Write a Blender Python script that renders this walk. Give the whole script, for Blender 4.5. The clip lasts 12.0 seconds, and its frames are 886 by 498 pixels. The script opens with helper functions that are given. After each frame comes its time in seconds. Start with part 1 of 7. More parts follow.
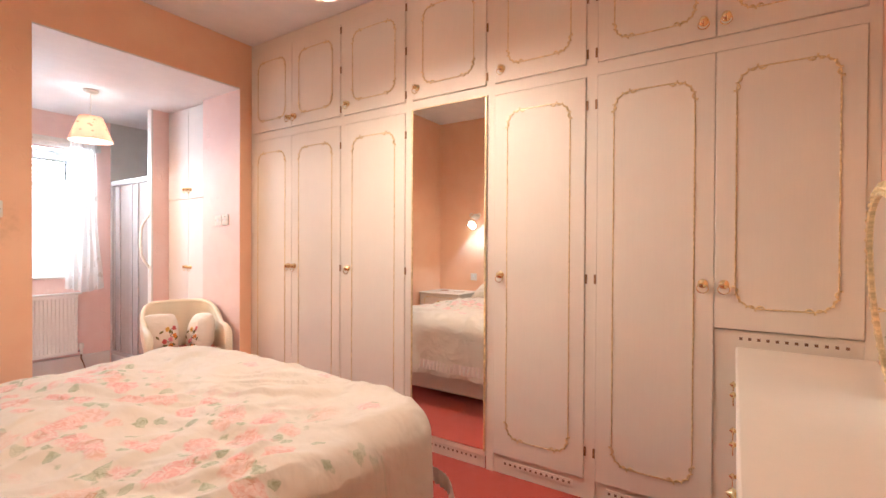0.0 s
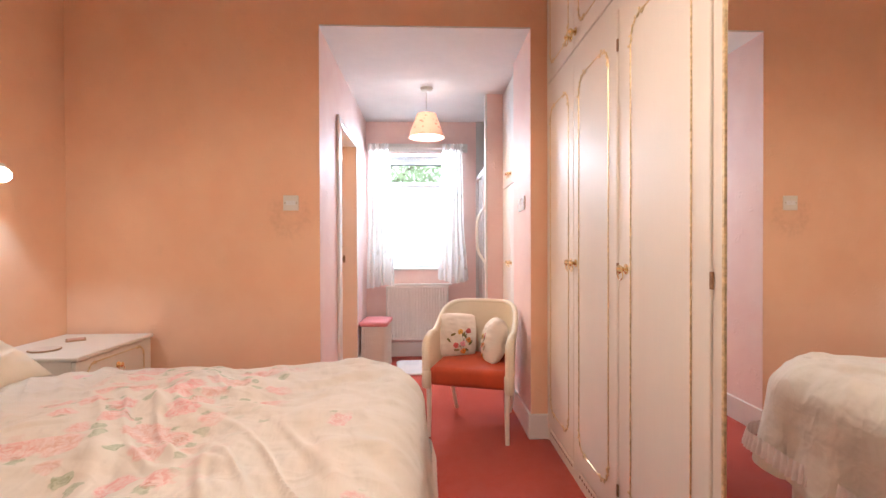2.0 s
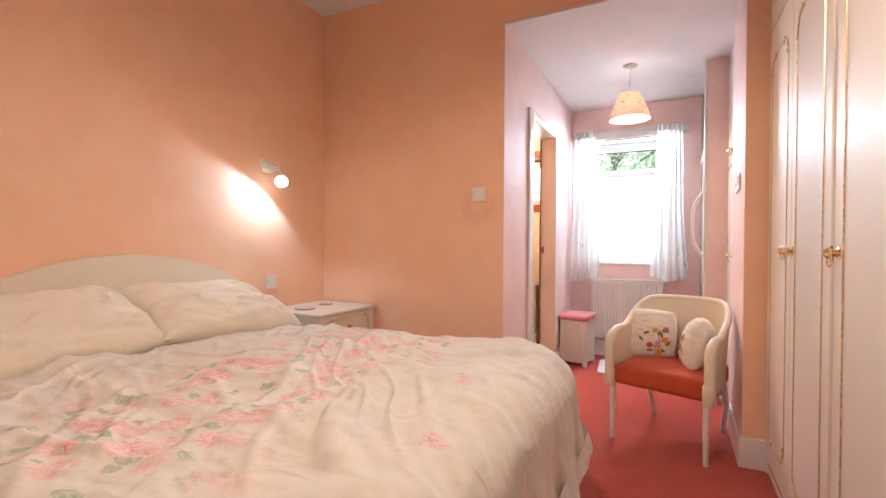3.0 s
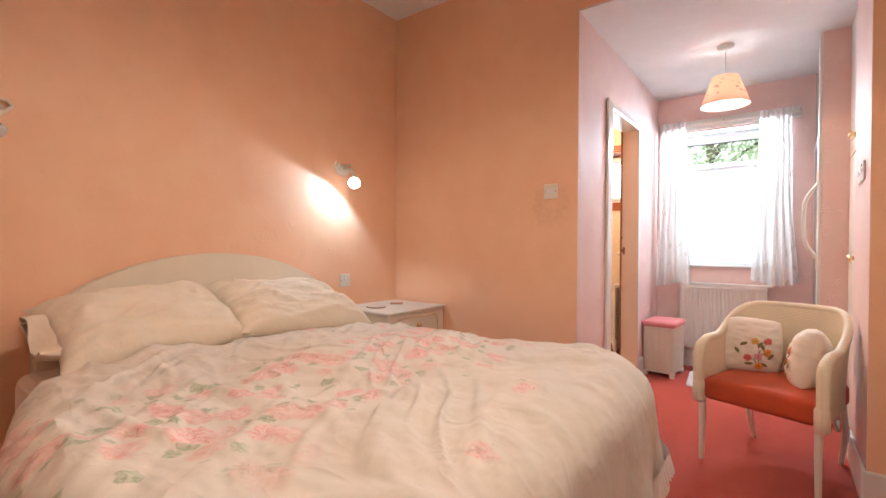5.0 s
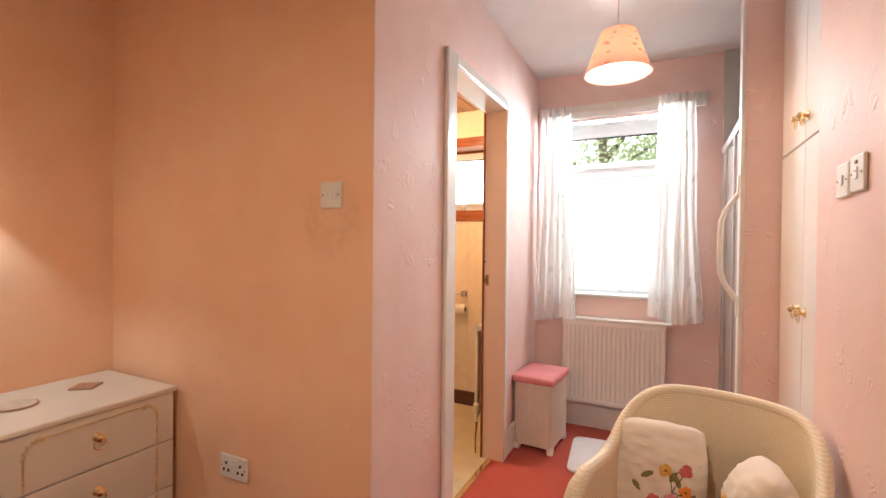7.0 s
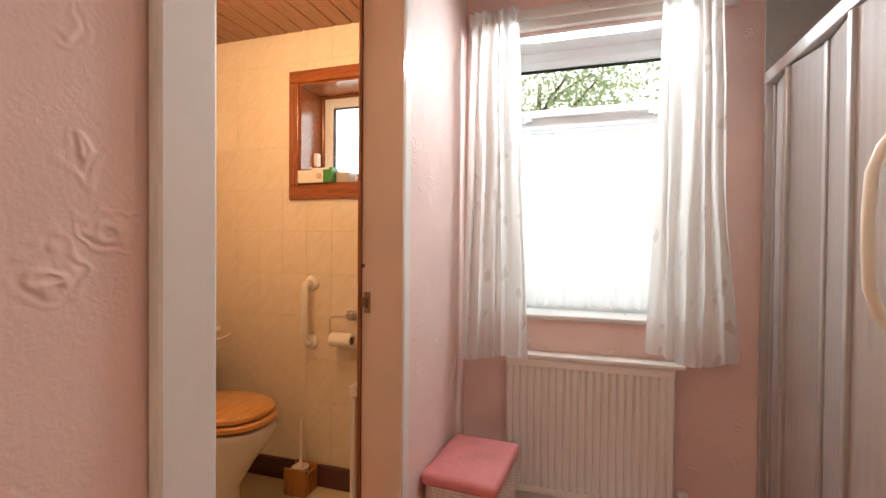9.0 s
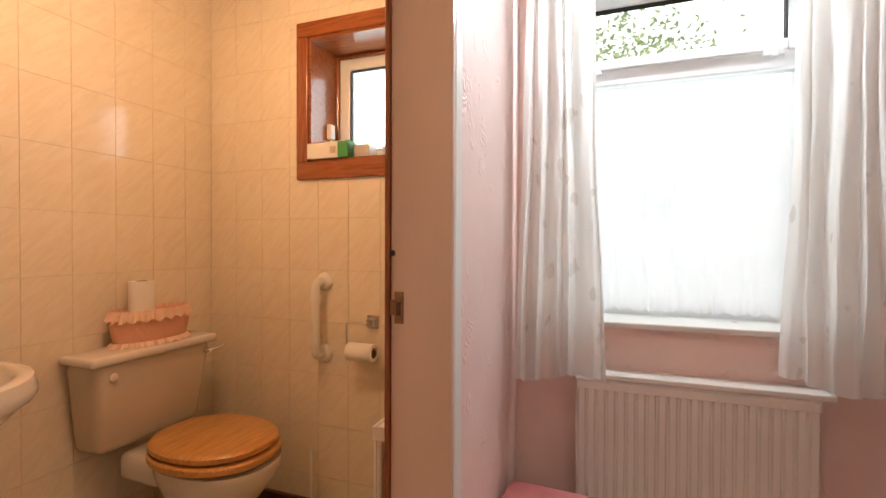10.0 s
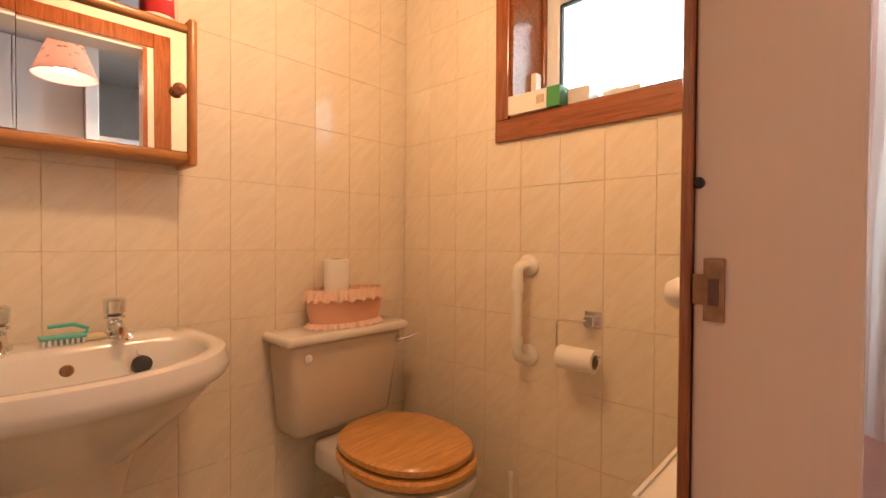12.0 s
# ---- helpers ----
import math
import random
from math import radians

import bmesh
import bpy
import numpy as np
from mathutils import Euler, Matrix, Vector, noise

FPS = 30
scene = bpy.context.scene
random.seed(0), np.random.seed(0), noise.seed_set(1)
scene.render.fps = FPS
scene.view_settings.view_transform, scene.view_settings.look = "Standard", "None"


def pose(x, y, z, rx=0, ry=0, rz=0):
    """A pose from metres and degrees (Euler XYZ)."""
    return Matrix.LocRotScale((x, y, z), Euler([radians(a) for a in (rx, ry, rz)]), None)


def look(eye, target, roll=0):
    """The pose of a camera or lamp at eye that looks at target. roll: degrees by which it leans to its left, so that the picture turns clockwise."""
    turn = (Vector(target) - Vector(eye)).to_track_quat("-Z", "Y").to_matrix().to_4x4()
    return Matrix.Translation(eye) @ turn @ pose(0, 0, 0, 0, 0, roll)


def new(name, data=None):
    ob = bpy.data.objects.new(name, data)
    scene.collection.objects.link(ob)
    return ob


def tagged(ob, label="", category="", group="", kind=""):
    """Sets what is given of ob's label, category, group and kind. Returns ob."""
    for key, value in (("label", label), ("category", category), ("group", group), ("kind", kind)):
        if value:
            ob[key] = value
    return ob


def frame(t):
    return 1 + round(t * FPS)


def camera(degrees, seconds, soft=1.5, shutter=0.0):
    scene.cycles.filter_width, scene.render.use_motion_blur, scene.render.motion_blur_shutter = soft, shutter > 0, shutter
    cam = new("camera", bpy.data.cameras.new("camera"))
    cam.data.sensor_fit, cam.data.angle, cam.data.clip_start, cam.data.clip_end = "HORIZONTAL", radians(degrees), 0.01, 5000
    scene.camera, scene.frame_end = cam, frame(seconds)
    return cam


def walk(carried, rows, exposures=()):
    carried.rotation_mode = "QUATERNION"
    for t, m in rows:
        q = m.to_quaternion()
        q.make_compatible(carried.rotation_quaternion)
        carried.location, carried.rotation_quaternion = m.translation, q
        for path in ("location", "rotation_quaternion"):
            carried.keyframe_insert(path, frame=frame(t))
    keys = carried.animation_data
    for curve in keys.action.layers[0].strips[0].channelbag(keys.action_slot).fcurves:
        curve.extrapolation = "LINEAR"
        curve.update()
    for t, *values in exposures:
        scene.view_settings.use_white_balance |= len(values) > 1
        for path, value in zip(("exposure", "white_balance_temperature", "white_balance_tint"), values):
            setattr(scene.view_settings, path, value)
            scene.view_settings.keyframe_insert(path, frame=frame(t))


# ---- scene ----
cam = camera(89.0, 12.0)
PATH = [
    (0, (0.18, -0.326, 1.214), (1.858, 0.76, 1.198), 0.3),
    (0.5, (0.6, -0.165, 1.238), (2.139, 1.112, 1.208), 0.3),
    (1, (1.005, 0.026, 1.235), (2.246, 1.593, 1.202), 0.1),
    (1.5, (1.372, 0.162, 1.2), (2.08, 2.032, 1.17), -0.1),
    (2, (1.648, 0.263, 1.148), (1.72, 2.262, 1.13), -0.2),
    (2.5, (1.85, 0.294, 1.1), (1.314, 2.221, 1.083), 0.0),
    (3, (1.964, 0.282, 1.079), (1.047, 2.06, 1.057), 0.3),
    (3.5, (1.997, 0.27, 1.062), (0.922, 1.957, 1.041), 0.5),
    (3.7, (2.007, 0.261, 1.056), (0.894, 1.922, 1.036), 0.6),
    (5.5, (1.964, 0.535, 1.094), (0.749, 2.123, 1.075), 0.3),
    (6, (1.932, 0.886, 1.149), (0.747, 2.497, 1.13), 0.3),
    (6.5, (1.904, 1.304, 1.207), (0.847, 3.002, 1.188), 0.4),
    (7, (1.856, 1.724, 1.235), (0.971, 3.518, 1.213), 0.6),
    (7.5, (1.815, 2.089, 1.245), (1.081, 3.949, 1.225), 0.5),
    (7.7, (1.779, 2.223, 1.248), (1.101, 4.104, 1.225), 0.6),
    (8.3, (1.615, 2.57, 1.232), (0.98, 4.467, 1.207), 0.5),
    (8.8, (1.548, 2.86, 1.214), (0.935, 4.763, 1.188), 0.5),
    (9.3, (1.517, 3.134, 1.191), (0.919, 5.042, 1.164), 0.4),
    (9.5, (1.451, 3.215, 1.183), (0.849, 5.122, 1.161), 0.5),
    (10, (1.319, 3.359, 1.156), (0.639, 5.24, 1.132), 0.2),
    (10.5, (1.221, 3.476, 1.118), (0.377, 5.289, 1.094), 0.4),
    (11, (1.137, 3.576, 1.098), (0.089, 5.279, 1.071), 0.4),
    (11.5, (1.078, 3.632, 1.088), (-0.163, 5.201, 1.059), 0.4),
    (12, (1.048, 3.651, 1.076), (-0.318, 5.112, 1.046), 0.4),
]
EXPOSURES = [(0, 1.14, 5750, 8), (1.5, 0.94, 5650, 8), (3.7, 0.74, 5600, 8), (5.5, 0.68, 5950, 9), (6.5, 0.60, 6300, 9), (7.7, 0.29, 6700, 10), (9.3, -0.17, 6750, 10), (10.5, -0.24, 6550, 10), (12, -0.01, 6450, 9)]
walk(cam, [(t, look(eye, target, roll)) for t, eye, target, roll in PATH], EXPOSURES)


# ---- world, sun, lights ----
world = bpy.data.worlds.new("world")
scene.world = world
world.use_nodes = True
wn = world.node_tree.nodes
sky = wn.new("ShaderNodeTexSky")
sky.sky_type, sky.sun_disc = "NISHITA", False
sky.sun_elevation, sky.sun_rotation = radians(50), radians(168)
sky.air_density, sky.dust_density, sky.ozone_density = 1.0, 4.0, 1.0
wn["Background"].inputs["Strength"].default_value = 0.15
world.node_tree.links.new(sky.outputs[0], wn["Background"].inputs["Color"])


def lamp(name, kind, m, energy, color, size=0.1, **more):
    data = bpy.data.lights.new(name, kind)
    data.energy, data.color = energy, color
    if kind == "AREA":
        data.shape, data.size, data.size_y = "RECTANGLE", size, more.get("size_y", size)
    elif kind == "SUN":
        data.angle = size
    else:
        data.shadow_soft_size = size
    if kind == "SPOT":
        data.spot_size, data.spot_blend = more.get("cone", 2.0), more.get("blend", 0.6)
    ob = new(name, data)
    ob.matrix_world = m
    return ob


WARM = (1.0, 0.78, 0.60)
lamp("sun_light", "SUN", look((4, -8, 14), (1.5, 4, 0)), 5.0, (1, 0.96, 0.9), radians(12))
# sky light in the two window openings
lamp("window_light", "AREA", look((1.54, 5.20, 1.33), (1.54, 3.0, 1.30)), 3.2, (0.84, 0.93, 1.0), 0.66, size_y=0.78)
lamp("window_head_light", "AREA", look((1.54, 4.995, 2.07), (1.54, 3.5, 0.95)), 23, (0.82, 0.92, 1.0), 0.46, size_y=0.09)
lamp("bath_window_light", "AREA", look((0.47, 5.18, 1.74), (0.4, 3.0, 1.3)), 2.5, (0.9, 0.97, 1.0), 0.5, size_y=0.42)
# bulbs
lamp("bedroom_bulb", "POINT", pose(1.435, 1.094, 2.336), 38, WARM, 0.06)
lamp("alcove_bulb", "POINT", pose(1.65, 3.92, 2.083), 6.5, (1.0, 0.86, 0.74), 0.05)
lamp("wall_bulb", "SPOT", look((-0.262, 2.34, 1.452), (-0.262 + 0.02, 2.34 - 0.46, 1.452 - 0.70)), 7.5, (0.68, 0.86, 1.0), 0.03, cone=2.95, blend=0.25)
lamp("bath_bulb", "POINT", pose(0.38, 4.10, 2.02), 26, (1.0, 0.625, 0.33), 0.07)

# ---- materials ----


class Nodes:
    """A small wrapper that chains shader nodes."""

    def __init__(self, name):
        self.m = bpy.data.materials.new(name)
        self.m.use_nodes = True
        self.t = self.m.node_tree
        self.b = self.t.nodes["Principled BSDF"]

    def add(self, kind, **props):
        n = self.t.nodes.new(kind)
        if "wave_type" in props:
            n.wave_type = props["wave_type"]
        if "data_type" in props:
            n.data_type = props["data_type"]
        if "blend_type" in props:
            n.blend_type = props["blend_type"]
        if "operation" in props:
            n.operation = props["operation"]
        if "feature" in props:
            n.feature = props["feature"]
        return n

    def link(self, a, b):
        self.t.links.new(a, b)

    def coords(self, scale=(1, 1, 1), rot=(0, 0, 0), world_space=True):
        c = self.add("ShaderNodeTexCoord")
        mp = self.add("ShaderNodeMapping")
        mp.inputs["Scale"].default_value, mp.inputs["Rotation"].default_value = scale, rot
        if world_space:
            g = self.add("ShaderNodeNewGeometry")
            self.link(g.outputs["Position"], mp.inputs["Vector"])
        else:
            self.link(c.outputs["Object"], mp.inputs["Vector"])
        return mp.outputs[0]

    def noise(self, vec, scale, detail=3.0, rough=0.55, dist=0.0):
        n = self.add("ShaderNodeTexNoise")
        n.inputs["Scale"].default_value, n.inputs["Detail"].default_value = scale, detail
        n.inputs["Roughness"].default_value, n.inputs["Distortion"].default_value = rough, dist
        self.link(vec, n.inputs["Vector"])
        return n.outputs[0]

    def ramp(self, fac, stops):
        r = self.add("ShaderNodeValToRGB")
        el = r.color_ramp.elements
        while len(el) < len(stops):
            el.new(0.5)
        for e, (p, c) in zip(el, stops):
            e.position, e.color = p, (c, c, c, 1) if isinstance(c, (int, float)) else (*c, 1)
        self.link(fac, r.inputs[0])
        return r.outputs[0]

    def mix(self, fac, a, b, mode="MIX"):
        n = self.add("ShaderNodeMix", data_type="RGBA", blend_type=mode)
        for s, v in ((n.inputs[0], fac), (n.inputs[6], a), (n.inputs[7], b)):
            if isinstance(v, (int, float)):
                s.default_value = v
            elif isinstance(v, tuple):
                s.default_value = (*v, 1)
            else:
                self.link(v, s)
        return n.outputs[2]

    def math(self, op, a, b=0.0, c=0.0):
        n = self.add("ShaderNodeMath", operation=op)
        for s, v in zip(n.inputs, (a, b, c)):
            if isinstance(v, (int, float)):
                s.default_value = v
            else:
                self.link(v, s)
        return n.outputs[0]

    def bump(self, height, strength, distance=0.005, after=None):
        n = self.add("ShaderNodeBump")
        n.inputs["Strength"].default_value, n.inputs["Distance"].default_value = strength, distance
        self.link(height, n.inputs["Height"])
        if after:
            self.link(after, n.inputs["Normal"])
        self.link(n.outputs[0], self.b.inputs["Normal"])
        return n.outputs[0]

    def done(self, color=None, rough=None, metal=0.0, **more):
        for k, v in (("Base Color", color), ("Roughness", rough), ("Metallic", metal), *more.items()):
            if v is None:
                continue
            s = self.b.inputs[k]
            if isinstance(v, tuple):
                s.default_value = (*v, 1)
            elif isinstance(v, (int, float)):
                s.default_value = v
            else:
                self.link(v, s)
        return self.m


def plain(name, color, rough=0.5, metal=0.0, vary=0.06, scale=6.0, grain=120.0, relief=0.08, **more):
    """A surface of one colour with a faint blotch, grain and relief."""
    n = Nodes(name)
    v = n.coords()
    big, fine = n.noise(v, scale), n.noise(v, grain, 2)
    c = n.mix(n.ramp(big, [(0.3, 0.0), (0.7, 1.0)]), tuple(x * (1 - vary) for x in color), tuple(min(1, x * (1 + vary)) for x in color))
    c = n.mix(vary * 0.8, c, n.ramp(fine, [(0.35, 0.3), (0.65, 1.0)]), "MULTIPLY")
    if relief:
        n.bump(fine, relief, 0.002)
    r = n.math("MULTIPLY_ADD", big, 0.12, max(0.02, rough - 0.06))
    return n.done(c, r, metal, **more)


def wall_paper(name, shade_a, shade_b, raised, relief):
    """Painted wallpaper embossed with scattered plumes and curling leaves."""
    n = Nodes(name)
    v = n.coords()
    warp = n.noise(v, 5.0, 2, 0.5)
    bend = n.add("ShaderNodeTexNoise")
    bend.inputs["Scale"].default_value, bend.inputs["Detail"].default_value = 14.0, 2.0
    n.link(v, bend.inputs["Vector"])
    off = n.add("ShaderNodeVectorMath", operation="MULTIPLY_ADD")
    n.link(bend.outputs[1], off.inputs[0])
    off.inputs[1].default_value = (0.10, 0.10, 0.10)
    n.link(v, off.inputs[2])
    cell = n.add("ShaderNodeTexVoronoi", feature="F1")
    cell.inputs["Scale"].default_value = 10.5
    n.link(off.outputs[0], cell.inputs["Vector"])
    pick = n.add("ShaderNodeSeparateXYZ")
    n.link(cell.outputs["Color"], pick.inputs[0])
    d = cell.outputs["Distance"]
    ribs = n.math("SINE", n.math("MULTIPLY_ADD", bend.outputs[0], 26.0, n.math("MULTIPLY", d, 30.0)))
    body = n.ramp(d, [(0.10, 1.0), (0.46, 0.0)])
    half = n.ramp(bend.outputs[0], [(0.44, 0.0), (0.52, 1.0)])
    some = n.math("GREATER_THAN", pick.outputs[0], 0.25)
    plume = n.math("MULTIPLY", n.math("MULTIPLY", n.math("MULTIPLY_ADD", ribs, 0.5, 0.6), body), n.math("MULTIPLY", half, some))
    grain = n.noise(v, 160.0, 3)
    soft = n.noise(v, 40.0, 3)
    h = n.math("ADD", plume, n.math("ADD", n.math("MULTIPLY", grain, 0.16), n.math("MULTIPLY", soft, 0.22)))
    n.bump(h, relief, 0.005)
    c = n.mix(n.ramp(warp, [(0.35, 0.0), (0.65, 1.0)]), shade_a, shade_b)
    c = n.mix(n.math("MULTIPLY", plume, 0.14), c, raised)
    c = n.mix(n.ramp(n.noise(v, 13.0, 4, 0.65), [(0.60, 0.0), (0.78, 0.16)]), c, tuple(x * 0.8 for x in shade_a))
    # a grubby smear where fingers have brushed the wall below the switch
    far = n.add("ShaderNodeVectorMath", operation="DISTANCE")
    n.link(v, far.inputs[0])
    far.inputs[1].default_value = (0.86, 2.90, 1.315)
    smear = n.math("ADD", far.outputs["Value"], n.math("MULTIPLY", n.math("SUBTRACT", n.noise(v, 15.0, 4, 0.65), 0.5), 0.17))
    ring = n.ramp(smear, [(0.0, 0.35), (0.06, 0.55), (0.09, 0.7), (0.15, 0.0)])
    ring = n.math("MULTIPLY", ring, n.ramp(n.noise(v, 38.0, 3), [(0.35, 0.25), (0.65, 1.0)]))
    c = n.mix(n.math("MULTIPLY", ring, 0.30), c, (0.36, 0.18, 0.09))
    return n.done(c, 0.62)


def carpet():
    n = Nodes("red_carpet")
    v = n.coords()
    big, mid, fine = n.noise(v, 1.6, 3), n.noise(v, 14.0, 3), n.noise(v, 420.0, 2)
    c = n.mix(n.ramp(big, [(0.3, 0.0), (0.7, 1.0)]), (0.50, 0.058, 0.030), (0.56, 0.078, 0.044))
    c = n.mix(n.ramp(mid, [(0.4, 0.0), (0.75, 0.35)]), c, (0.60, 0.115, 0.075))
    c = n.mix(0.45, c, n.ramp(fine, [(0.3, 0.45), (0.7, 1.0)]), "MULTIPLY")
    n.bump(n.math("ADD", fine, n.math("MULTIPLY", mid, 0.6)), 0.7, 0.006)
    return n.done(c, 0.95, **{"Sheen Weight": 0.10})


def wood(name, dark, light, axis="X", rough=0.35, scale=1.0, coat=0.3):
    """Varnished timber with grain running along an axis."""
    n = Nodes(name)
    s = {"X": (1.2, 14, 14), "Y": (14, 1.2, 14), "Z": (14, 14, 1.2)}[axis]
    v = n.coords(tuple(a * scale for a in s))
    rings = n.noise(v, 1.6, 4, 0.6, 1.2)
    fine = n.noise(v, 9.0, 3, 0.6)
    c = n.mix(n.ramp(rings, [(0.3, 0.0), (0.48, 0.7), (0.55, 0.25), (0.72, 1.0)]), dark, light)
    c = n.mix(0.35, c, n.ramp(fine, [(0.35, 0.45), (0.6, 1.0)]), "MULTIPLY")
    n.bump(fine, 0.12, 0.001)
    return n.done(c, rough, **{"Coat Weight": coat, "Coat Roughness": 0.15})


def cream_paint(name, color, rough=0.32):
    """Brushed satin furniture paint: faint vertical brush marks."""
    n = Nodes(name)
    v = n.coords((60, 60, 2.2))
    w = n.coords()
    brush, blot = n.noise(v, 3.0, 3), n.noise(w, 3.0, 3)
    c = n.mix(n.ramp(blot, [(0.3, 0.0), (0.7, 1.0)]), tuple(x * 0.95 for x in color), color)
    c = n.mix(0.035, c, n.ramp(brush, [(0.3, 0.4), (0.7, 1.0)]), "MULTIPLY")
    n.bump(brush, 0.05, 0.001)
    return n.done(c, n.math("MULTIPLY_ADD", brush, 0.06, rough - 0.03), **{"Coat Weight": 0.02, "Coat Roughness": 0.3})


def quilt_cloth():
    """White cotton printed with clusters of pink roses and green leaves."""
    n = Nodes("rose_printed_cotton")
    g = n.add("ShaderNodeNewGeometry")
    sep = n.add("ShaderNodeSeparateXYZ")
    n.link(g.outputs["Position"], sep.inputs[0])
    flat = n.add("ShaderNodeCombineXYZ")
    n.link(sep.outputs[0], flat.inputs[0])
    n.link(sep.outputs[1], flat.inputs[1])
    wob = n.add("ShaderNodeVectorMath", operation="MULTIPLY_ADD")
    nz = n.add("ShaderNodeTexNoise")
    nz.inputs["Scale"].default_value, nz.inputs["Detail"].default_value = 26.0, 3.0
    n.link(flat.outputs[0], nz.inputs["Vector"])
    n.link(nz.outputs[1], wob.inputs[0])
    wob.inputs[1].default_value = (0.055, 0.055, 0)
    n.link(flat.outputs[0], wob.inputs[2])

    def cells(scale, off):
        vo = n.add("ShaderNodeTexVoronoi", feature="F1")
        vo.inputs["Scale"].default_value = scale
        mp = n.add("ShaderNodeMapping")
        mp.inputs["Location"].default_value = off
        n.link(wob.outputs[0], mp.inputs[0])
        n.link(mp.outputs[0], vo.inputs["Vector"])
        pick = n.add("ShaderNodeSeparateXYZ")
        n.link(vo.outputs["Color"], pick.inputs[0])
        return vo.outputs["Distance"], pick.outputs

    d1, r1 = cells(10.5, (0.3, 0.1, 0))
    d2, r2 = cells(20.0, (1.3, 0.7, 0))
    d3, r3 = cells(5.2, (2.1, 3.4, 0))
    # the posy runs as a wide band across the bed, lighter towards the edges
    band = n.math("ABSOLUTE", n.math("SUBTRACT", sep.outputs[0], 0.84))
    band = n.math("ADD", band, n.math("MULTIPLY", n.math("SUBTRACT", n.noise(flat.outputs[0], 3.0, 2), 0.5), 0.55))
    dense = n.ramp(band, [(0.24, 1.0), (0.40, 0.0)])
    posy = n.math("MULTIPLY", n.math("GREATER_THAN", r1[0], 0.14), dense)
    sparse = n.math("GREATER_THAN", r3[1], 0.58)
    rose1 = n.math("MULTIPLY", n.ramp(d1, [(0.42, 1.0), (0.52, 0.0)]), posy)
    rose2 = n.math("MULTIPLY", n.ramp(d3, [(0.19, 1.0), (0.24, 0.0)]), sparse)
    petals = n.noise(wob.outputs[0], 60.0, 2, 0.6, 1.5)
    pet = n.ramp(petals, [(0.38, 0.0), (0.60, 1.0)])
    base = n.mix(n.noise(flat.outputs[0], 4.0), (0.73, 0.66, 0.55), (0.78, 0.71, 0.60))
    leafm = n.math("MULTIPLY", n.math("MULTIPLY", n.ramp(d2, [(0.34, 1.0), (0.42, 0.0)]), n.math("GREATER_THAN", r2[0], 0.45)), dense)
    leaf3 = n.math("MULTIPLY", n.math("MULTIPLY", n.ramp(d2, [(0.2, 1.0), (0.28, 0.0)]), n.ramp(d3, [(0.27, 1.0), (0.33, 0.0)])), sparse)
    c = n.mix(n.math("MULTIPLY", n.math("MAXIMUM", leafm, leaf3), 0.85), base, n.mix(pet, (0.33, 0.38, 0.22), (0.55, 0.58, 0.42)))
    pink = n.mix(pet, n.mix(r1[1], (0.80, 0.20, 0.20), (0.72, 0.38, 0.24)), (0.86, 0.60, 0.56))
    c = n.mix(n.math("MULTIPLY", rose1, 0.62), c, pink)
    c = n.mix(n.math("MULTIPLY", rose2, 0.6), c, n.mix(pet, (0.78, 0.34, 0.32), (0.87, 0.68, 0.64)))
    weave = n.noise(g.outputs["Position"], 500.0, 2)
    crease = n.noise(n.coords((13, 5.5, 10)), 1.0, 3, 0.5, 0.3)
    fold = n.math("ABSOLUTE", n.math("SUBTRACT", n.noise(n.coords((4.5, 9, 7)), 1.0, 2, 0.5, 0.4), 0.5))
    n.bump(n.math("ADD", n.math("MULTIPLY", weave, 0.05), n.math("SUBTRACT", crease, n.math("MULTIPLY", fold, 1.6))), 0.75, 0.018)
    return n.done(c, 0.85, **{"Sheen Weight": 0.15})


def linen(name, color, crease=0.3):
    n = Nodes(name)
    v = n.coords()
    w, k = n.noise(v, 450.0, 2), n.noise(n.coords((6, 13, 11)), 1.0, 3, 0.55, 0.5)
    c = n.mix(k, tuple(x * 0.96 for x in color), color)
    n.bump(n.math("ADD", n.math("MULTIPLY", w, 0.08), k), crease, 0.012)
    return n.done(c, 0.85, **{"Sheen Weight": 0.15})


def woven(name, color, dark, step=0.008):
    """Twisted paper weave: fine horizontal ribs over upright stakes."""
    n = Nodes(name)
    v = n.coords(world_space=False)
    sep = n.add("ShaderNodeSeparateXYZ")
    n.link(v, sep.inputs[0])
    rows = n.math("SINE", n.math("MULTIPLY", sep.outputs[2], 2 * math.pi / step))
    ang = n.math("ARCTAN2", sep.outputs[1], sep.outputs[0])
    cols = n.math("SINE", n.math("MULTIPLY", ang, 190.0))
    h = n.math("ADD", rows, n.math("MULTIPLY", cols, 0.7))
    fine = n.noise(v, 90.0, 3)
    h2 = n.math("ADD", n.math("MULTIPLY", h, 0.25), fine)
    worn = n.ramp(n.noise(v, 22.0, 4, 0.7), [(0.60, 0.0), (0.70, 1.0)])
    c = n.mix(n.ramp(h, [(0.0, 1.0), (0.35, 0.0)]), color, dark)
    c = n.mix(n.math("MULTIPLY", worn, 0.35), c, dark)
    n.bump(h2, 0.28, 0.003)
    return n.done(c, 0.55)


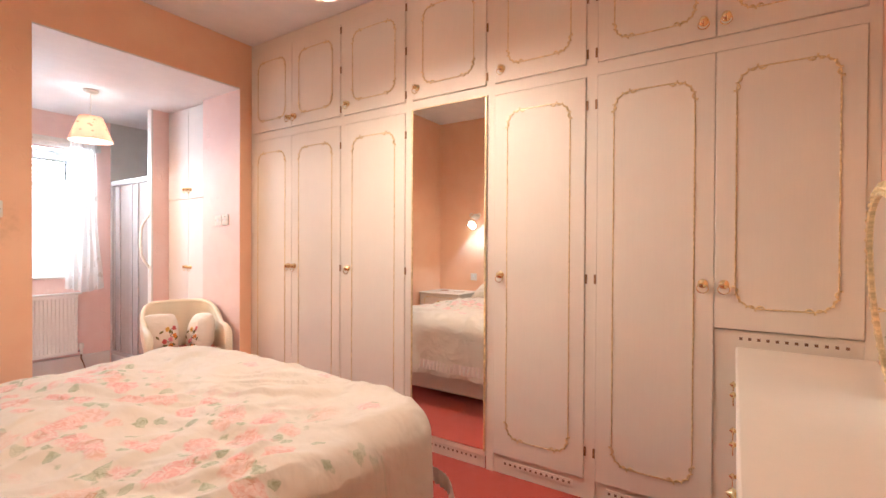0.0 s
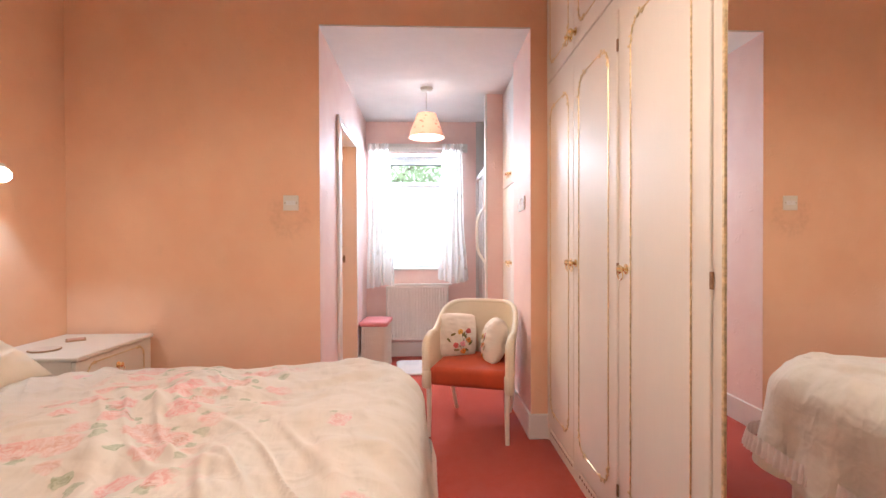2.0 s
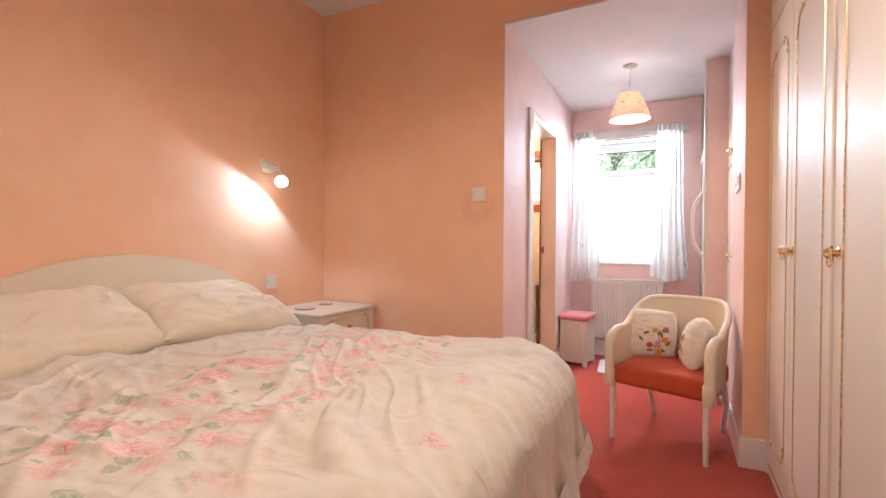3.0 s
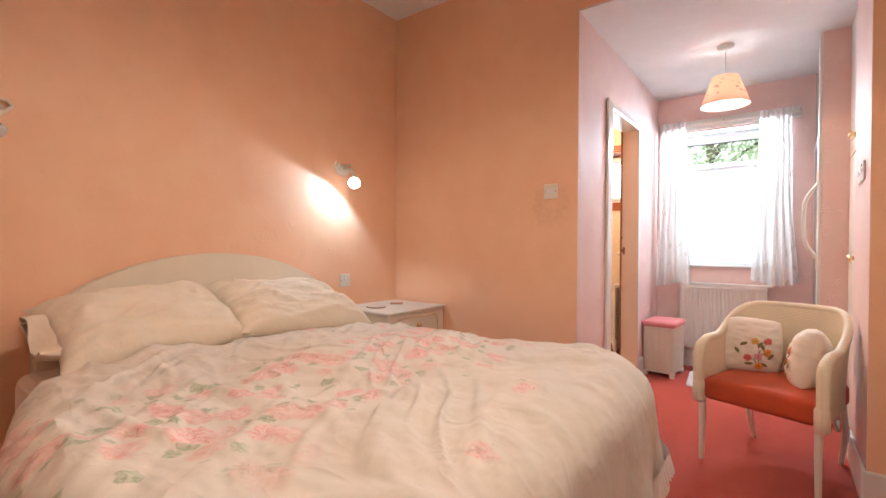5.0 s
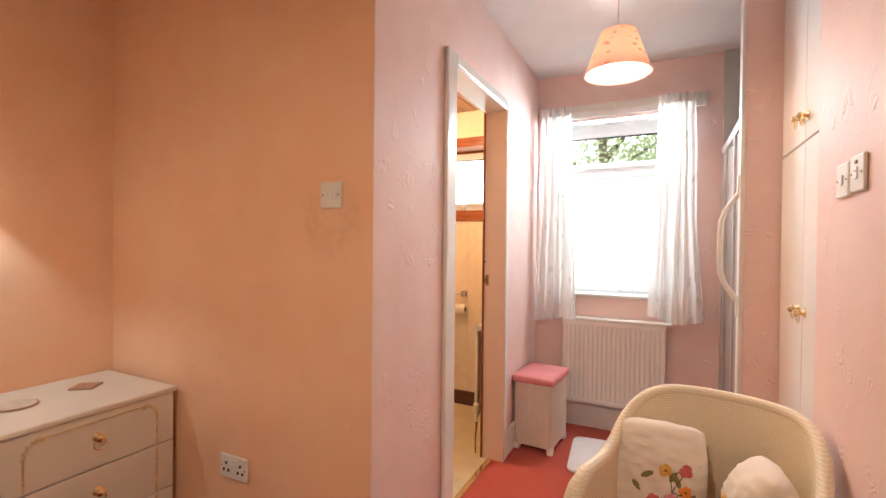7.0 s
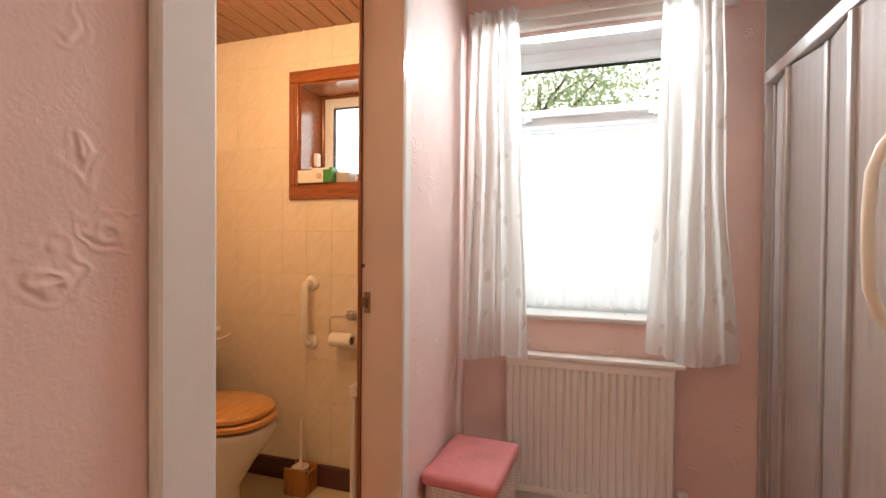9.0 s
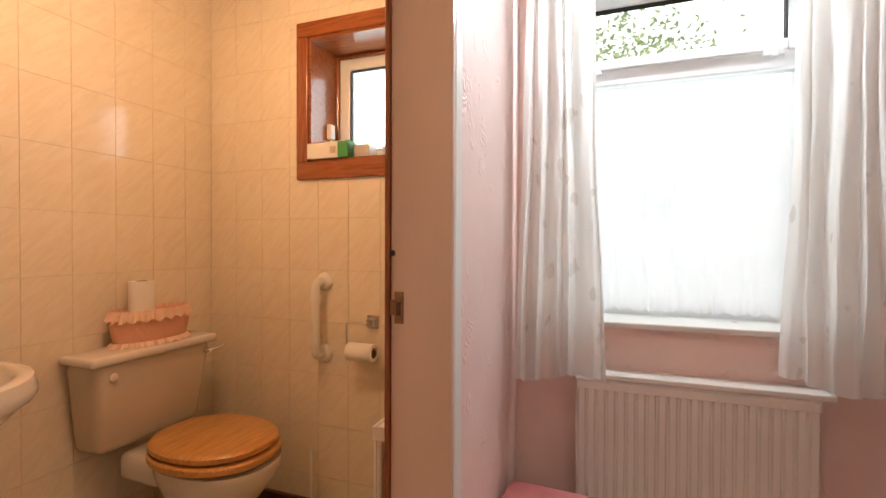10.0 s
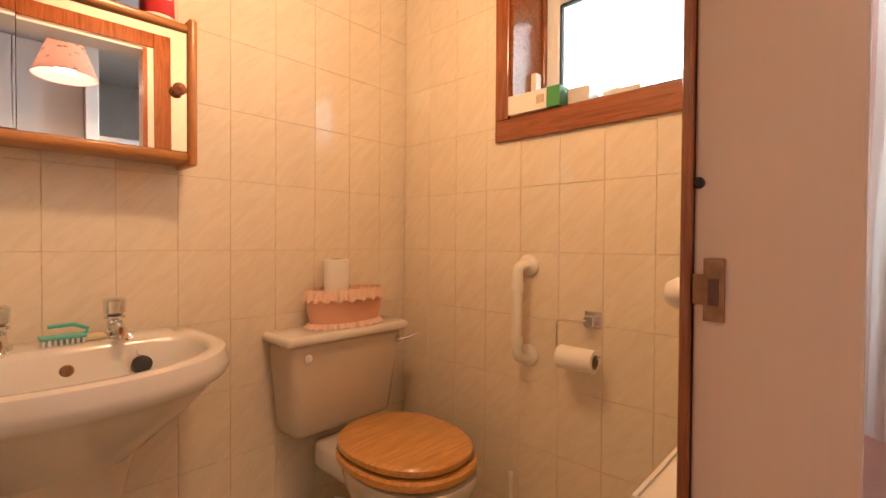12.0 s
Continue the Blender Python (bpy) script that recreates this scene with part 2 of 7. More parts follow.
def sheer(name, color, through_amount, leaves=False):
    """Thin curtain cloth that lets daylight pass."""
    n = Nodes(name)
    v = n.coords()
    tr = n.add("ShaderNodeBsdfTranslucent")
    mixs = n.add("ShaderNodeMixShader")
    c = n.mix(n.noise(v, 5.0), tuple(x * 0.95 for x in color), color)
    if leaves:
        vo = n.add("ShaderNodeTexVoronoi", feature="F1")
        vo.inputs["Scale"].default_value = 16.0
        mp = n.add("ShaderNodeMapping")
        mp.inputs["Scale"].default_value, mp.inputs["Rotation"].default_value = (1.5, 0.6, 0.62), (0, 0.6, 0)
        wv = n.add("ShaderNodeVectorMath", operation="MULTIPLY_ADD")
        nz = n.add("ShaderNodeTexNoise")
        nz.inputs["Scale"].default_value = 9.0
        n.link(v, nz.inputs["Vector"])
        n.link(nz.outputs[1], wv.inputs[0])
        wv.inputs[1].default_value = (0.12, 0.12, 0.12)
        n.link(v, wv.inputs[2])
        n.link(wv.outputs[0], mp.inputs[0])
        n.link(mp.outputs[0], vo.inputs["Vector"])
        pick = n.add("ShaderNodeSeparateXYZ")
        n.link(vo.outputs["Color"], pick.inputs[0])
        m = n.math("MULTIPLY", n.ramp(vo.outputs["Distance"], [(0.26, 1.0), (0.32, 0.0)]), n.math("GREATER_THAN", pick.outputs[0], 0.5))
        c = n.mix(n.math("MULTIPLY", m, 0.6), c, (0.68, 0.63, 0.57))
    n.done(c, 0.9)
    n.link(c, tr.inputs["Color"])
    mixs.inputs[0].default_value = through_amount
    n.link(n.b.outputs[0], mixs.inputs[1])
    n.link(tr.outputs[0], mixs.inputs[2])
    out = n.t.nodes["Material Output"]
    if leaves:
        n.link(mixs.outputs[0], out.inputs[0])
    else:
        tp = n.add("ShaderNodeBsdfTransparent")
        m2 = n.add("ShaderNodeMixShader")
        m2.inputs[0].default_value = 0.03
        n.link(mixs.outputs[0], m2.inputs[1])
        n.link(tp.outputs[0], m2.inputs[2])
        n.link(m2.outputs[0], out.inputs[0])
    return n.m


def tile_glaze():
    """Cream marbled ceramic glaze with faint diagonal veins, differing tile by tile."""
    n = Nodes("cream_marbled_tile")
    v = n.coords((1, 1, 1), (0.5, 0.3, 0.6))
    info = n.add("ShaderNodeObjectInfo")
    g = n.add("ShaderNodeNewGeometry")
    sep = n.add("ShaderNodeSeparateXYZ")
    n.link(g.outputs["Position"], sep.inputs[0])
    side = n.math("ADD", sep.outputs[0], sep.outputs[1])
    dia = n.add("ShaderNodeCombineXYZ")
    n.link(n.math("MULTIPLY", n.math("SUBTRACT", side, sep.outputs[2]), 38.0), dia.inputs[0])
    n.link(n.math("MULTIPLY", n.math("ADD", side, sep.outputs[2]), 7.0), dia.inputs[1])
    n.link(n.math("MULTIPLY", info.outputs["Random"], 40.0), dia.inputs[2])
    vein = n.noise(dia.outputs[0], 1.0, 4, 0.6, 0.8)
    c = n.mix(n.ramp(vein, [(0.38, 0.0), (0.6, 1.0)]), (0.77, 0.67, 0.53), (0.82, 0.73, 0.60))
    c = n.mix(n.math("MULTIPLY", info.outputs["Random"], 0.12), c, (0.74, 0.63, 0.49))
    n.bump(n.noise(v, 9.0, 2), 0.05, 0.004)
    return n.done(c, 0.09, **{"Coat Weight": 0.3, "Coat Roughness": 0.05})


def glass(name, rough=0.0, tint=(1, 1, 1)):
    n = Nodes(name)
    return n.done(tint, rough, **{"Transmission Weight": 1.0, "IOR": 1.25 if rough else 1.05})


def glow(name, color, strength):
    n = Nodes(name)
    return n.done(color, 0.4, **{"Emission Color": color, "Emission Strength": strength})


def shade_cloth():
    """Peach pleated shade card with dark leafy sprigs, lit from within."""
    n = Nodes("peach_shade_card")
    v = n.coords(world_space=False)
    tr = n.add("ShaderNodeBsdfTranslucent")
    ms = n.add("ShaderNodeMixShader")
    vo = n.add("ShaderNodeTexVoronoi", feature="F1")
    vo.inputs["Scale"].default_value = 26.0
    n.link(n.coords((1, 1, 1.8), (0.4, 0.5, 0.2), False), vo.inputs["Vector"])
    pick = n.add("ShaderNodeSeparateXYZ")
    n.link(vo.outputs["Color"], pick.inputs[0])
    group = n.ramp(n.noise(v, 9.0, 2), [(0.44, 0.0), (0.50, 1.0)])
    m = n.math("MULTIPLY", n.ramp(vo.outputs["Distance"], [(0.30, 1.0), (0.38, 0.0)]), n.math("MULTIPLY", group, n.math("GREATER_THAN", pick.outputs[0], 0.35)))
    c = n.mix(n.math("MULTIPLY", m, 0.75), (0.80, 0.42, 0.30), (0.24, 0.10, 0.07))
    n.done(c, 0.8)
    n.link(c, tr.inputs["Color"])
    ms.inputs[0].default_value = 0.30
    n.link(n.b.outputs[0], ms.inputs[1])
    n.link(tr.outputs[0], ms.inputs[2])
    n.link(ms.outputs[0], n.t.nodes["Material Output"].inputs[0])
    return n.m


def foliage():
    n = Nodes("tree_leaves")
    g = n.add("ShaderNodeNewGeometry")
    c = n.mix(g.outputs["Random Per Island"], (0.50, 0.58, 0.40), (0.64, 0.70, 0.54))
    tr = n.add("ShaderNodeBsdfTranslucent")
    ms = n.add("ShaderNodeMixShader")
    n.done(c, 0.5)
    n.link(n.mix(0.7, c, (0.55, 0.66, 0.36)), tr.inputs["Color"])
    ms.inputs[0].default_value = 0.75
    n.link(n.b.outputs[0], ms.inputs[1])
    n.link(tr.outputs[0], ms.inputs[2])
    n.link(ms.outputs[0], n.t.nodes["Material Output"].inputs[0])
    return n.m


M = dict(
    # one wallpaper in two tints: peach carries the bedroom's lamplight, pink the alcove's daylight
    wall=wall_paper("lamplit_embossed_wallpaper", (0.88, 0.535, 0.335), (0.90, 0.575, 0.37), (0.91, 0.63, 0.45), 0.22), pink=wall_paper("pink_embossed_wallpaper", (0.86, 0.63, 0.575), (0.89, 0.68, 0.62), (0.92, 0.78, 0.73), 0.55), carpet=carpet(),
    ceiling=plain("white_ceiling_paint", (0.82, 0.80, 0.78), 0.8, vary=0.03, grain=90, relief=0.15),
    # white door lining, with the bathroom's warm light tinted into its colour
    jamb=cream_paint("warm_lit_gloss_paint", (0.72, 0.55, 0.455), 0.16),
    trim=plain("white_gloss_trim", (0.80, 0.77, 0.72), 0.3, vary=0.03),
    cream=cream_paint("cream_satin_paint", (0.83, 0.755, 0.64), 0.52),
    white=cream_paint("white_satin_paint", (0.82, 0.79, 0.75), 0.8),
    gold=plain("gilt_moulding", (0.80, 0.64, 0.36), 0.36, 0.6, vary=0.2, scale=60, relief=0.2),
    brass=plain("polished_brass", (0.88, 0.72, 0.42), 0.16, 1.0, vary=0.1, scale=40, relief=0.02),
    bronze=plain("aged_hinge_metal", (0.34, 0.20, 0.10), 0.4, 0.9, vary=0.2, scale=60),
    slot=plain("shadowed_slot", (0.24, 0.13, 0.07), 0.7, vary=0.3, scale=50),
    dark=plain("dark_gap", (0.03, 0.02, 0.016), 0.8),
    mirror=Nodes("mirror_silver").done((0.93, 0.93, 0.92), 0.01, 1.0),
    quilt=quilt_cloth(), pillow=linen("cream_pillow_cotton", (0.86, 0.77, 0.62), 0.45), sheet=linen("white_sheet", (0.86, 0.80, 0.74)),
    divan=linen("cream_divan_cloth", (0.80, 0.70, 0.60), 0.1), headboard=linen("cream_headboard_vinyl", (0.82, 0.73, 0.59), 0.08),
    frill=linen("pale_frill", (0.82, 0.72, 0.66), 0.5),
    loom=woven("cream_woven_paper", (0.89, 0.81, 0.63), (0.81, 0.71, 0.52)), bin=woven("white_woven_paper", (0.87, 0.83, 0.76), (0.68, 0.61, 0.52), 0.011),
    velvet=plain("rust_red_velvet", (0.50, 0.070, 0.016), 0.85, vary=0.12, scale=9, grain=300, relief=0.2, **{"Sheen Weight": 0.08}),
    pink_vinyl=plain("pink_velour", (0.66, 0.22, 0.22), 0.6, vary=0.1, scale=14, relief=0.15),
    cushion=linen("cream_cushion_linen", (0.84, 0.77, 0.66), 0.35),
    curtain=sheer("leaf_print_curtain", (0.93, 0.91, 0.88), 0.60, True), net=sheer("white_net", (0.90, 0.91, 0.91), 0.42),
    shade=shade_cloth(), shade_in=sheer("white_shade_lining", (0.90, 0.86, 0.80), 0.65, True),
    bulb_off=plain("unlit_bulb", (0.75, 0.74, 0.72), 0.2, relief=0), haze=glow("overcast_sky_glow", (0.93, 0.97, 1.0), 1.1),
    bulb=glow("lit_bulb", (1.0, 0.92, 0.80), 12.0), plastic=plain("white_plastic", (0.80, 0.77, 0.70), 0.35, vary=0.02, relief=0),
    upvc=plain("white_upvc", (0.84, 0.85, 0.85), 0.3, vary=0.02, relief=0), rubber=plain("black_seal", (0.02, 0.02, 0.02), 0.5, relief=0),
    glass=glass("window_glass"), frosted=glass("frosted_glass", 0.45, (0.93, 0.97, 0.96)),
    radiator=plain("white_radiator_enamel", (0.82, 0.79, 0.74), 0.32, vary=0.02), chrome=plain("chrome", (0.80, 0.80, 0.80), 0.1, 1.0, vary=0.05, relief=0),
    alu=plain("silver_anodised_frame", (0.58, 0.55, 0.53), 0.42, 0.7, vary=0.05, relief=0.02),
    shower_panel=plain("grey_ribbed_shower_panel", (0.42, 0.37, 0.34), 0.55, vary=0.05),
    shower_tile=plain("grey_shower_wall", (0.60, 0.58, 0.54), 0.25, vary=0.05), tray=plain("white_shower_tray", (0.82, 0.82, 0.80), 0.2, vary=0.02),
    tile=tile_glaze(), grout=plain("tan_grout", (0.70, 0.60, 0.46), 0.9, vary=0.15, scale=30),
    vinyl=plain("cream_vinyl_floor", (0.66, 0.57, 0.38), 0.35, vary=0.1, scale=4, grain=60),
    plank=wood("varnished_pine_plank", (0.20, 0.075, 0.028), (0.36, 0.16, 0.07), "Y", 0.35),
    mahogany=wood("mahogany_trim", (0.22, 0.055, 0.018), (0.40, 0.13, 0.045), "X", 0.25), mahogany_z=wood("mahogany_upright", (0.22, 0.055, 0.018), (0.40, 0.13, 0.045), "Z", 0.25),
    pine=wood("golden_pine", (0.58, 0.27, 0.07), (0.74, 0.40, 0.14), "Y", 0.28, 0.8), pine_z=wood("orange_pine_upright", (0.42, 0.16, 0.04), (0.56, 0.25, 0.08), "Z", 0.3),
    pine_y=wood("orange_pine_rail", (0.42, 0.16, 0.04), (0.56, 0.25, 0.08), "Y", 0.3),
    skirting_dark=wood("dark_bath_skirting", (0.07, 0.025, 0.02), (0.12, 0.05, 0.04), "X", 0.4),
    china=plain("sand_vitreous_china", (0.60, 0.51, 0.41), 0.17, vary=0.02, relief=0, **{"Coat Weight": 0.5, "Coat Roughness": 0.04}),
    # the same sand china, paler and cooler, with daylight put into its colour
    china_pale=plain("lit_vitreous_china", (0.73, 0.69, 0.635), 0.17, vary=0.02, relief=0, **{"Coat Weight": 0.5, "Coat Roughness": 0.04}),
    lace=linen("peach_lace", (0.80, 0.42, 0.29), 0.8), lace_edge=linen("pale_peach_lace", (0.84, 0.60, 0.47), 0.9),
    paper=plain("white_tissue_paper", (0.86, 0.83, 0.78), 0.95, vary=0.03, grain=200, relief=0.2), card=plain("grey_card_tube", (0.25, 0.20, 0.16), 0.9),
    teal=plain("teal_plastic", (0.10, 0.55, 0.47), 0.3, relief=0), bristle=plain("white_bristle", (0.75, 0.72, 0.66), 0.8), sponge=plain("cream_brush_back", (0.78, 0.66, 0.45), 0.5),
    red=plain("red_plastic", (0.62, 0.03, 0.03), 0.35, relief=0), blue=plain("blue_card", (0.08, 0.19, 0.45), 0.5, relief=0), green=plain("green_card", (0.06, 0.30, 0.08), 0.5, relief=0), box=plain("white_card", (0.80, 0.78, 0.72), 0.55, vary=0.03),
    mat=plain("white_bath_mat", (0.78, 0.72, 0.70), 0.95, vary=0.05, grain=260, relief=0.6), leaf=foliage(), bark=plain("bark", (0.24, 0.20, 0.15), 0.9, vary=0.3), grass=plain("garden_grass", (0.07, 0.11, 0.03), 0.9, vary=0.3),
    brick=plain("rendered_outside_wall", (0.55, 0.50, 0.45), 0.9, vary=0.1), rust=plain("rusty_strike_plate", (0.30, 0.17, 0.10), 0.45, 0.7, vary=0.3, scale=40),
    thread_red=plain("red_thread", (0.62, 0.13, 0.12), 0.8), thread_orange=plain("orange_thread", (0.78, 0.28, 0.05), 0.8), thread_green=plain("olive_thread", (0.22, 0.19, 0.06), 0.8), thread_dark=plain("dark_thread", (0.10, 0.06, 0.04), 0.8), thread_pink=plain("pink_thread", (0.72, 0.30, 0.34), 0.8), thread_yellow=plain("yellow_thread", (0.75, 0.45, 0.10), 0.8),
    cork=plain("coaster_rim", (0.45, 0.27, 0.14), 0.6), coaster=plain("printed_coaster", (0.72, 0.62, 0.50), 0.3, vary=0.15, scale=40), coaster_red=plain("red_printed_coaster", (0.62, 0.30, 0.18), 0.3, vary=0.3, scale=60),
)

# ---- mesh helpers ----


def part(name, bm, material, parent=None, label="", smooth=False):
    """Link a bmesh as one mesh object, under a thing or a part."""
    me = bpy.data.meshes.new(name)
    bmesh.ops.recalc_face_normals(bm, faces=bm.faces)
    bm.to_mesh(me)
    bm.free()
    if smooth:
        for p in me.polygons:
            p.use_smooth = True
        me.set_sharp_from_angle(angle=radians(40))
    ob = new(name, me)
    for m in material if isinstance(material, (list, tuple)) else [material]:
        me.materials.append(m)
    if parent:
        ob.parent = parent
        ob.matrix_parent_inverse = parent.matrix_world.inverted()
    if label:
        ob["label"] = label
    return ob


def thing(name, at, label, category, group="", kind="", turn=0.0):
    """An Empty at the base of a thing, to hold its parts."""
    ob = new(name)
    ob.empty_display_size = 0.05
    ob.matrix_world = pose(*at, 0, 0, turn)
    bpy.context.view_layer.update()
    return tagged(ob, label, category, group, kind)


def local(name, bm, material, parent, label="", smooth=False):
    """A part whose mesh is written in its parent's own axes."""
    ob = part(name, bm, material, None, label, smooth)
    ob.parent = parent
    return ob


def cube(bm, x0, y0, z0, x1, y1, z1, bevel=0.0, seg=2):
    r = bmesh.ops.create_cube(bm, size=1.0, matrix=Matrix.Translation(((x0 + x1) / 2, (y0 + y1) / 2, (z0 + z1) / 2)) @ Matrix.Diagonal((abs(x1 - x0), abs(y1 - y0), abs(z1 - z0), 1)))
    if bevel:
        es = list({e for v in r["verts"] for e in v.link_edges})
        bmesh.ops.bevel(bm, geom=es, offset=bevel, segments=seg, profile=0.5, affect="EDGES")
    return bm


def box(*a, bevel=0.0, seg=2):
    return cube(bmesh.new(), *a, bevel=bevel, seg=seg)


def boxes(*rows, bevel=0.0):
    bm = bmesh.new()
    for r in rows:
        cube(bm, *r, bevel=bevel)
    return bm


def lathe(bm, profile, m=Matrix.Identity(4), seg=24, sx=1.0, sy=1.0):
    """Turn a list of (radius, height) about z, then place by m."""
    rings = []
    for r, z in profile:
        rings.append([bm.verts.new(m @ Vector((r * sx * math.cos(2 * math.pi * i / seg), r * sy * math.sin(2 * math.pi * i / seg), z))) for i in range(seg)])
    for a, b in zip(rings, rings[1:]):
        for i in range(seg):
            j = (i + 1) % seg
            bm.faces.new((a[i], a[j], b[j], b[i]))
    bm.faces.new(rings[0][::-1])
    bm.faces.new(rings[-1])
    return bm


def tube(bm, pts, radius, seg=8, closed=False):
    """A round bar along a list of points; radius may be a number or one per point."""
    pts = [Vector(p) for p in pts]
    n = len(pts)
    rings, up = [], None
    for i, p in enumerate(pts):
        a, b = pts[i - 1 if i or closed else 0], pts[(i + 1) % n if i < n - 1 or closed else n - 1]
        d = (b - a).normalized()
        if up is None:
            up = Vector((0, 0, 1)) if abs(d.z) < 0.9 else Vector((1, 0, 0))
        side = d.cross(up).normalized()
        up = side.cross(d).normalized()
        r = radius[i] if isinstance(radius, (list, tuple)) else radius
        rings.append([bm.verts.new(p + r * (math.cos(2 * math.pi * k / seg) * side + math.sin(2 * math.pi * k / seg) * up)) for k in range(seg)])
    for i in range(n if closed else n - 1):
        a, b = rings[i], rings[(i + 1) % n]
        for k in range(seg):
            j = (k + 1) % seg
            bm.faces.new((a[k], a[j], b[j], b[k]))
    if not closed:
        bm.faces.new(rings[0][::-1])
        bm.faces.new(rings[-1])
    return bm


def arc(c, r, a0, a1, n, plane="yz"):
    out = []
    for i in range(n + 1):
        a = radians(a0 + (a1 - a0) * i / n)
        u, v = r * math.cos(a), r * math.sin(a)
        out.append({"yz": (c[0], c[1] + u, c[2] + v), "xz": (c[0] + u, c[1], c[2] + v), "xy": (c[0] + u, c[1] + v, c[2])}[plane])
    return out


# ---- structure ----
CEIL, LOW, BATH_CEIL = 2.78, 2.415, 2.25
HEAD_X, SOUTH_Y, NORTH_Y, FRONT_X = -0.40, -0.76, 2.90, 2.37
OUT_Y, BATH_X = 4.92, -0.345


def setting(name, bm, mat, label, category):
    return tagged(part(name, bm, mat), label, category, kind="structure")


setting("floor", box(-0.52, -0.88, -0.12, 3.09, 5.22, -0.02), M["brick"], "plain solid floor slab under the carpet", "floor")
setting("floor_bedroom", boxes((-0.40, -0.76, -0.02, 2.95, 2.90, 0.0), (0.97, 2.90, -0.02, 2.95, 4.92, 0.0)), M["carpet"], "red fitted carpet, worn and slightly faded", "carpet")
setting("floor_bathroom", box(-0.345, 3.02, -0.02, 0.97, 4.92, 0.003), M["vinyl"], "cream vinyl floor covering in the bathroom", "floor")
setting("wall_west", box(-0.52, -0.88, -0.02, HEAD_X, 3.02, CEIL), M["wall"], "wallpapered wall behind the bed head, tinted peach for lamplight", "wall")
setting("wall_south", box(HEAD_X, -0.88, -0.02, 3.09, SOUTH_Y, CEIL), M["wall"], "wallpapered wall behind the dressing table, tinted peach for lamplight", "wall")
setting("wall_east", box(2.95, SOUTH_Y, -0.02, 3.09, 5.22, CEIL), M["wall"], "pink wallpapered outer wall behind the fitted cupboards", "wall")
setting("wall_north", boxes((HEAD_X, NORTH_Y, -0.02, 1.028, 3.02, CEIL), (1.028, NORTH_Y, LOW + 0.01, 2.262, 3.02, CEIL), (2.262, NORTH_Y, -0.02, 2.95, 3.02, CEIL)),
        M["wall"], "wallpapered wall with a wide opening to the alcove, tinted peach for lamplight", "wall")
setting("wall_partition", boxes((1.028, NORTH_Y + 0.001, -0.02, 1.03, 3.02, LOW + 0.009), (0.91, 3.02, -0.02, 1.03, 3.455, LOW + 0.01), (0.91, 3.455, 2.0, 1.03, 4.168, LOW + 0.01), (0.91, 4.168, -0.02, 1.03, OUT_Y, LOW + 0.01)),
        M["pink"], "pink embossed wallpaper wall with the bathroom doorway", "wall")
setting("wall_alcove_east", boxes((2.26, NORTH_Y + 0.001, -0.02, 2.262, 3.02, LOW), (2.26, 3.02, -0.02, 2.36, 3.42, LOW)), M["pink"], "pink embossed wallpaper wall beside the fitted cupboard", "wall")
WX0, WX1, WZ0, WZ1 = 1.14, 1.95, 0.90, 2.09
BX0, BX1, BZ0, BZ1 = 0.178, 0.79, 1.485, 1.99
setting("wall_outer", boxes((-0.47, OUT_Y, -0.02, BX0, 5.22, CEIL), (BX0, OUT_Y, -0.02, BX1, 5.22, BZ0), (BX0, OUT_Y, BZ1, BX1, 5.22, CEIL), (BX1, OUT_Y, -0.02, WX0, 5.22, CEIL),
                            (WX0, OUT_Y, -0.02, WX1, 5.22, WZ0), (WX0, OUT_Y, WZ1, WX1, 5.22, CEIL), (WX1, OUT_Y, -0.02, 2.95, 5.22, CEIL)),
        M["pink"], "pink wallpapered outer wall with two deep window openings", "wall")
setting("wall_bath_west", box(-0.47, 3.02, -0.02, BATH_X - 0.0038, OUT_Y, CEIL), M["grout"], "tiled bathroom wall behind the basin and toilet", "wall")
setting("wall_bath_lining", boxes((BATH_X, OUT_Y - 0.0112, 0, BX0 - 0.004, OUT_Y - 0.001, BATH_CEIL), (BX0 - 0.004, OUT_Y - 0.0112, 0, 0.91, OUT_Y - 0.001, BZ0 - 0.004), (BX0 - 0.004, OUT_Y - 0.0112, BZ1 + 0.004, 0.91, OUT_Y - 0.001, BATH_CEIL), (BX1 + 0.004, OUT_Y - 0.0112, BZ0 - 0.004, 0.91, OUT_Y - 0.001, BZ1 + 0.004)),
        M["grout"], "tan grout bed behind the bathroom tiles", "wall")
setting("wall_bath_south", box(BATH_X - 0.012, 3.021, 0, 0.909, 3.032, BATH_CEIL), M["tile"], "cream tiled bathroom wall beside the doorway", "wall")
setting("ceiling", box(HEAD_X, SOUTH_Y, CEIL, 2.95, NORTH_Y, CEIL + 0.1), M["ceiling"], "white painted bedroom ceiling", "ceiling")
setting("ceiling_alcove", box(1.03, NORTH_Y + 0.002, LOW, 2.95, OUT_Y, LOW + 0.009), M["ceiling"], "white painted alcove ceiling, lower than the bedroom", "ceiling")
setting("roof_slab", box(-0.47, 3.02, LOW + 0.02, 2.95, OUT_Y, CEIL), M["brick"], "solid floor structure above the alcove", "ceiling")


def skirting(name, rows, mat, label):
    bm = bmesh.new()
    for r in rows:
        cube(bm, *r, bevel=0.006)
    return setting(name, bm, mat, label, "skirting board")


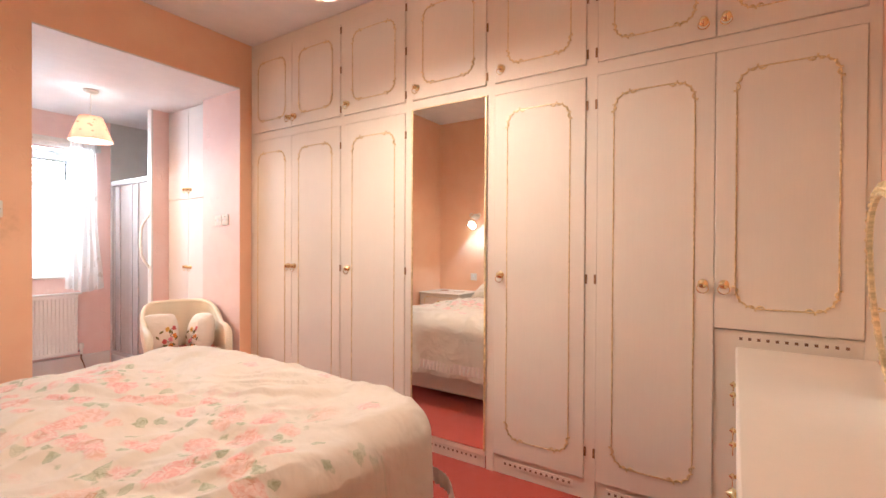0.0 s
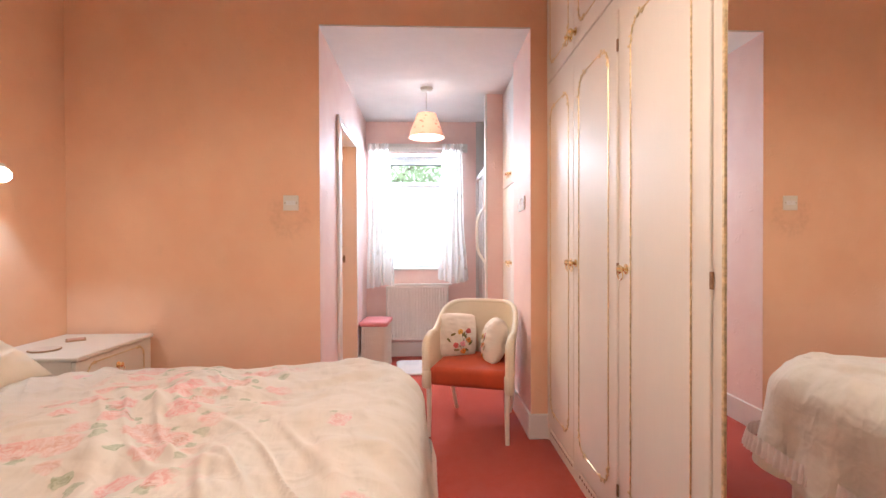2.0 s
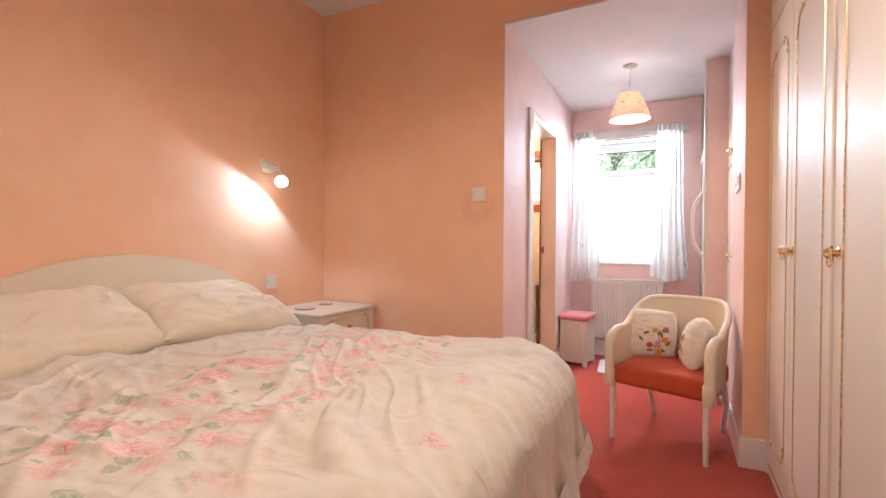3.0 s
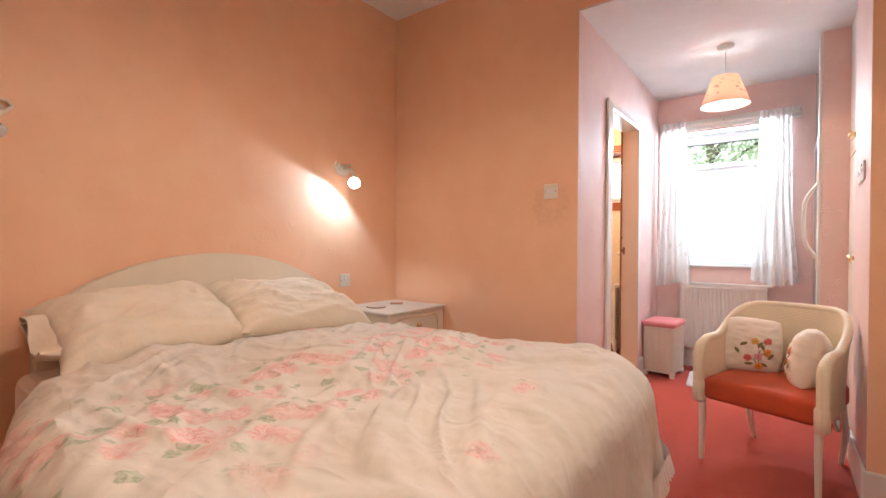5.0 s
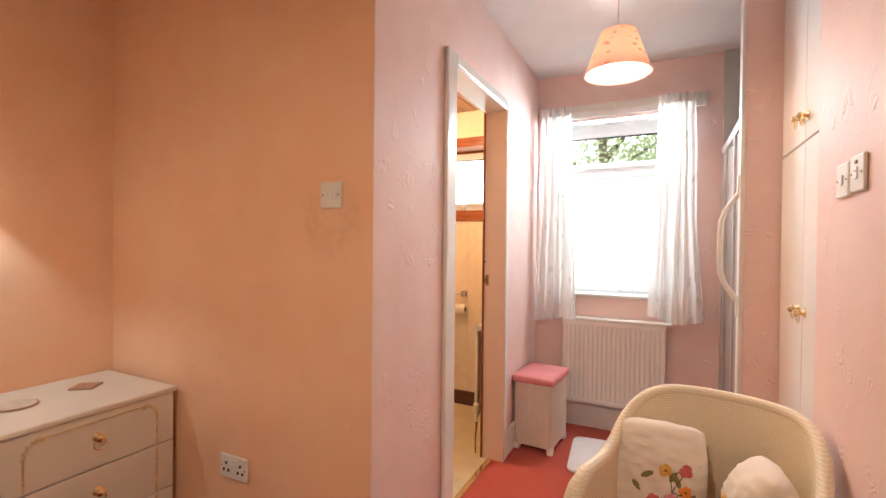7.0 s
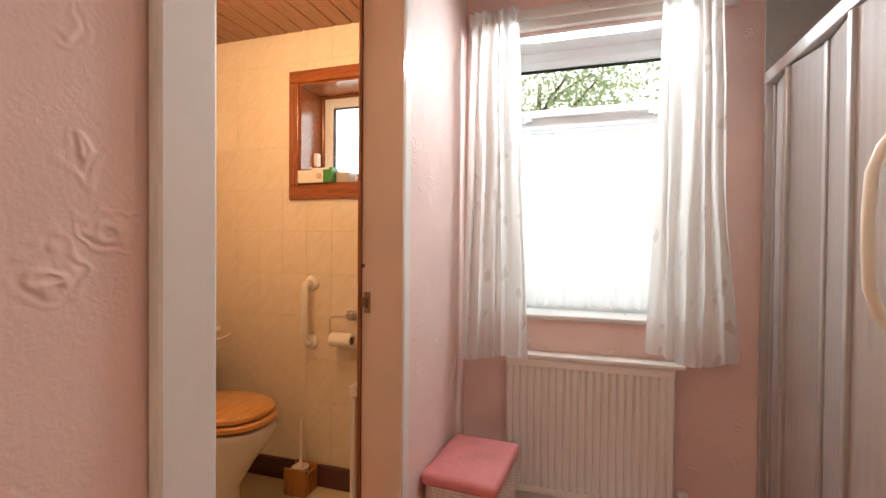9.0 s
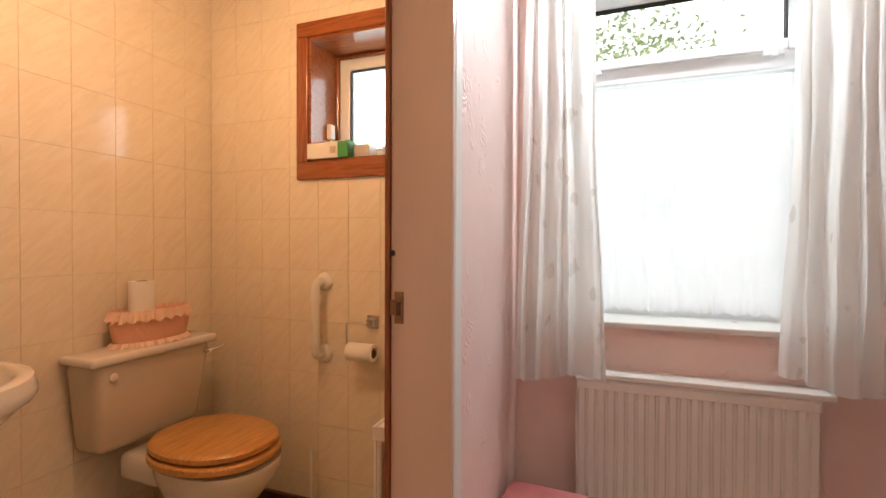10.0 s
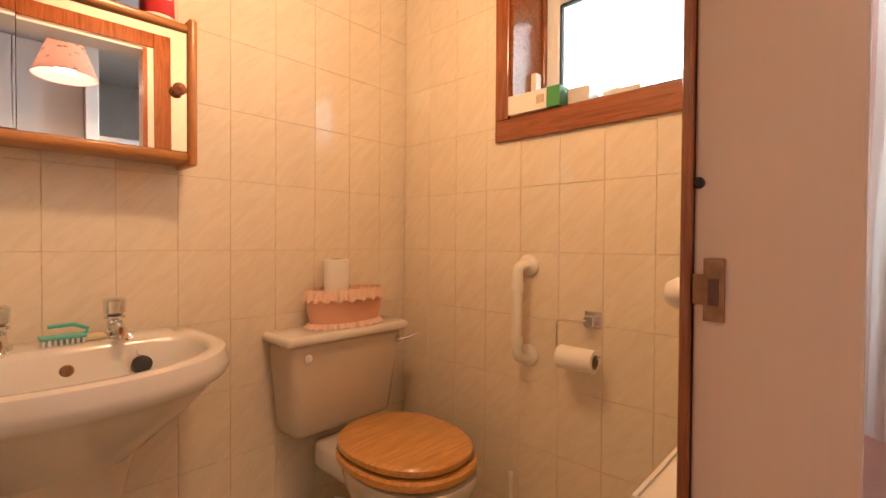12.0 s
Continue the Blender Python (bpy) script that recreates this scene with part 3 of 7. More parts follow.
skirting("baseboard", [(HEAD_X, 2.884, 0, 1.03, 2.9, 0.15), (1.03, 2.884, 0, 1.046, 3.391, 0.15), (1.03, 4.22, 0, 1.046, 4.92, 0.15), (1.046, 4.904, 0, 2.15, 4.92, 0.15),
                       (2.245, 2.884, 0, 2.37, 2.9, 0.15), (2.244, 2.9, 0, 2.26, 3.42, 0.15), (HEAD_X, -0.76, 0, -0.384, 2.884, 0.15)], M["trim"], "cream painted skirting board along the carpet")
skirting("baseboard_bathroom", [(BATH_X + 0.004, 4.89, 0.003, 0.91, 4.908, 0.11), (BATH_X + 0.004, 3.04, 0.003, BATH_X + 0.02, 4.89, 0.11)], M["skirting_dark"], "dark brown bathroom skirting board")

# doorway lining and architrave
door = thing("doorway_1", (0.97, 3.79, 0), "white painted doorway lining with a rusty strike plate", "doorway", kind="structure")
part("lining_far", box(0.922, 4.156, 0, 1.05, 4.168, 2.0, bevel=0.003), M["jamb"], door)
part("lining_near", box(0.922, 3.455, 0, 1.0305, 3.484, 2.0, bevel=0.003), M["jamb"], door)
part("lining_head", box(0.922, 3.484, 1.988, 1.05, 4.156, 2.0, bevel=0.003), M["trim"], door)
part("architrave_near", box(1.031, 3.392, 0, 1.05, 3.4865, 2.05, bevel=0.007), M["trim"], door)
part("architrave_far", box(1.031, 4.169, 0, 1.05, 4.22, 2.05, bevel=0.007), M["trim"], door)
part("architrave_head", box(1.031, 3.487, 2.001, 1.05, 4.169, 2.05, bevel=0.007), M["trim"], door)
part("raw_edge_far", box(0.911, 4.150, 0.003, 0.9215, 4.1675, 2.0, bevel=0.002), M["mahogany_z"], door, "unpainted brown timber edge")
part("raw_edge_near", box(0.911, 3.4555, 0.003, 0.9215, 3.490, 2.0, bevel=0.002), M["mahogany_z"], door)
part("strike_plate", boxes((0.932, 4.152, 1.0, 0.950, 4.1555, 1.062), (0.9225, 4.152, 1.016, 0.932, 4.1555, 1.046)), M["rust"], door, "rusty strike plate")
part("strike_hole", box(0.9365, 4.1505, 1.016, 0.9455, 4.153, 1.042), M["skirting_dark"], door)
part("threshold", box(0.955, 3.484, 0.0, 0.985, 4.156, 0.012, bevel=0.004), M["brass"], door, "worn brass threshold strip")
part("dowel", lathe(bmesh.new(), [(0.006, 0), (0.006, 0.003), (0.003, 0.005)], pose(0.926, 4.156, 1.137, 90, 0, 0), 10), M["rubber"], door)

# ---- main window ----
win = thing("window_1", (1.54, 5.1, WZ0), "white plastic window with a fixed light under a small fanlight", "window", kind="structure")
GY = 5.10


def sash(x0, x1, z0, z1, y, w, d=0.05):
    return boxes((x0, y, z0, x0 + w, y + d, z1), (x1 - w, y, z0, x1, y + d, z1), (x0 + w, y, z0, x1 - w, y + d, z0 + w), (x0 + w, y, z1 - w, x1 - w, y + d, z1), bevel=0.006)


part("window_frame", sash(WX0, WX1, WZ0, WZ1, GY, 0.055, 0.07), M["upvc"], win)
part("transom", box(WX0 + 0.055, GY, 1.725, WX1 - 0.055, GY + 0.07, 1.785, bevel=0.006), M["upvc"], win)
part("fanlight_sash", sash(WX0 + 0.05, WX1 - 0.05, 1.78, WZ1 - 0.05, GY - 0.012, 0.038), M["upvc"], win)
part("seal", sash(WX0 + 0.085, WX1 - 0.085, 1.815, WZ1 - 0.085, GY + 0.0, 0.006, 0.03), M["rubber"], win)
gl = part("fanlight_pane", box(WX0 + 0.09, GY + 0.018, 1.82, WX1 - 0.09, GY + 0.022, WZ1 - 0.09), M["glass"], win)
gl.visible_shadow = False
gl = part("fixed_pane", box(WX0 + 0.055, GY + 0.028, WZ0 + 0.055, WX1 - 0.055, GY + 0.032, 1.725), M["glass"], win)
gl.visible_shadow = False
for hx in (WX0 + 0.13, WX1 - 0.13):
    part("fastener", boxes((hx - 0.03, GY - 0.022, 1.762, hx + 0.03, GY - 0.012, 1.778), (hx - 0.008, GY - 0.03, 1.755, hx + 0.008, GY - 0.012, 1.80), bevel=0.003), M["upvc"], win)
part("window_sill", box(WX0, 4.895, WZ0 - 0.012, WX1, GY, WZ0 + 0.008, bevel=0.005), M["trim"], win, "white painted inner sill")
part("reveal", boxes((WX0, 4.922, WZ0 + 0.009, WX0 + 0.008, GY, WZ1), (WX1 - 0.008, 4.922, WZ0 + 0.009, WX1, GY, WZ1), (WX0 + 0.008, 4.922, WZ1 - 0.008, WX1 - 0.008, GY, WZ1)), M["ceiling"], win)


def drape(name, top_x, low_x, top, bottom, y, folds, depth, mat, parent, hem=0.0, seed=0, label=""):
    """A gathered cloth: folds tight at the top, looser below."""
    bm = bmesh.new()
    nu, nv = folds * 12, 44
    rows = []
    for j in range(nv + 1):
        v = j / nv
        x0, x1 = (p + (q - p) * v ** 1.2 for p, q in zip(top_x, low_x))
        row = []
        for i in range(nu + 1):
            u = i / nu
            ph = u * folds * 2 * math.pi + 2.2 * noise.noise((u * 3.3, v * 1.3, seed)) + 1.1 * math.sin(u * 9 + seed)
            x = x0 + (x1 - x0) * u + 0.008 * math.sin(ph * 0.5) + 0.014 * noise.noise((u * 3, v * 2.6, seed + 4))
            amp = depth * (0.35 + 0.65 * v) * (0.65 + 0.8 * noise.noise((u * 4, v * 2.2, seed + 9)))
            z = top + (bottom - top) * v - hem * v * (0.5 + 0.5 * math.sin(u * 5 + seed)) * 0.9 - 0.006 * v * math.sin(ph)
            row.append(bm.verts.new((x, y + amp * (math.sin(ph) + 0.25 * math.sin(2 * ph + 4 * v)) - 0.025 * v + 0.006 * noise.noise((u * 11, v * 9, seed)), z)))
        rows.append(row)
    for a, b in zip(rows, rows[1:]):
        for i in range(nu):
            bm.faces.new((a[i], a[i + 1], b[i + 1], b[i]))
    return part(name, bm, mat, parent, label, True)


def heading(parent, x0, x1, y, z, seed):
    """The puckered tape along a curtain's top edge."""
    bm = bmesh.new()
    n = 110
    rows = []
    for j in range(8):
        v = j / 7
        row = []
        for i in range(n + 1):
            u = i / n
            ph = u * 34 + 1.5 * noise.noise((u * 6, 0, seed))
            row.append(bm.verts.new((x0 + (x1 - x0) * u, y - 0.010 + 0.011 * math.sin(ph) * (0.5 + abs(v - 0.45)), z + 0.055 * (v - 0.5) + 0.008 * noise.noise((u * 14, v, seed)))))
        rows.append(row)
    for a, b in zip(rows, rows[1:]):
        for i in range(n):
            bm.faces.new((a[i], a[i + 1], b[i + 1], b[i]))
    part("heading", bm, M["curtain"], parent, "puckered heading tape", True)


rail = thing("curtain_rail", (1.55, 4.9, 2.13), "white plastic curtain rail on a pink wall", "curtain rail")
part("track", box(1.06, 4.872, 2.135, 2.06, 4.890, 2.165, bevel=0.004), M["plastic"], rail)
part("batten", box(1.05, 4.889, 2.10, 2.07, 4.919, 2.185, bevel=0.004), M["trim"], rail, "white painted timber batten")
for bx in (1.09, 1.55, 2.03):
    part("screw", lathe(bmesh.new(), [(0.006, 0), (0.006, 0.003), (0.002, 0.005)], pose(bx, 4.872, 2.15, 90, 0, 0), 8), M["chrome"], rail)
for tx, lx, low, hem, seed in (((1.068, 1.268), (1.035, 1.325), 0.745, 0.035, 1), ((1.812, 2.015), (1.765, 2.060), 0.80, 0.05, 5)):
    cu = drape("curtain", tx, lx, 2.15, low, 4.845, 5, 0.030, M["curtain"], None, hem, seed)
    tagged(cu, "white leaf-printed curtain gathered on a rail, drawn open", "curtain", "curtains at the alcove window")
    heading(cu, tx[0] - 0.004, tx[1] + 0.004, 4.845, 2.145, seed)
tagged(drape("net_curtain", (WX0 + 0.05, WX1 - 0.05), (WX0 + 0.05, WX1 - 0.05), 1.70, WZ0 + 0.03, 5.07, 14, 0.008, M["net"], None, 0.0, 3), "sheer white net curtain across the lower pane", "net curtain")

# ---- fitted wardrobes ----
FACE_X = FRONT_X - 0.011
PLINTH, SPLIT0, SPLIT1, UTOP = 0.10, 2.015, 2.08, 2.695


def frame_line(y0, y1, z0, z1, x, corner):
    """Gilt beading round a door panel, drawn in at the corners."""
    bm = bmesh.new()
    c = corner
    pts = []
    for cy, cz, a0 in ((y1 - c, z1 - c, 90), (y0 + c, z1 - c, 180), (y0 + c, z0 + c, 270), (y1 - c, z0 + c, 0)):
        seq = []
        for i in range(7):
            a = radians(a0 + 90 * i / 6 - 90)
            seq.append((x, cy + c * math.cos(a), cz + c * math.sin(a)))
        pts.append(seq)
    loop = []
    for seq in pts:
        loop += seq
    tube(bm, loop, 0.0030, 6, True)
    return bm


def scroll(cy, cz, sy, sz, size, x):
    """A gilt corner spray: one leafy vine that winds along a quarter arc."""
    pts, rad = [], []
    for i in range(73):
        f = i / 72
        a = radians(168 + 114 * f)
        swell = 0.35 + 0.65 * abs(2 * f - 1)
        r = size * (1 + 0.15 * swell * math.sin(f * 10 * math.pi))
        a += 0.10 * swell * math.cos(f * 10 * math.pi)
        pts.append((x - 0.002, cy + sy * (size + r * math.cos(a)), cz + sz * (size + r * math.sin(a))))
        rad.append(0.0022 + 0.0026 * swell * abs(math.sin(f * 10 * math.pi)) ** 2)
    return tube(bmesh.new(), pts, rad, 6)


def ring_handle(parent, x, y, z, scale=1.0, hang=0.0):
    """A gilt boss with a drop ring."""
    k = scale
    h = part("handle", lathe(bmesh.new(), [(0.019 * k, 0), (0.019 * k, 0.003), (0.012 * k, 0.006), (0.007 * k, 0.012), (0.013 * k, 0.018), (0.016 * k, 0.025), (0.010 * k, 0.033), (0.002, 0.036)], pose(x, y, z, 0, -90, 0), 16), M["brass"], parent, "polished brass knob with a drop ring", True)
    bm = bmesh.new()
    tube(bm, [(x - 0.022 * k, y + 0.021 * k * math.sin(a), z - 0.019 * k + 0.019 * k * math.cos(a)) for a in [2 * math.pi * i / 18 for i in range(18)]], 0.0022 * k, 6, True)
    part("ring", bm, M["brass"], h, "", True)


def hinge(parent, x, y, z):
    part("hinge", boxes((x - 0.004, y - 0.005, z - 0.022, x + 0.001, y + 0.005, z + 0.022)), M["bronze"], parent, "dark brass hinge")


def leaf_door(parent, y0, y1, z0, z1, knob=None, mirror=False, hinge_y=None, name="door"):
    """A cream wardrobe door on the front, with its gilt beading, or a full mirror."""
    x = FRONT_X
    d = part(name, box(x - 0.018, y0, z0, x + 0.002, y1, z1, bevel=0.004), M["cream"], parent)
    if mirror:
        part("mirror", box(x - 0.022, y0 + 0.012, z0 + 0.035, x - 0.0185, y1 - 0.012, z1 - 0.01), M["mirror"], d, "full-length silvered mirror")
        part("edge_bead", boxes((x - 0.026, y0 + 0.001, z0 + 0.03, x - 0.018, y0 + 0.011, z1 - 0.004), (x - 0.026, y1 - 0.011, z0 + 0.03, x - 0.018, y1 - 0.001, z1 - 0.004), (x - 0.024, y0 + 0.011, z1 - 0.009, x - 0.018, y1 - 0.011, z1 - 0.002), bevel=0.002), M["gold"], d)
    else:
        w = y1 - y0
        iy, iz = 0.13 * w + 0.012, 0.075 + 0.012 * (z1 - z0)
        c = 0.075 if z1 - z0 > 1 else 0.065
        part("beading", frame_line(y0 + iy, y1 - iy, z0 + iz, z1 - iz, x - 0.019, c), M["gold"], d, "gilt rope beading", True)
        for sy, sz, cy, cz in ((1, 1, y0 + iy, z0 + iz), (-1, 1, y1 - iy, z0 + iz), (1, -1, y0 + iy, z1 - iz), (-1, -1, y1 - iy, z1 - iz)):
            part("scroll", scroll(cy, cz, sy, sz, c, x - 0.019), M["gold"], d, "gilt leaf scroll", True)
    if knob:
        ring_handle(d, x - 0.018, *knob)
    if hinge_y is not None:
        for f in (0.07, 0.5, 0.93):
            hinge(d, x - 0.016, hinge_y, z0 + (z1 - z0) * f)
    return d


def vent(parent, y0, y1, z, x):
    bm = boxes((x - 0.006, y0, z - 0.016, x, y1, z + 0.016))
    part("vent", bm, M["cream"], parent, "slotted vent strip")
    bm = bmesh.new()
    n = max(4, int((y1 - y0) / 0.028))
    for i in range(n):
        c = y0 + (i + 0.5) * (y1 - y0) / n
        cube(bm, x - 0.0075, c - 0.0055, z - 0.006, x - 0.0055, c + 0.0055, z + 0.005)
    part("vent_slots", bm, M["slot"], parent)


def wardrobe_unit(y0, y1, doors, label, lower=PLINTH, short=False):
    """One carcass with its face rails, plinth, and lower doors."""
    w = thing("fitted_wardrobe", (2.65, (y0 + y1) / 2, 0), label, "wardrobe", "fitted wardrobes along one wall")
    part("carcass", boxes((FRONT_X + 0.003, y0, 0.0, 2.95, y0 + 0.018, SPLIT1), (FRONT_X + 0.003, y1 - 0.018, 0.0, 2.95, y1, SPLIT1), (FRONT_X + 0.003, y0 + 0.018, SPLIT0, 2.95, y1 - 0.018, SPLIT1), (2.93, y0 + 0.018, 0, 2.95, y1 - 0.018, SPLIT0)), M["cream"], w)
    lo, hi, zt = min(d["y0"] for d in doors) - 0.002, max(d["y1"] for d in doors) + 0.002, max(d["z1"] for d in doors) + 0.003
    rows = [(FACE_X, y0, zt, FRONT_X + 0.0028, y1, SPLIT1 - 0.003)]
    rows += [(FACE_X, a, 0, FRONT_X + 0.0028, b, zt) for a, b in ((y0, lo), (hi, y1)) if b - a > 0.004]
    part("face_frame", boxes(*rows), M["cream"], w)
    part("plinth", box(FRONT_X - 0.004, y0 + 0.025, 0, FRONT_X + 0.0028, y1 - 0.025, PLINTH - 0.004), M["cream"], w)
    for d in doors:
        leaf_door(w, **d)
    return w


def top_unit(y0, y1, doors):
    w = thing("top_cupboard", (2.65, (y0 + y1) / 2, SPLIT1), "cream top cupboard with gilt-beaded doors above a wardrobe", "cupboard", "top cupboards above the wardrobes")
    part("carcass", boxes((FRONT_X + 0.003, y0, SPLIT1 + 0.001, 2.95, y0 + 0.018, 2.775), (FRONT_X + 0.003, y1 - 0.018, SPLIT1 + 0.001, 2.95, y1, 2.775), (2.93, y0 + 0.018, SPLIT1 + 0.001, 2.95, y1 - 0.018, 2.775)), M["cream"], w)
    lo, hi = min(d["y0"] for d in doors) - 0.002, max(d["y1"] for d in doors) + 0.002
    rows = [(FACE_X, y0, UTOP + 0.003, FRONT_X + 0.0028, y1, 2.775)]
    rows += [(FACE_X, a, SPLIT1 - 0.003, FRONT_X + 0.0028, b, UTOP + 0.003) for a, b in ((y0, lo), (hi, y1)) if b - a > 0.004]
    part("face_frame", boxes(*rows), M["cream"], w)
    for d in doors:
        leaf_door(w, **d)
    return w


KZ, UKZ = 1.06, 2.15
lab = "cream fitted wardrobe with gilt-beaded {} and brass ring handles"
u = wardrobe_unit(1.885, 2.898, [dict(y0=2.405, y1=2.875, z0=PLINTH, z1=SPLIT0, knob=(2.435, KZ)), dict(y0=1.91, y1=2.4025, z0=PLINTH, z1=SPLIT0, knob=(2.37, KZ), hinge_y=1.905)], lab.format("double doors"))
vent(u, 1.97, 2.35, 0.06, FRONT_X - 0.004)
vent(u, 2.44, 2.84, 0.06, FRONT_X - 0.004)
u = wardrobe_unit(1.33, 1.885, [dict(y0=1.36, y1=1.875, z0=PLINTH, z1=SPLIT0, knob=(1.83, KZ), hinge_y=1.354)], lab.format("single door"))
vent(u, 1.42, 1.82, 0.06, FRONT_X - 0.004)
u = wardrobe_unit(0.785, 1.33, [dict(y0=0.80, y1=1.305, z0=PLINTH - 0.03, z1=SPLIT0 + 0.01, mirror=True)], "cream fitted wardrobe with a full-length mirror door")
vent(u, 0.85, 1.26, 0.05, FRONT_X - 0.004)
u = wardrobe_unit(0.245, 0.785, [dict(y0=0.275, y1=0.755, z0=PLINTH, z1=SPLIT0, knob=(0.715, KZ), hinge_y=0.268)], lab.format("single door"))
vent(u, 0.33, 0.70, 0.06, FRONT_X - 0.004)
u = wardrobe_unit(-0.255, 0.245, [dict(y0=-0.2545, y1=0.22, z0=PLINTH, z1=SPLIT0, knob=(-0.215, KZ), hinge_y=0.226)], lab.format("single door"))
vent(u, -0.2, 0.17, 0.06, FRONT_X - 0.004)
u = wardrobe_unit(-0.758, -0.255, [dict(y0=-0.72, y1=-0.2562, z0=0.88, z1=SPLIT0, knob=(-0.29, KZ))], "cream fitted wardrobe with a short door above a vented panel")
part("lower_panel", box(FRONT_X - 0.006, -0.735, PLINTH, FRONT_X + 0.016, -0.2565, 0.875), M["cream"], u)
vent(u, -0.69, -0.335, 0.845, FRONT_X - 0.006)
top_unit(1.885, 2.898, [dict(y0=2.405, y1=2.875, z0=SPLIT1, z1=UTOP, knob=(2.435, UKZ)), dict(y0=1.91, y1=2.4025, z0=SPLIT1, z1=UTOP, knob=(2.37, UKZ), hinge_y=1.905)])
top_unit(1.33, 1.885, [dict(y0=1.36, y1=1.875, z0=SPLIT1, z1=UTOP, knob=(1.84, UKZ), hinge_y=1.354)])
top_unit(0.785, 1.33, [dict(y0=0.81, y1=1.305, z0=SPLIT1, z1=UTOP, knob=(1.27, UKZ), hinge_y=0.802)])
top_unit(0.245, 0.785, [dict(y0=0.275, y1=0.755, z0=SPLIT1, z1=UTOP, knob=(0.715, UKZ), hinge_y=0.268)])
top_unit(-0.758, 0.245, [dict(y0=-0.254, y1=0.22, z0=SPLIT1, z1=UTOP, knob=(-0.21, UKZ), hinge_y=0.226), dict(y0=-0.72, y1=-0.2565, z0=SPLIT1, z1=UTOP, knob=(-0.29, UKZ))])

# ---- bed ----


def rounded_rect(a, b, rc, n):
    """n points spread evenly round a rounded rectangle of half sizes a, b, with their outward normals."""
    segs = []
    for cx, cy, a0 in ((a - rc, b - rc, 0), (-a + rc, b - rc, 90), (-a + rc, -b + rc, 180), (a - rc, -b + rc, 270)):
        for i in range(25):
            t = radians(a0 + 90 * i / 24)
            segs.append((Vector((cx + rc * math.cos(t), cy + rc * math.sin(t), 0)), Vector((math.cos(t), math.sin(t), 0))))
    segs.append(segs[0])
    ds = [0.0]
    for p, q in zip(segs, segs[1:]):
        ds.append(ds[-1] + (q[0] - p[0]).length)
    out, k = [], 0
    for i in range(n):
        d = ds[-1] * i / n
        while ds[k + 1] < d:
            k += 1
        f = (d - ds[k]) / max(1e-9, ds[k + 1] - ds[k])
        out.append((segs[k][0].lerp(segs[k + 1][0], f), segs[k][1].lerp(segs[k + 1][1], f).normalized()))
    return out


def ridged(p, s, seed):
    k = noise.noise((p[0] * s + seed, p[1] * s - seed, seed))
    return 1 - 2 * math.sqrt(k * k + 0.0028)


def quilt_height(x, y):
    """Puffs, long soft folds and short creases of a shaken-out quilt."""
    wx, wy = x + 0.10 * noise.noise((x * 2, y * 2, 9)), y + 0.10 * noise.noise((x * 2, y * 2, 19))
    h = 0.034 * noise.noise((x * 1.7, y * 1.7, 3.1)) + 0.011 * noise.noise((wx * 4.1, wy * 4.1, 7.7))
    h += 0.045 * max(0.0, ridged((wx + 0.5 * wy, wy * 0.45), 2.6, 1.3) - 0.60) + 0.034 * max(0.0, ridged((wx * 0.5 - 0.6 * wy, wy), 4.2, 4.2) - 0.55)
    h += 0.020 * max(0.0, ridged((wx * 0.5 + 0.9 * wy, wy * 0.25 - 0.2 * wx), 6.5, 8.2) - 0.5) + 0.003 * noise.noise((x * 11, y * 11, 2.0))
    rumple = max(0.0, min(1.0, 0.5 + 1.6 * noise.noise((x * 1.9, y * 1.9, 12.0))))
    h += 0.032 * rumple * max(0.0, ridged((wx + 0.8 * wy, 0.22 * wy - 0.15 * wx), 9.0, 3.4) - 0.45)
    h += 0.024 * (1 - rumple) * max(0.0, ridged((0.2 * wx + 0.1 * wy, wy - 0.5 * wx), 8.0, 6.1) - 0.5)
    return h


def drawn_in(x, y, cy):
    """The quilt lies askew: one long side is pulled in towards the pillows."""
    f = max(0.0, min(1.0, (0.80 - x) / 0.75))
    return cy + (y - cy) * (1 - 0.135 * f * f * (3 - 2 * f)) if y < cy else y


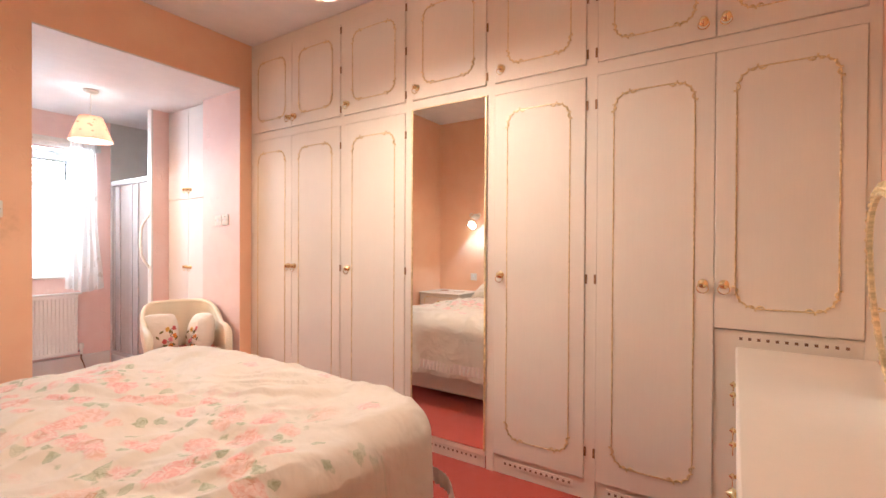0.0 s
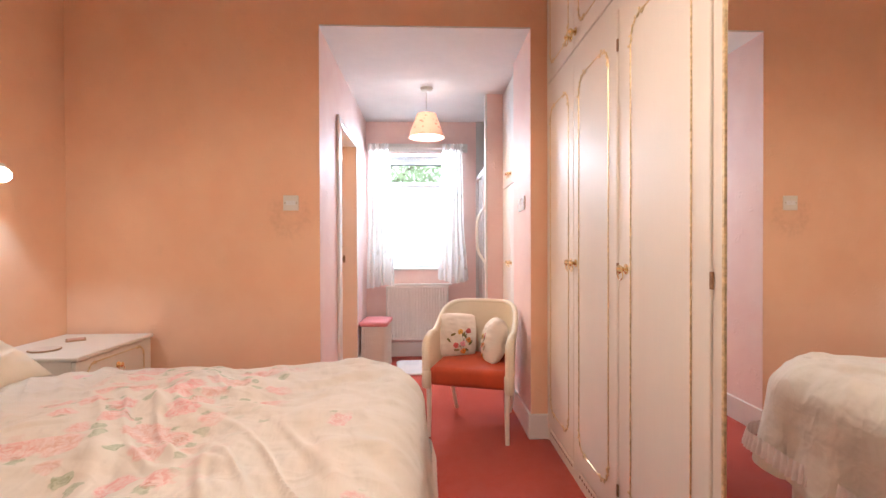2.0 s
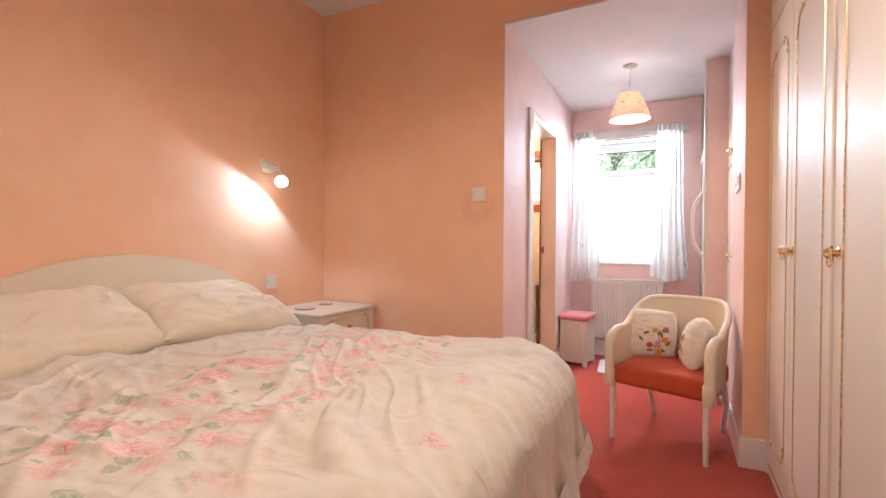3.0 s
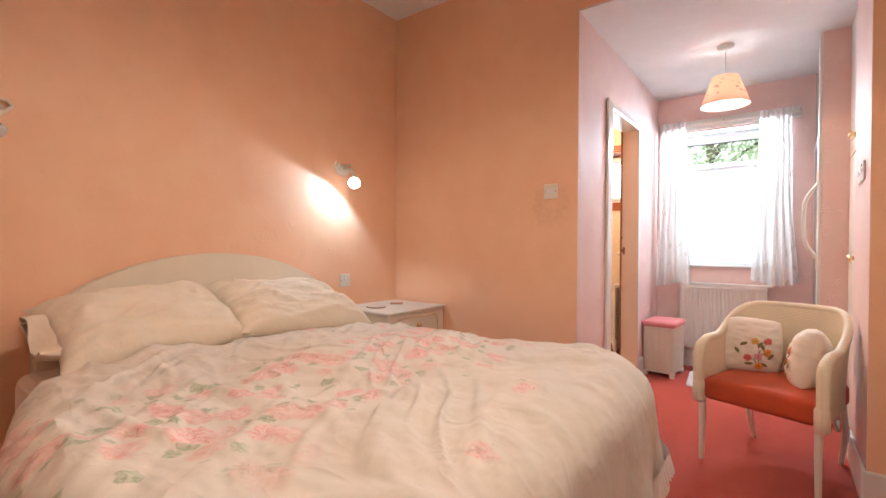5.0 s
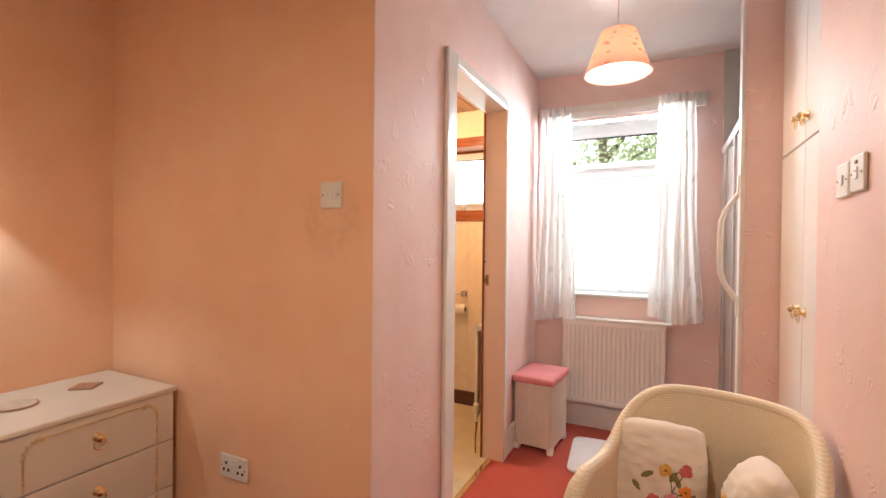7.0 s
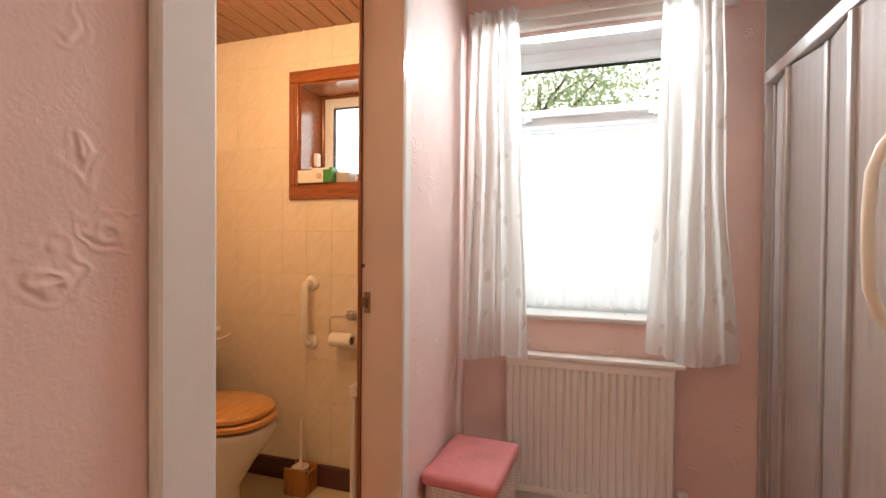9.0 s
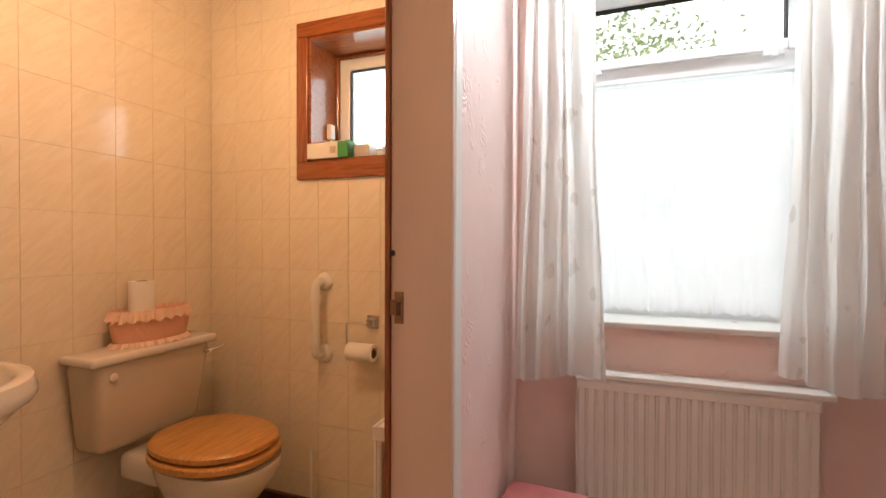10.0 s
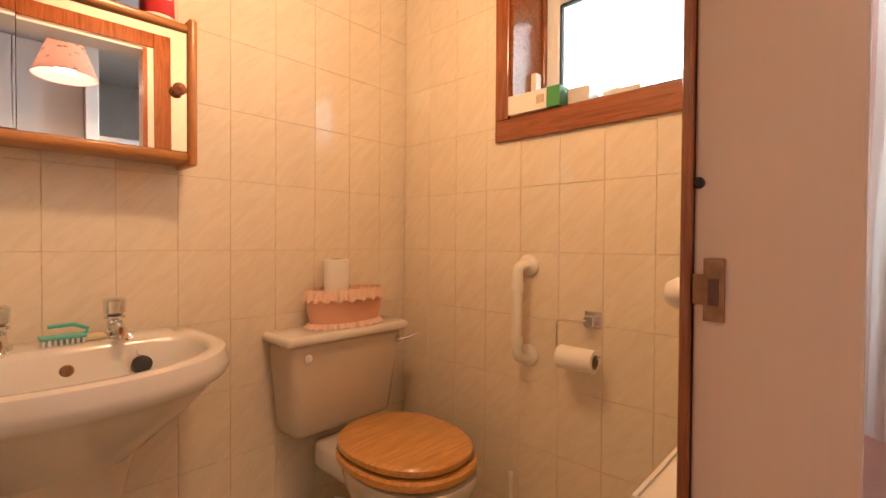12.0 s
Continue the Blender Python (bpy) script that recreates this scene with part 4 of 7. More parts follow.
def quilt_mesh(cx, cy, a, b, top):
    bm = bmesh.new()
    n, inner = 420, 130
    ring = rounded_rect(a - 0.13, b - 0.13, 0.16, n)
    loops = []
    for j in range(1, inner + 1):
        f = (j / inner) ** 0.8
        loops.append([(cx + p.x * f, cy + p.y * f, top + quilt_height(cx + p.x * f, cy + p.y * f)) for p, _ in ring])
    for j in range(1, 37):
        lp = []
        for i, (p, nrm) in enumerate(ring):
            head = max(0.0, min(1.0, (-nrm.x - 0.3) / 0.5))
            full = 0.50 * (1 - head) + 0.19 * head
            e = full * j / 36
            r = 0.13
            if e < r * math.pi / 2:
                out, drop = r * math.sin(e / r), r * (1 - math.cos(e / r))
            else:
                out, drop = r + 0.10 * (e - r * math.pi / 2), r + (e - r * math.pi / 2) * 0.98
            hang = max(0.0, e / full - 0.35)
            wave = (0.030 * math.sin(i * 0.251 + 2 * noise.noise((i * 0.046, 0, 5))) + 0.022 * noise.noise((i * 0.16, e * 3, 1))) * hang * (1 - head)
            q = p + nrm * (out + wave)
            x, y = cx + q.x, cy + q.y
            lp.append((x, y, top - drop + quilt_height(x, y) * max(0.0, 1 - 1.6 * e / full)))
        loops.append(lp)
    rows = [[bm.verts.new((x, drawn_in(x, y, cy), z)) for x, y, z in lp] for lp in loops]
    c = bm.verts.new((cx, cy, top + quilt_height(cx, cy)))
    for i in range(n):
        bm.faces.new((c, rows[0][i], rows[0][(i + 1) % n]))
    for p, q in zip(rows, rows[1:]):
        for i in range(n):
            k = (i + 1) % n
            bm.faces.new((p[i], q[i], q[k], p[k]))
    return bm


def frill_mesh(cx, cy, a, b, z):
    """A gathered frill that hangs from the quilt's hem on three sides."""
    bm = bmesh.new()
    n = 2200
    ring = [(p, q) for p, q in rounded_rect(a, b, 0.2, n) if not q.x < -0.5]
    start = max(range(len(ring)), key=lambda i: (ring[i][0] - ring[i - 1][0]).length)
    ring = ring[start:] + ring[:start]
    rows = []
    for j in range(7):
        v = j / 6
        row = []
        for i, (p, q) in enumerate(ring):
            w = 0.007 * math.sin(i * 0.62 + 1.8 * noise.noise((i * 0.03, 0, 0))) * (0.3 + v) + 0.012 * v
            row.append(bm.verts.new((cx + p.x + q.x * w, drawn_in(cx + p.x, cy + p.y + q.y * w, cy), z - 0.07 * v + 0.012 * noise.noise((i * 0.02, 1, 0)))))
        rows.append(row)
    for p, q in zip(rows, rows[1:]):
        for i in range(len(ring) - 1):
            bm.faces.new((p[i], p[i + 1], q[i + 1], q[i]))
    return bm


def cushion_mesh(w, h, t, seed=0.0, n=34, crease=0.012, pinch=0.08, full=2.6, corner=0.0):
    """A stuffed pillow in its own xz plane, thick along y, with drawn-in edges."""
    bm = bmesh.new()

    def at(u, v, side):
        px, pz = u * (1 - pinch * (1 - v * v) * abs(u) ** 3), v * (1 - pinch * (1 - u * u) * abs(v) ** 3)
        k = max(0.0, (1 - abs(u) ** full) * (1 - abs(v) ** full)) ** 0.5
        fold = 0.55 * crease * noise.noise((u * 2.2 + seed, v * 2.2, side + seed))
        wu = u + 0.15 * noise.noise((u * 3, v * 3, seed))
        fold += 0.5 * crease * (0.35 + abs(u) ** 2) * max(0.0, ridged((wu * 0.7 + 0.35 * v, v * 1.5 - 0.3 * wu), 2.6, seed) - 0.45) * 2
        fold += 0.18 * crease * noise.noise((u * 4 + seed, v * 11, side))
        px, pz = px * math.sqrt(1 - corner * v * v * u * u), pz * math.sqrt(1 - corner * u * u * v * v)
        return Vector((px * w / 2, side * (t / 2 * k + fold * k), pz * h / 2 + 0.25 * crease * noise.noise((u * 2, seed, 0))))

    grid = {}
    for side in (-1, 1):
        for i in range(n + 1):
            for j in range(n + 1):
                edge = i in (0, n) or j in (0, n)
                key = (i, j, 0 if edge else side)
                if key not in grid:
                    grid[key] = bm.verts.new(at(2 * i / n - 1, 2 * j / n - 1, side))

    def g(i, j, side):
        return grid[(i, j, 0 if i in (0, n) or j in (0, n) else side)]

    for side in (-1, 1):
        for i in range(n):
            for j in range(n):
                bm.faces.new((g(i, j, side), g(i + 1, j, side), g(i + 1, j + 1, side), g(i, j + 1, side)))
    return bm, at


BED_Y = 1.42
bed = thing("bed", (0.7, BED_Y, 0), "cream double divan bed with an arched headboard", "bed")
part("divan_base", box(-0.33, 0.74, 0.05, 1.53, 2.10, 0.36, bevel=0.03, seg=3), M["divan"], bed)
part("mattress", box(-0.33, 0.73, 0.362, 1.54, 2.11, 0.575, bevel=0.05, seg=4), M["sheet"], bed, "mattress under a white sheet")
for lx in (-0.2, 1.42):
    for ly in (0.82, 2.02):
        part("castor", lathe(bmesh.new(), [(0.02, 0), (0.025, 0.01), (0.02, 0.05)], pose(lx, ly, 0), 12), M["rubber"], bed)
bm = bmesh.new()
prof = [(0.79, 0.30)] + [(BED_Y + 0.09 - 0.72 * math.cos(math.pi * i / 28), 0.745 + 0.275 * math.sin(math.pi * i / 28) ** 1.5) for i in range(29)] + [(2.23, 0.30)]
fr = [bm.verts.new((-0.345, y, z)) for y, z in prof]
bk = [bm.verts.new((-0.395, y, z)) for y, z in prof]
bm.faces.new(fr), bm.faces.new(bk[::-1])
for i in range(len(prof)):
    k = (i + 1) % len(prof)
    bm.faces.new((fr[i], fr[k], bk[k], bk[i]))
bmesh.ops.bevel(bm, geom=[e for e in bm.edges if abs(e.verts[0].co.x - e.verts[1].co.x) < 1e-5], offset=0.014, segments=3, affect="EDGES")
part("headboard", bm, M["headboard"], bed, "cream padded arched headboard", True)
q = part("quilt", quilt_mesh(0.825, 1.40, 0.815, 0.87, 0.645), M["quilt"], None, "", True)
tagged(q, "white cotton quilt printed with pink roses, rumpled on the bed", "quilt")
part("frill", frill_mesh(0.825, 1.40, 0.84, 0.895, 0.335), M["frill"], q, "pale gathered frill", True)


def case_flap(w, h, seed):
    """The loose open end of a pillow case, crumpled past the filling."""
    bm = bmesh.new()
    rows, n = [], 56
    for j in range(9):
        v = j / 8
        row = []
        for i in range(n):
            a = 2 * math.pi * i / n
            c, q = math.cos(a), math.sin(a)
            jag = 1 + 0.5 * noise.noise((c * 2.2 + seed, q * 1.2, 0))
            x = -w / 2 + 0.10 - (0.10 + 0.030 * v * jag) * (0.25 + 0.75 * v)
            thick = 0.055 * (1 - v) + 0.016 * v + 0.022 * v * noise.noise((q * 3.5, v * 2, seed))
            z = h * (0.33 - 0.05 * v) * math.copysign(abs(q) ** 0.7, q) + 0.02 * v * noise.noise((c * 2, q * 3, seed + 2))
            row.append(bm.verts.new((x, thick * c + 0.03 * v * math.sin(q * 4 + seed), z)))
        rows.append(row)
    for p, r in zip(rows, rows[1:]):
        for i in range(n):
            k = (i + 1) % n
            bm.faces.new((p[i], p[k], r[k], r[i]))
    return bm


for k, (px, py, pw, ph, roll, tilt) in enumerate(((-0.125, 1.11, 0.68, 0.50, -3, -14), (-0.115, 1.775, 0.77, 0.50, 4, -20))):
    bm, _ = cushion_mesh(pw, ph, 0.22, 3.0 * k + 1, 64, 0.060, 0.09)
    pl = part("pillow", bm, M["pillow"], None, "", True)
    pl.matrix_world = pose(px, py, 0.735, 0, 0, 90) @ pose(0, 0, 0, 90 + 25 + tilt * 0.3, roll, 0)
    tagged(pl, "plump cream cotton pillow, creased, lying against the headboard", "pillow", "pillows on the bed")
    if k == 0:
        local("case_flap", case_flap(pw, ph, 4.0), M["pillow"], pl, "crumpled open end of the pillow case", True)

# ---- bedside tables ----


def bead_panel(parent, x, y0, y1, z0, z1):
    bm = bmesh.new()
    pts = [(x, y0 + 0.03, z1), (x, y1 - 0.03, z1), (x, y1, z1 - 0.03), (x, y1, z0)]
    tube(bm, [(x, y0, z0), (x, y0, z1 - 0.03), (x, y0 + 0.03, z1)] + pts[1:], 0.003, 6)
    part("beading", bm, M["gold"], parent, "gilt beading", True)
    for sy, cy in ((1, y0), (-1, y1)):
        part("scroll", scroll(cy, z1, sy, -1, 0.045, x), M["gold"], parent, "gilt leaf scroll", True)


def bedside(y0, y1, label):
    x0, x1, top = -0.392, 0.082, 0.652
    b = thing("bedside_table", ((x0 + x1) / 2, (y0 + y1) / 2, 0), label, "bedside table", "bedside tables")
    part("body", boxes((x0, y0, 0.0, x1 - 0.02, y0 + 0.016, top - 0.02), (x0, y1 - 0.016, 0.0, x1 - 0.02, y1, top - 0.02), (x0, y0 + 0.016, 0.05, x0 + 0.01, y1 - 0.016, top - 0.02), (x0, y0 + 0.016, 0.0, x1 - 0.03, y1 - 0.016, 0.06)), M["cream"], b)
    part("top", box(x0 - 0.002, y0 - 0.006, top - 0.02, x1 + 0.012, y1 + 0.006, top, bevel=0.006), M["cream"], b)
    zs = [0.062, 0.25, 0.438, 0.632]
    for k in range(3):
        d = part("drawer", box(x1 - 0.022, y0 + 0.003, zs[k] + 0.002, x1, y1 - 0.003, zs[k + 1] - 0.002, bevel=0.004), M["cream"], b)
        h = part("handle", lathe(bmesh.new(), [(0.016, 0), (0.016, 0.003), (0.007, 0.008), (0.012, 0.016), (0.014, 0.022), (0.002, 0.03)], pose(x1, (y0 + y1) / 2, (zs[k] + zs[k + 1]) / 2 + 0.012, 0, 90, 0), 14), M["brass"], d, "brass knob with a drop ring", True)
        bm = bmesh.new()
        zc = (zs[k] + zs[k + 1]) / 2 - 0.008
        tube(bm, [(x1 + 0.018, (y0 + y1) / 2 + 0.02 * math.sin(a), zc + 0.02 * math.cos(a)) for a in [2 * math.pi * i / 16 for i in range(16)]], 0.0022, 6, True)
        part("ring", bm, M["brass"], h, "", True)
        if k == 2:
            bead_panel(d, x1 + 0.002, y0 + 0.07, y1 - 0.07, zs[k] + 0.01, zs[k + 1] - 0.03)
        else:
            part("beading", boxes((x1, y0 + 0.068, zs[k] + 0.006, x1 + 0.004, y0 + 0.074, zs[k + 1] - 0.006), (x1, y1 - 0.074, zs[k] + 0.006, x1 + 0.004, y1 - 0.068, zs[k + 1] - 0.006)), M["gold"], d)
    return b


bedside(2.325, 2.876, "cream bedside chest of drawers with gilt beading in the corner")
c = thing("coaster", (-0.17, 2.47, 0.6520), "round pale place mat on the bedside table", "coaster", "mats on the bedside table")
part("rim", lathe(bmesh.new(), [(0.06, 0.6530), (0.064, 0.6550), (0.064, 0.6590), (0.06, 0.6600)], pose(-0.17, 2.47, 0), 32), M["cork"], c)
part("face", lathe(bmesh.new(), [(0.058, 0.6605), (0.057, 0.6615)], pose(-0.17, 2.47, 0), 32), M["coaster"], c)
c = thing("coaster", (-0.20, 2.70, 0.6520), "square red printed coaster on the bedside table", "coaster", "mats on the bedside table", turn=38)
local("rim", box(-0.042, -0.042, 0.001, 0.042, 0.042, 0.007, bevel=0.002), M["cork"], c)
local("face", box(-0.034, -0.034, 0.0072, 0.034, 0.034, 0.0082), M["coaster_red"], c)

# ---- wall lamps, switches, sockets ----


def wall_lamp(y, aim, bulb, label):
    w = thing("wall_lamp", (HEAD_X, y, 1.57), label, "wall lamp", "lamps above the bed head")
    local("backplate", lathe(bmesh.new(), [(0.055, 0), (0.055, 0.006), (0.045, 0.014), (0.02, 0.02)], pose(0, 0, 0, 0, 90, 0), 28, 0.7, 1.0), M["plastic"], w, "cream wall plate", True)
    bm = bmesh.new()
    for s in (-1, 1):
        tube(bm, [(0.012, s * 0.02, -0.01), (0.02, s * 0.055, -0.004), (0.022, s * 0.075, 0.02), (0.020, s * 0.062, 0.042), (0.018, s * 0.040, 0.040), (0.016, s * 0.032, 0.024)], [0.007, 0.008, 0.0075, 0.007, 0.006, 0.004], 8)
    local("ornament", bm, M["cream"], w, "cream scroll ornament", True)
    hood = Matrix.Translation((0.125, 0.0, -0.085)) @ Vector(aim).to_track_quat("-Z", "Y").to_matrix().to_4x4()
    joint = hood @ Vector((0, 0, 0.04))
    local("arm", tube(bmesh.new(), [(0.015, 0, 0), (0.06, 0, 0.0), (0.09, joint.y * 0.4, -0.012), joint], 0.008, 10), M["plastic"], w, "", True)
    local("hood", lathe(bmesh.new(), [(0.012, 0.045), (0.022, 0.04), (0.026, 0.012), (0.036, -0.006), (0.034, -0.006), (0.024, 0.012), (0.012, 0.036)], hood, 24), M["plastic"], w, "cream lamp hood", True)
    local("bulb", lathe(bmesh.new(), [(0.012, 0.02), (0.025, 0.0), (0.040, -0.022), (0.037, -0.031), (0.018, -0.036), (0.002, -0.037)], hood, 20), M[bulb], w, "reflector bulb", True)
    return w


wall_lamp(2.37, (0.42, -0.42, -0.60), "bulb", "cream reading lamp with a lit reflector bulb on the wall")
wall_lamp(0.665, (0.35, 0.3, -0.75), "bulb_off", "cream reading lamp on the wall, switched off")


def plate(name, m, w, h, label, cat, kind, parts):
    """A white wall plate in its own xz plane, facing -y."""
    p = thing(name, (0, 0, 0), label, cat, kind)
    p.matrix_world = m
    local("plate", box(-w / 2, -0.008, -h / 2, w / 2, 0, h / 2, bevel=0.004), M["plastic"], p)
    for nm, x0, z0, x1, z1, mat in parts:
        local(nm, box(x0, -0.011, z0, x1, -0.0075, z1, bevel=0.001), M[mat], p)
    for sx in (-1, 1):
        local("screw", lathe(bmesh.new(), [(0.003, 0), (0.003, 0.001), (0.001, 0.0015)], pose(sx * (w / 2 - 0.012), -0.008, 0, 90, 0, 0), 8), M["bronze"], p)
    return p


plate("light_switch", pose(0.866, 2.899, 1.393), 0.088, 0.088, "white three-gang light switch on a pink wall with a dark smudge", "light switch", "light switches",
      [("rocker", -0.026, -0.013, -0.010, 0.013, "upvc"), ("rocker", -0.008, -0.013, 0.008, 0.013, "upvc"), ("rocker", 0.010, -0.013, 0.026, 0.013, "upvc")])
plate("light_switch", pose(2.259, 3.185, 1.405, 0, 0, -90), 0.086, 0.086, "white single light switch on embossed wallpaper", "light switch", "light switches", [("rocker", -0.008, -0.013, 0.008, 0.013, "upvc")])
plate("light_switch", pose(2.259, 3.088, 1.41, 0, 0, -90), 0.086, 0.086, "white double-pole switch with a red rocker", "light switch", "light switches", [("rocker", -0.010, -0.014, 0.010, 0.014, "upvc"), ("marker", -0.008, 0.002, 0.008, 0.008, "red"), ("neon", -0.006, 0.022, 0.006, 0.03, "bronze")])
plate("power_socket", pose(0.41, 2.899, 0.385), 0.146, 0.088, "white double power socket low on a pink wall", "power socket", "power sockets",
      [("rocker", -0.022, 0.008, -0.004, 0.03, "upvc"), ("rocker", 0.004, 0.008, 0.022, 0.03, "upvc")] + [("pin_slot", sx + dx - 0.004, dz - 0.005, sx + dx + 0.004, dz + 0.005, "dark") for sx in (-0.038, 0.038) for dx, dz in ((0, 0.012), (-0.012, -0.014), (0.012, -0.014))])
plate("power_socket", pose(-0.399, 2.395, 0.825, 0, 0, 90), 0.086, 0.086, "white fused outlet plate above the bedside table", "power socket", "power sockets", [("rocker", -0.010, 0.0, 0.010, 0.026, "upvc")])

# ---- pendant lamps ----


def pendant(x, y, top, zb, zt, rb, rt, label):
    p = thing("pendant_lamp", (x, y, top), label, "pendant lamp", "ceiling pendants")
    part("ceiling_rose", lathe(bmesh.new(), [(0.05, top - 0.001), (0.05, top - 0.012), (0.036, top - 0.026), (0.014, top - 0.03)], pose(x, y, 0), 24), M["plastic"], p, "white ceiling rose", True)
    part("cord", tube(bmesh.new(), [(x, y, top - 0.025), (x, y, zt + 0.01)], 0.0035, 8), M["plastic"], p)
    # the holder's wide flange is added to hold back light thrown at the ceiling
    part("holder", lathe(bmesh.new(), [(0.014, zt + 0.012), (0.022, zt), (0.055, zt - 0.010), (0.055, zt - 0.014), (0.022, zt - 0.02), (0.018, zt - 0.045), (0.014, zt - 0.05)], pose(x, y, 0), 16), M["plastic"], p, "", True)
    part("shade", lathe_open([(rb, zb), (rt, zt)], x, y, 64), M["shade"], p, "peach pleated shade with leafy sprigs", True)
    part("lining", lathe_open([(rb - 0.004, zb + 0.002), (rt - 0.004, zt - 0.002)], x, y, 64), M["shade_in"], p, "white shade lining", True)
    part("spider", tube(tube(bmesh.new(), [(x - rt + 0.003, y, zt - 0.01), (x + rt - 0.003, y, zt - 0.01)], 0.0016, 6), [(x, y - rt + 0.003, zt - 0.01), (x, y + rt - 0.003, zt - 0.01)], 0.0016, 6), M["chrome"], p)
    part("bulb", lathe(bmesh.new(), [(0.013, zt - 0.05), (0.02, zt - 0.065), (0.03, zt - 0.09), (0.026, zt - 0.115), (0.008, zt - 0.125)], pose(x, y, 0), 20), M["bulb"], p, "lit bulb", True)
    return p


def lathe_open(profile, x, y, seg):
    bm = bmesh.new()
    rings = []
    for k in range(9):
        f = k / 8
        r = profile[0][0] + (profile[1][0] - profile[0][0]) * f
        z = profile[0][1] + (profile[1][1] - profile[0][1]) * f
        rings.append([bm.verts.new((x + r * math.cos(2 * math.pi * i / seg), y + r * math.sin(2 * math.pi * i / seg), z)) for i in range(seg)])
    for a, b in zip(rings, rings[1:]):
        for i in range(seg):
            bm.faces.new((a[i], a[(i + 1) % seg], b[(i + 1) % seg], b[i]))
    return bm


pendant(1.65, 3.92, LOW, 2.015, 2.205, 0.145, 0.077, "peach conical shade lamp hanging from the alcove ceiling, lit")
pendant(1.435, 1.094, CEIL, 2.281, 2.476, 0.155, 0.083, "peach conical shade lamp hanging from the bedroom ceiling, lit")

# ---- woven chair ----
chair = thing("armchair", (1.985, 3.125, 0), "cream woven tub chair with a rust red seat", "chair", turn=-17.4)
CHAIR = pose(1.960, 3.142, 0, 0, 0, -17.4)
chair.matrix_world = CHAIR @ Matrix.Diagonal((0.94, 1.0, 0.98, 1.0))


def u_path(n=72):
    out = []
    for i in range(n + 1):
        s = i / n
        if s < 0.2:
            out.append((-0.268, -0.26 + 0.24 * s / 0.2, 0.0))
        elif s > 0.8:
            out.append((0.268, -0.02 - 0.24 * (s - 0.8) / 0.2, 0.0))
        else:
            a = math.pi * (1 - (s - 0.2) / 0.6)
            ca, sa = math.cos(a), math.sin(a)
            out.append((0.268 * math.copysign(abs(ca) ** 0.82, ca), -0.02 + 0.285 * abs(sa) ** 0.82, abs(sa)))
    return out


def chair_top(x, y, k):
    rise = max(0.0, min(1.0, (y + 0.10) / 0.34))
    return 0.612 + 0.158 * rise * rise * (3 - 2 * rise) - 0.03 * max(0.0, (-y - 0.2) / 0.06)


bm = bmesh.new()
path = u_path()
outer, inner_w = [], []
for x, y, k in path:
    zt = chair_top(x, y, k)
    d = Vector((x, y + 0.02 if y > -0.02 else 0, 0))
    d = d.normalized() if d.length else Vector((1, 0, 0))
    co, ci = [], []
    for j in range(11):
        f = j / 10
        z = 0.33 + (zt - 0.33) * f
        lean = 0.035 * f * f * (0.4 + 0.6 * max(0, y / 0.27))
        co.append(bm.verts.new((x * 0.94 + d.x * (lean + 0.012), y * 0.97 + d.y * (lean + 0.012), z)))
        ci.append(bm.verts.new((x * 0.94 + d.x * (lean - 0.014), y * 0.97 + d.y * (lean - 0.014), z)))
    outer.append(co), inner_w.append(ci)
for a, b in zip(outer, outer[1:]):
    for j in range(10):
        bm.faces.new((a[j], b[j], b[j + 1], a[j + 1]))
for a, b in zip(inner_w, inner_w[1:]):
    for j in range(10):
        bm.faces.new((a[j], a[j + 1], b[j + 1], b[j]))
for i in range(len(path) - 1):
    bm.faces.new((outer[i][10], outer[i + 1][10], inner_w[i + 1][10], inner_w[i][10]))
    bm.faces.new((outer[i][0], inner_w[i][0], inner_w[i + 1][0], outer[i + 1][0]))
for i in (0, len(path) - 1):
    for j in range(10):
        bm.faces.new((outer[i][j], outer[i][j + 1], inner_w[i][j + 1], inner_w[i][j]))
rim = [((o[10].co + i2[10].co) / 2).copy() for o, i2 in zip(outer, inner_w)]
left, right = rim[0].copy(), rim[-1].copy()
local("tub", bm, M["loom"], chair, "cream painted woven tub", True)
pts = [(left.x, left.y - 0.012, 0.33), (left.x, left.y - 0.016, 0.45), (left.x, left.y - 0.016, 0.53), (left.x, left.y - 0.010, 0.560), (left.x, left.y + 0.008, 0.585)] + [tuple(p) for p in rim[4:-4]] + [(right.x, right.y + 0.008, 0.585), (right.x, right.y - 0.010, 0.560), (right.x, right.y - 0.016, 0.53), (right.x, right.y - 0.016, 0.45), (right.x, right.y - 0.012, 0.33)]
rad = [0.026, 0.027, 0.028, 0.028, 0.026] + [0.022 - 0.005 * math.sin(math.pi * i / (len(rim) - 9)) for i in range(len(rim) - 8)] + [0.026, 0.028, 0.028, 0.027, 0.026]
local("rolled_edge", tube(bmesh.new(), pts, rad, 12), M["loom"], chair, "rolled woven arm and back edge", True)
bm = cube(bmesh.new(), -0.245, -0.275, 0.315, 0.245, 0.21, 0.425, bevel=0.028, seg=4)
bmesh.ops.subdivide_edges(bm, edges=[e for e in bm.edges if e.calc_length() > 0.2], cuts=10, use_grid_fill=True)
for v in bm.verts:
    if v.co.z > 0.40:
        v.co.z += 0.018 * max(0.0, 1 - (v.co.x / 0.25) ** 2) * max(0.0, 1 - ((v.co.y + 0.03) / 0.25) ** 2) + 0.002 * noise.noise(v.co * 20)
local("seat", bm, M["velvet"], chair, "rust red velvet sprung seat", True)
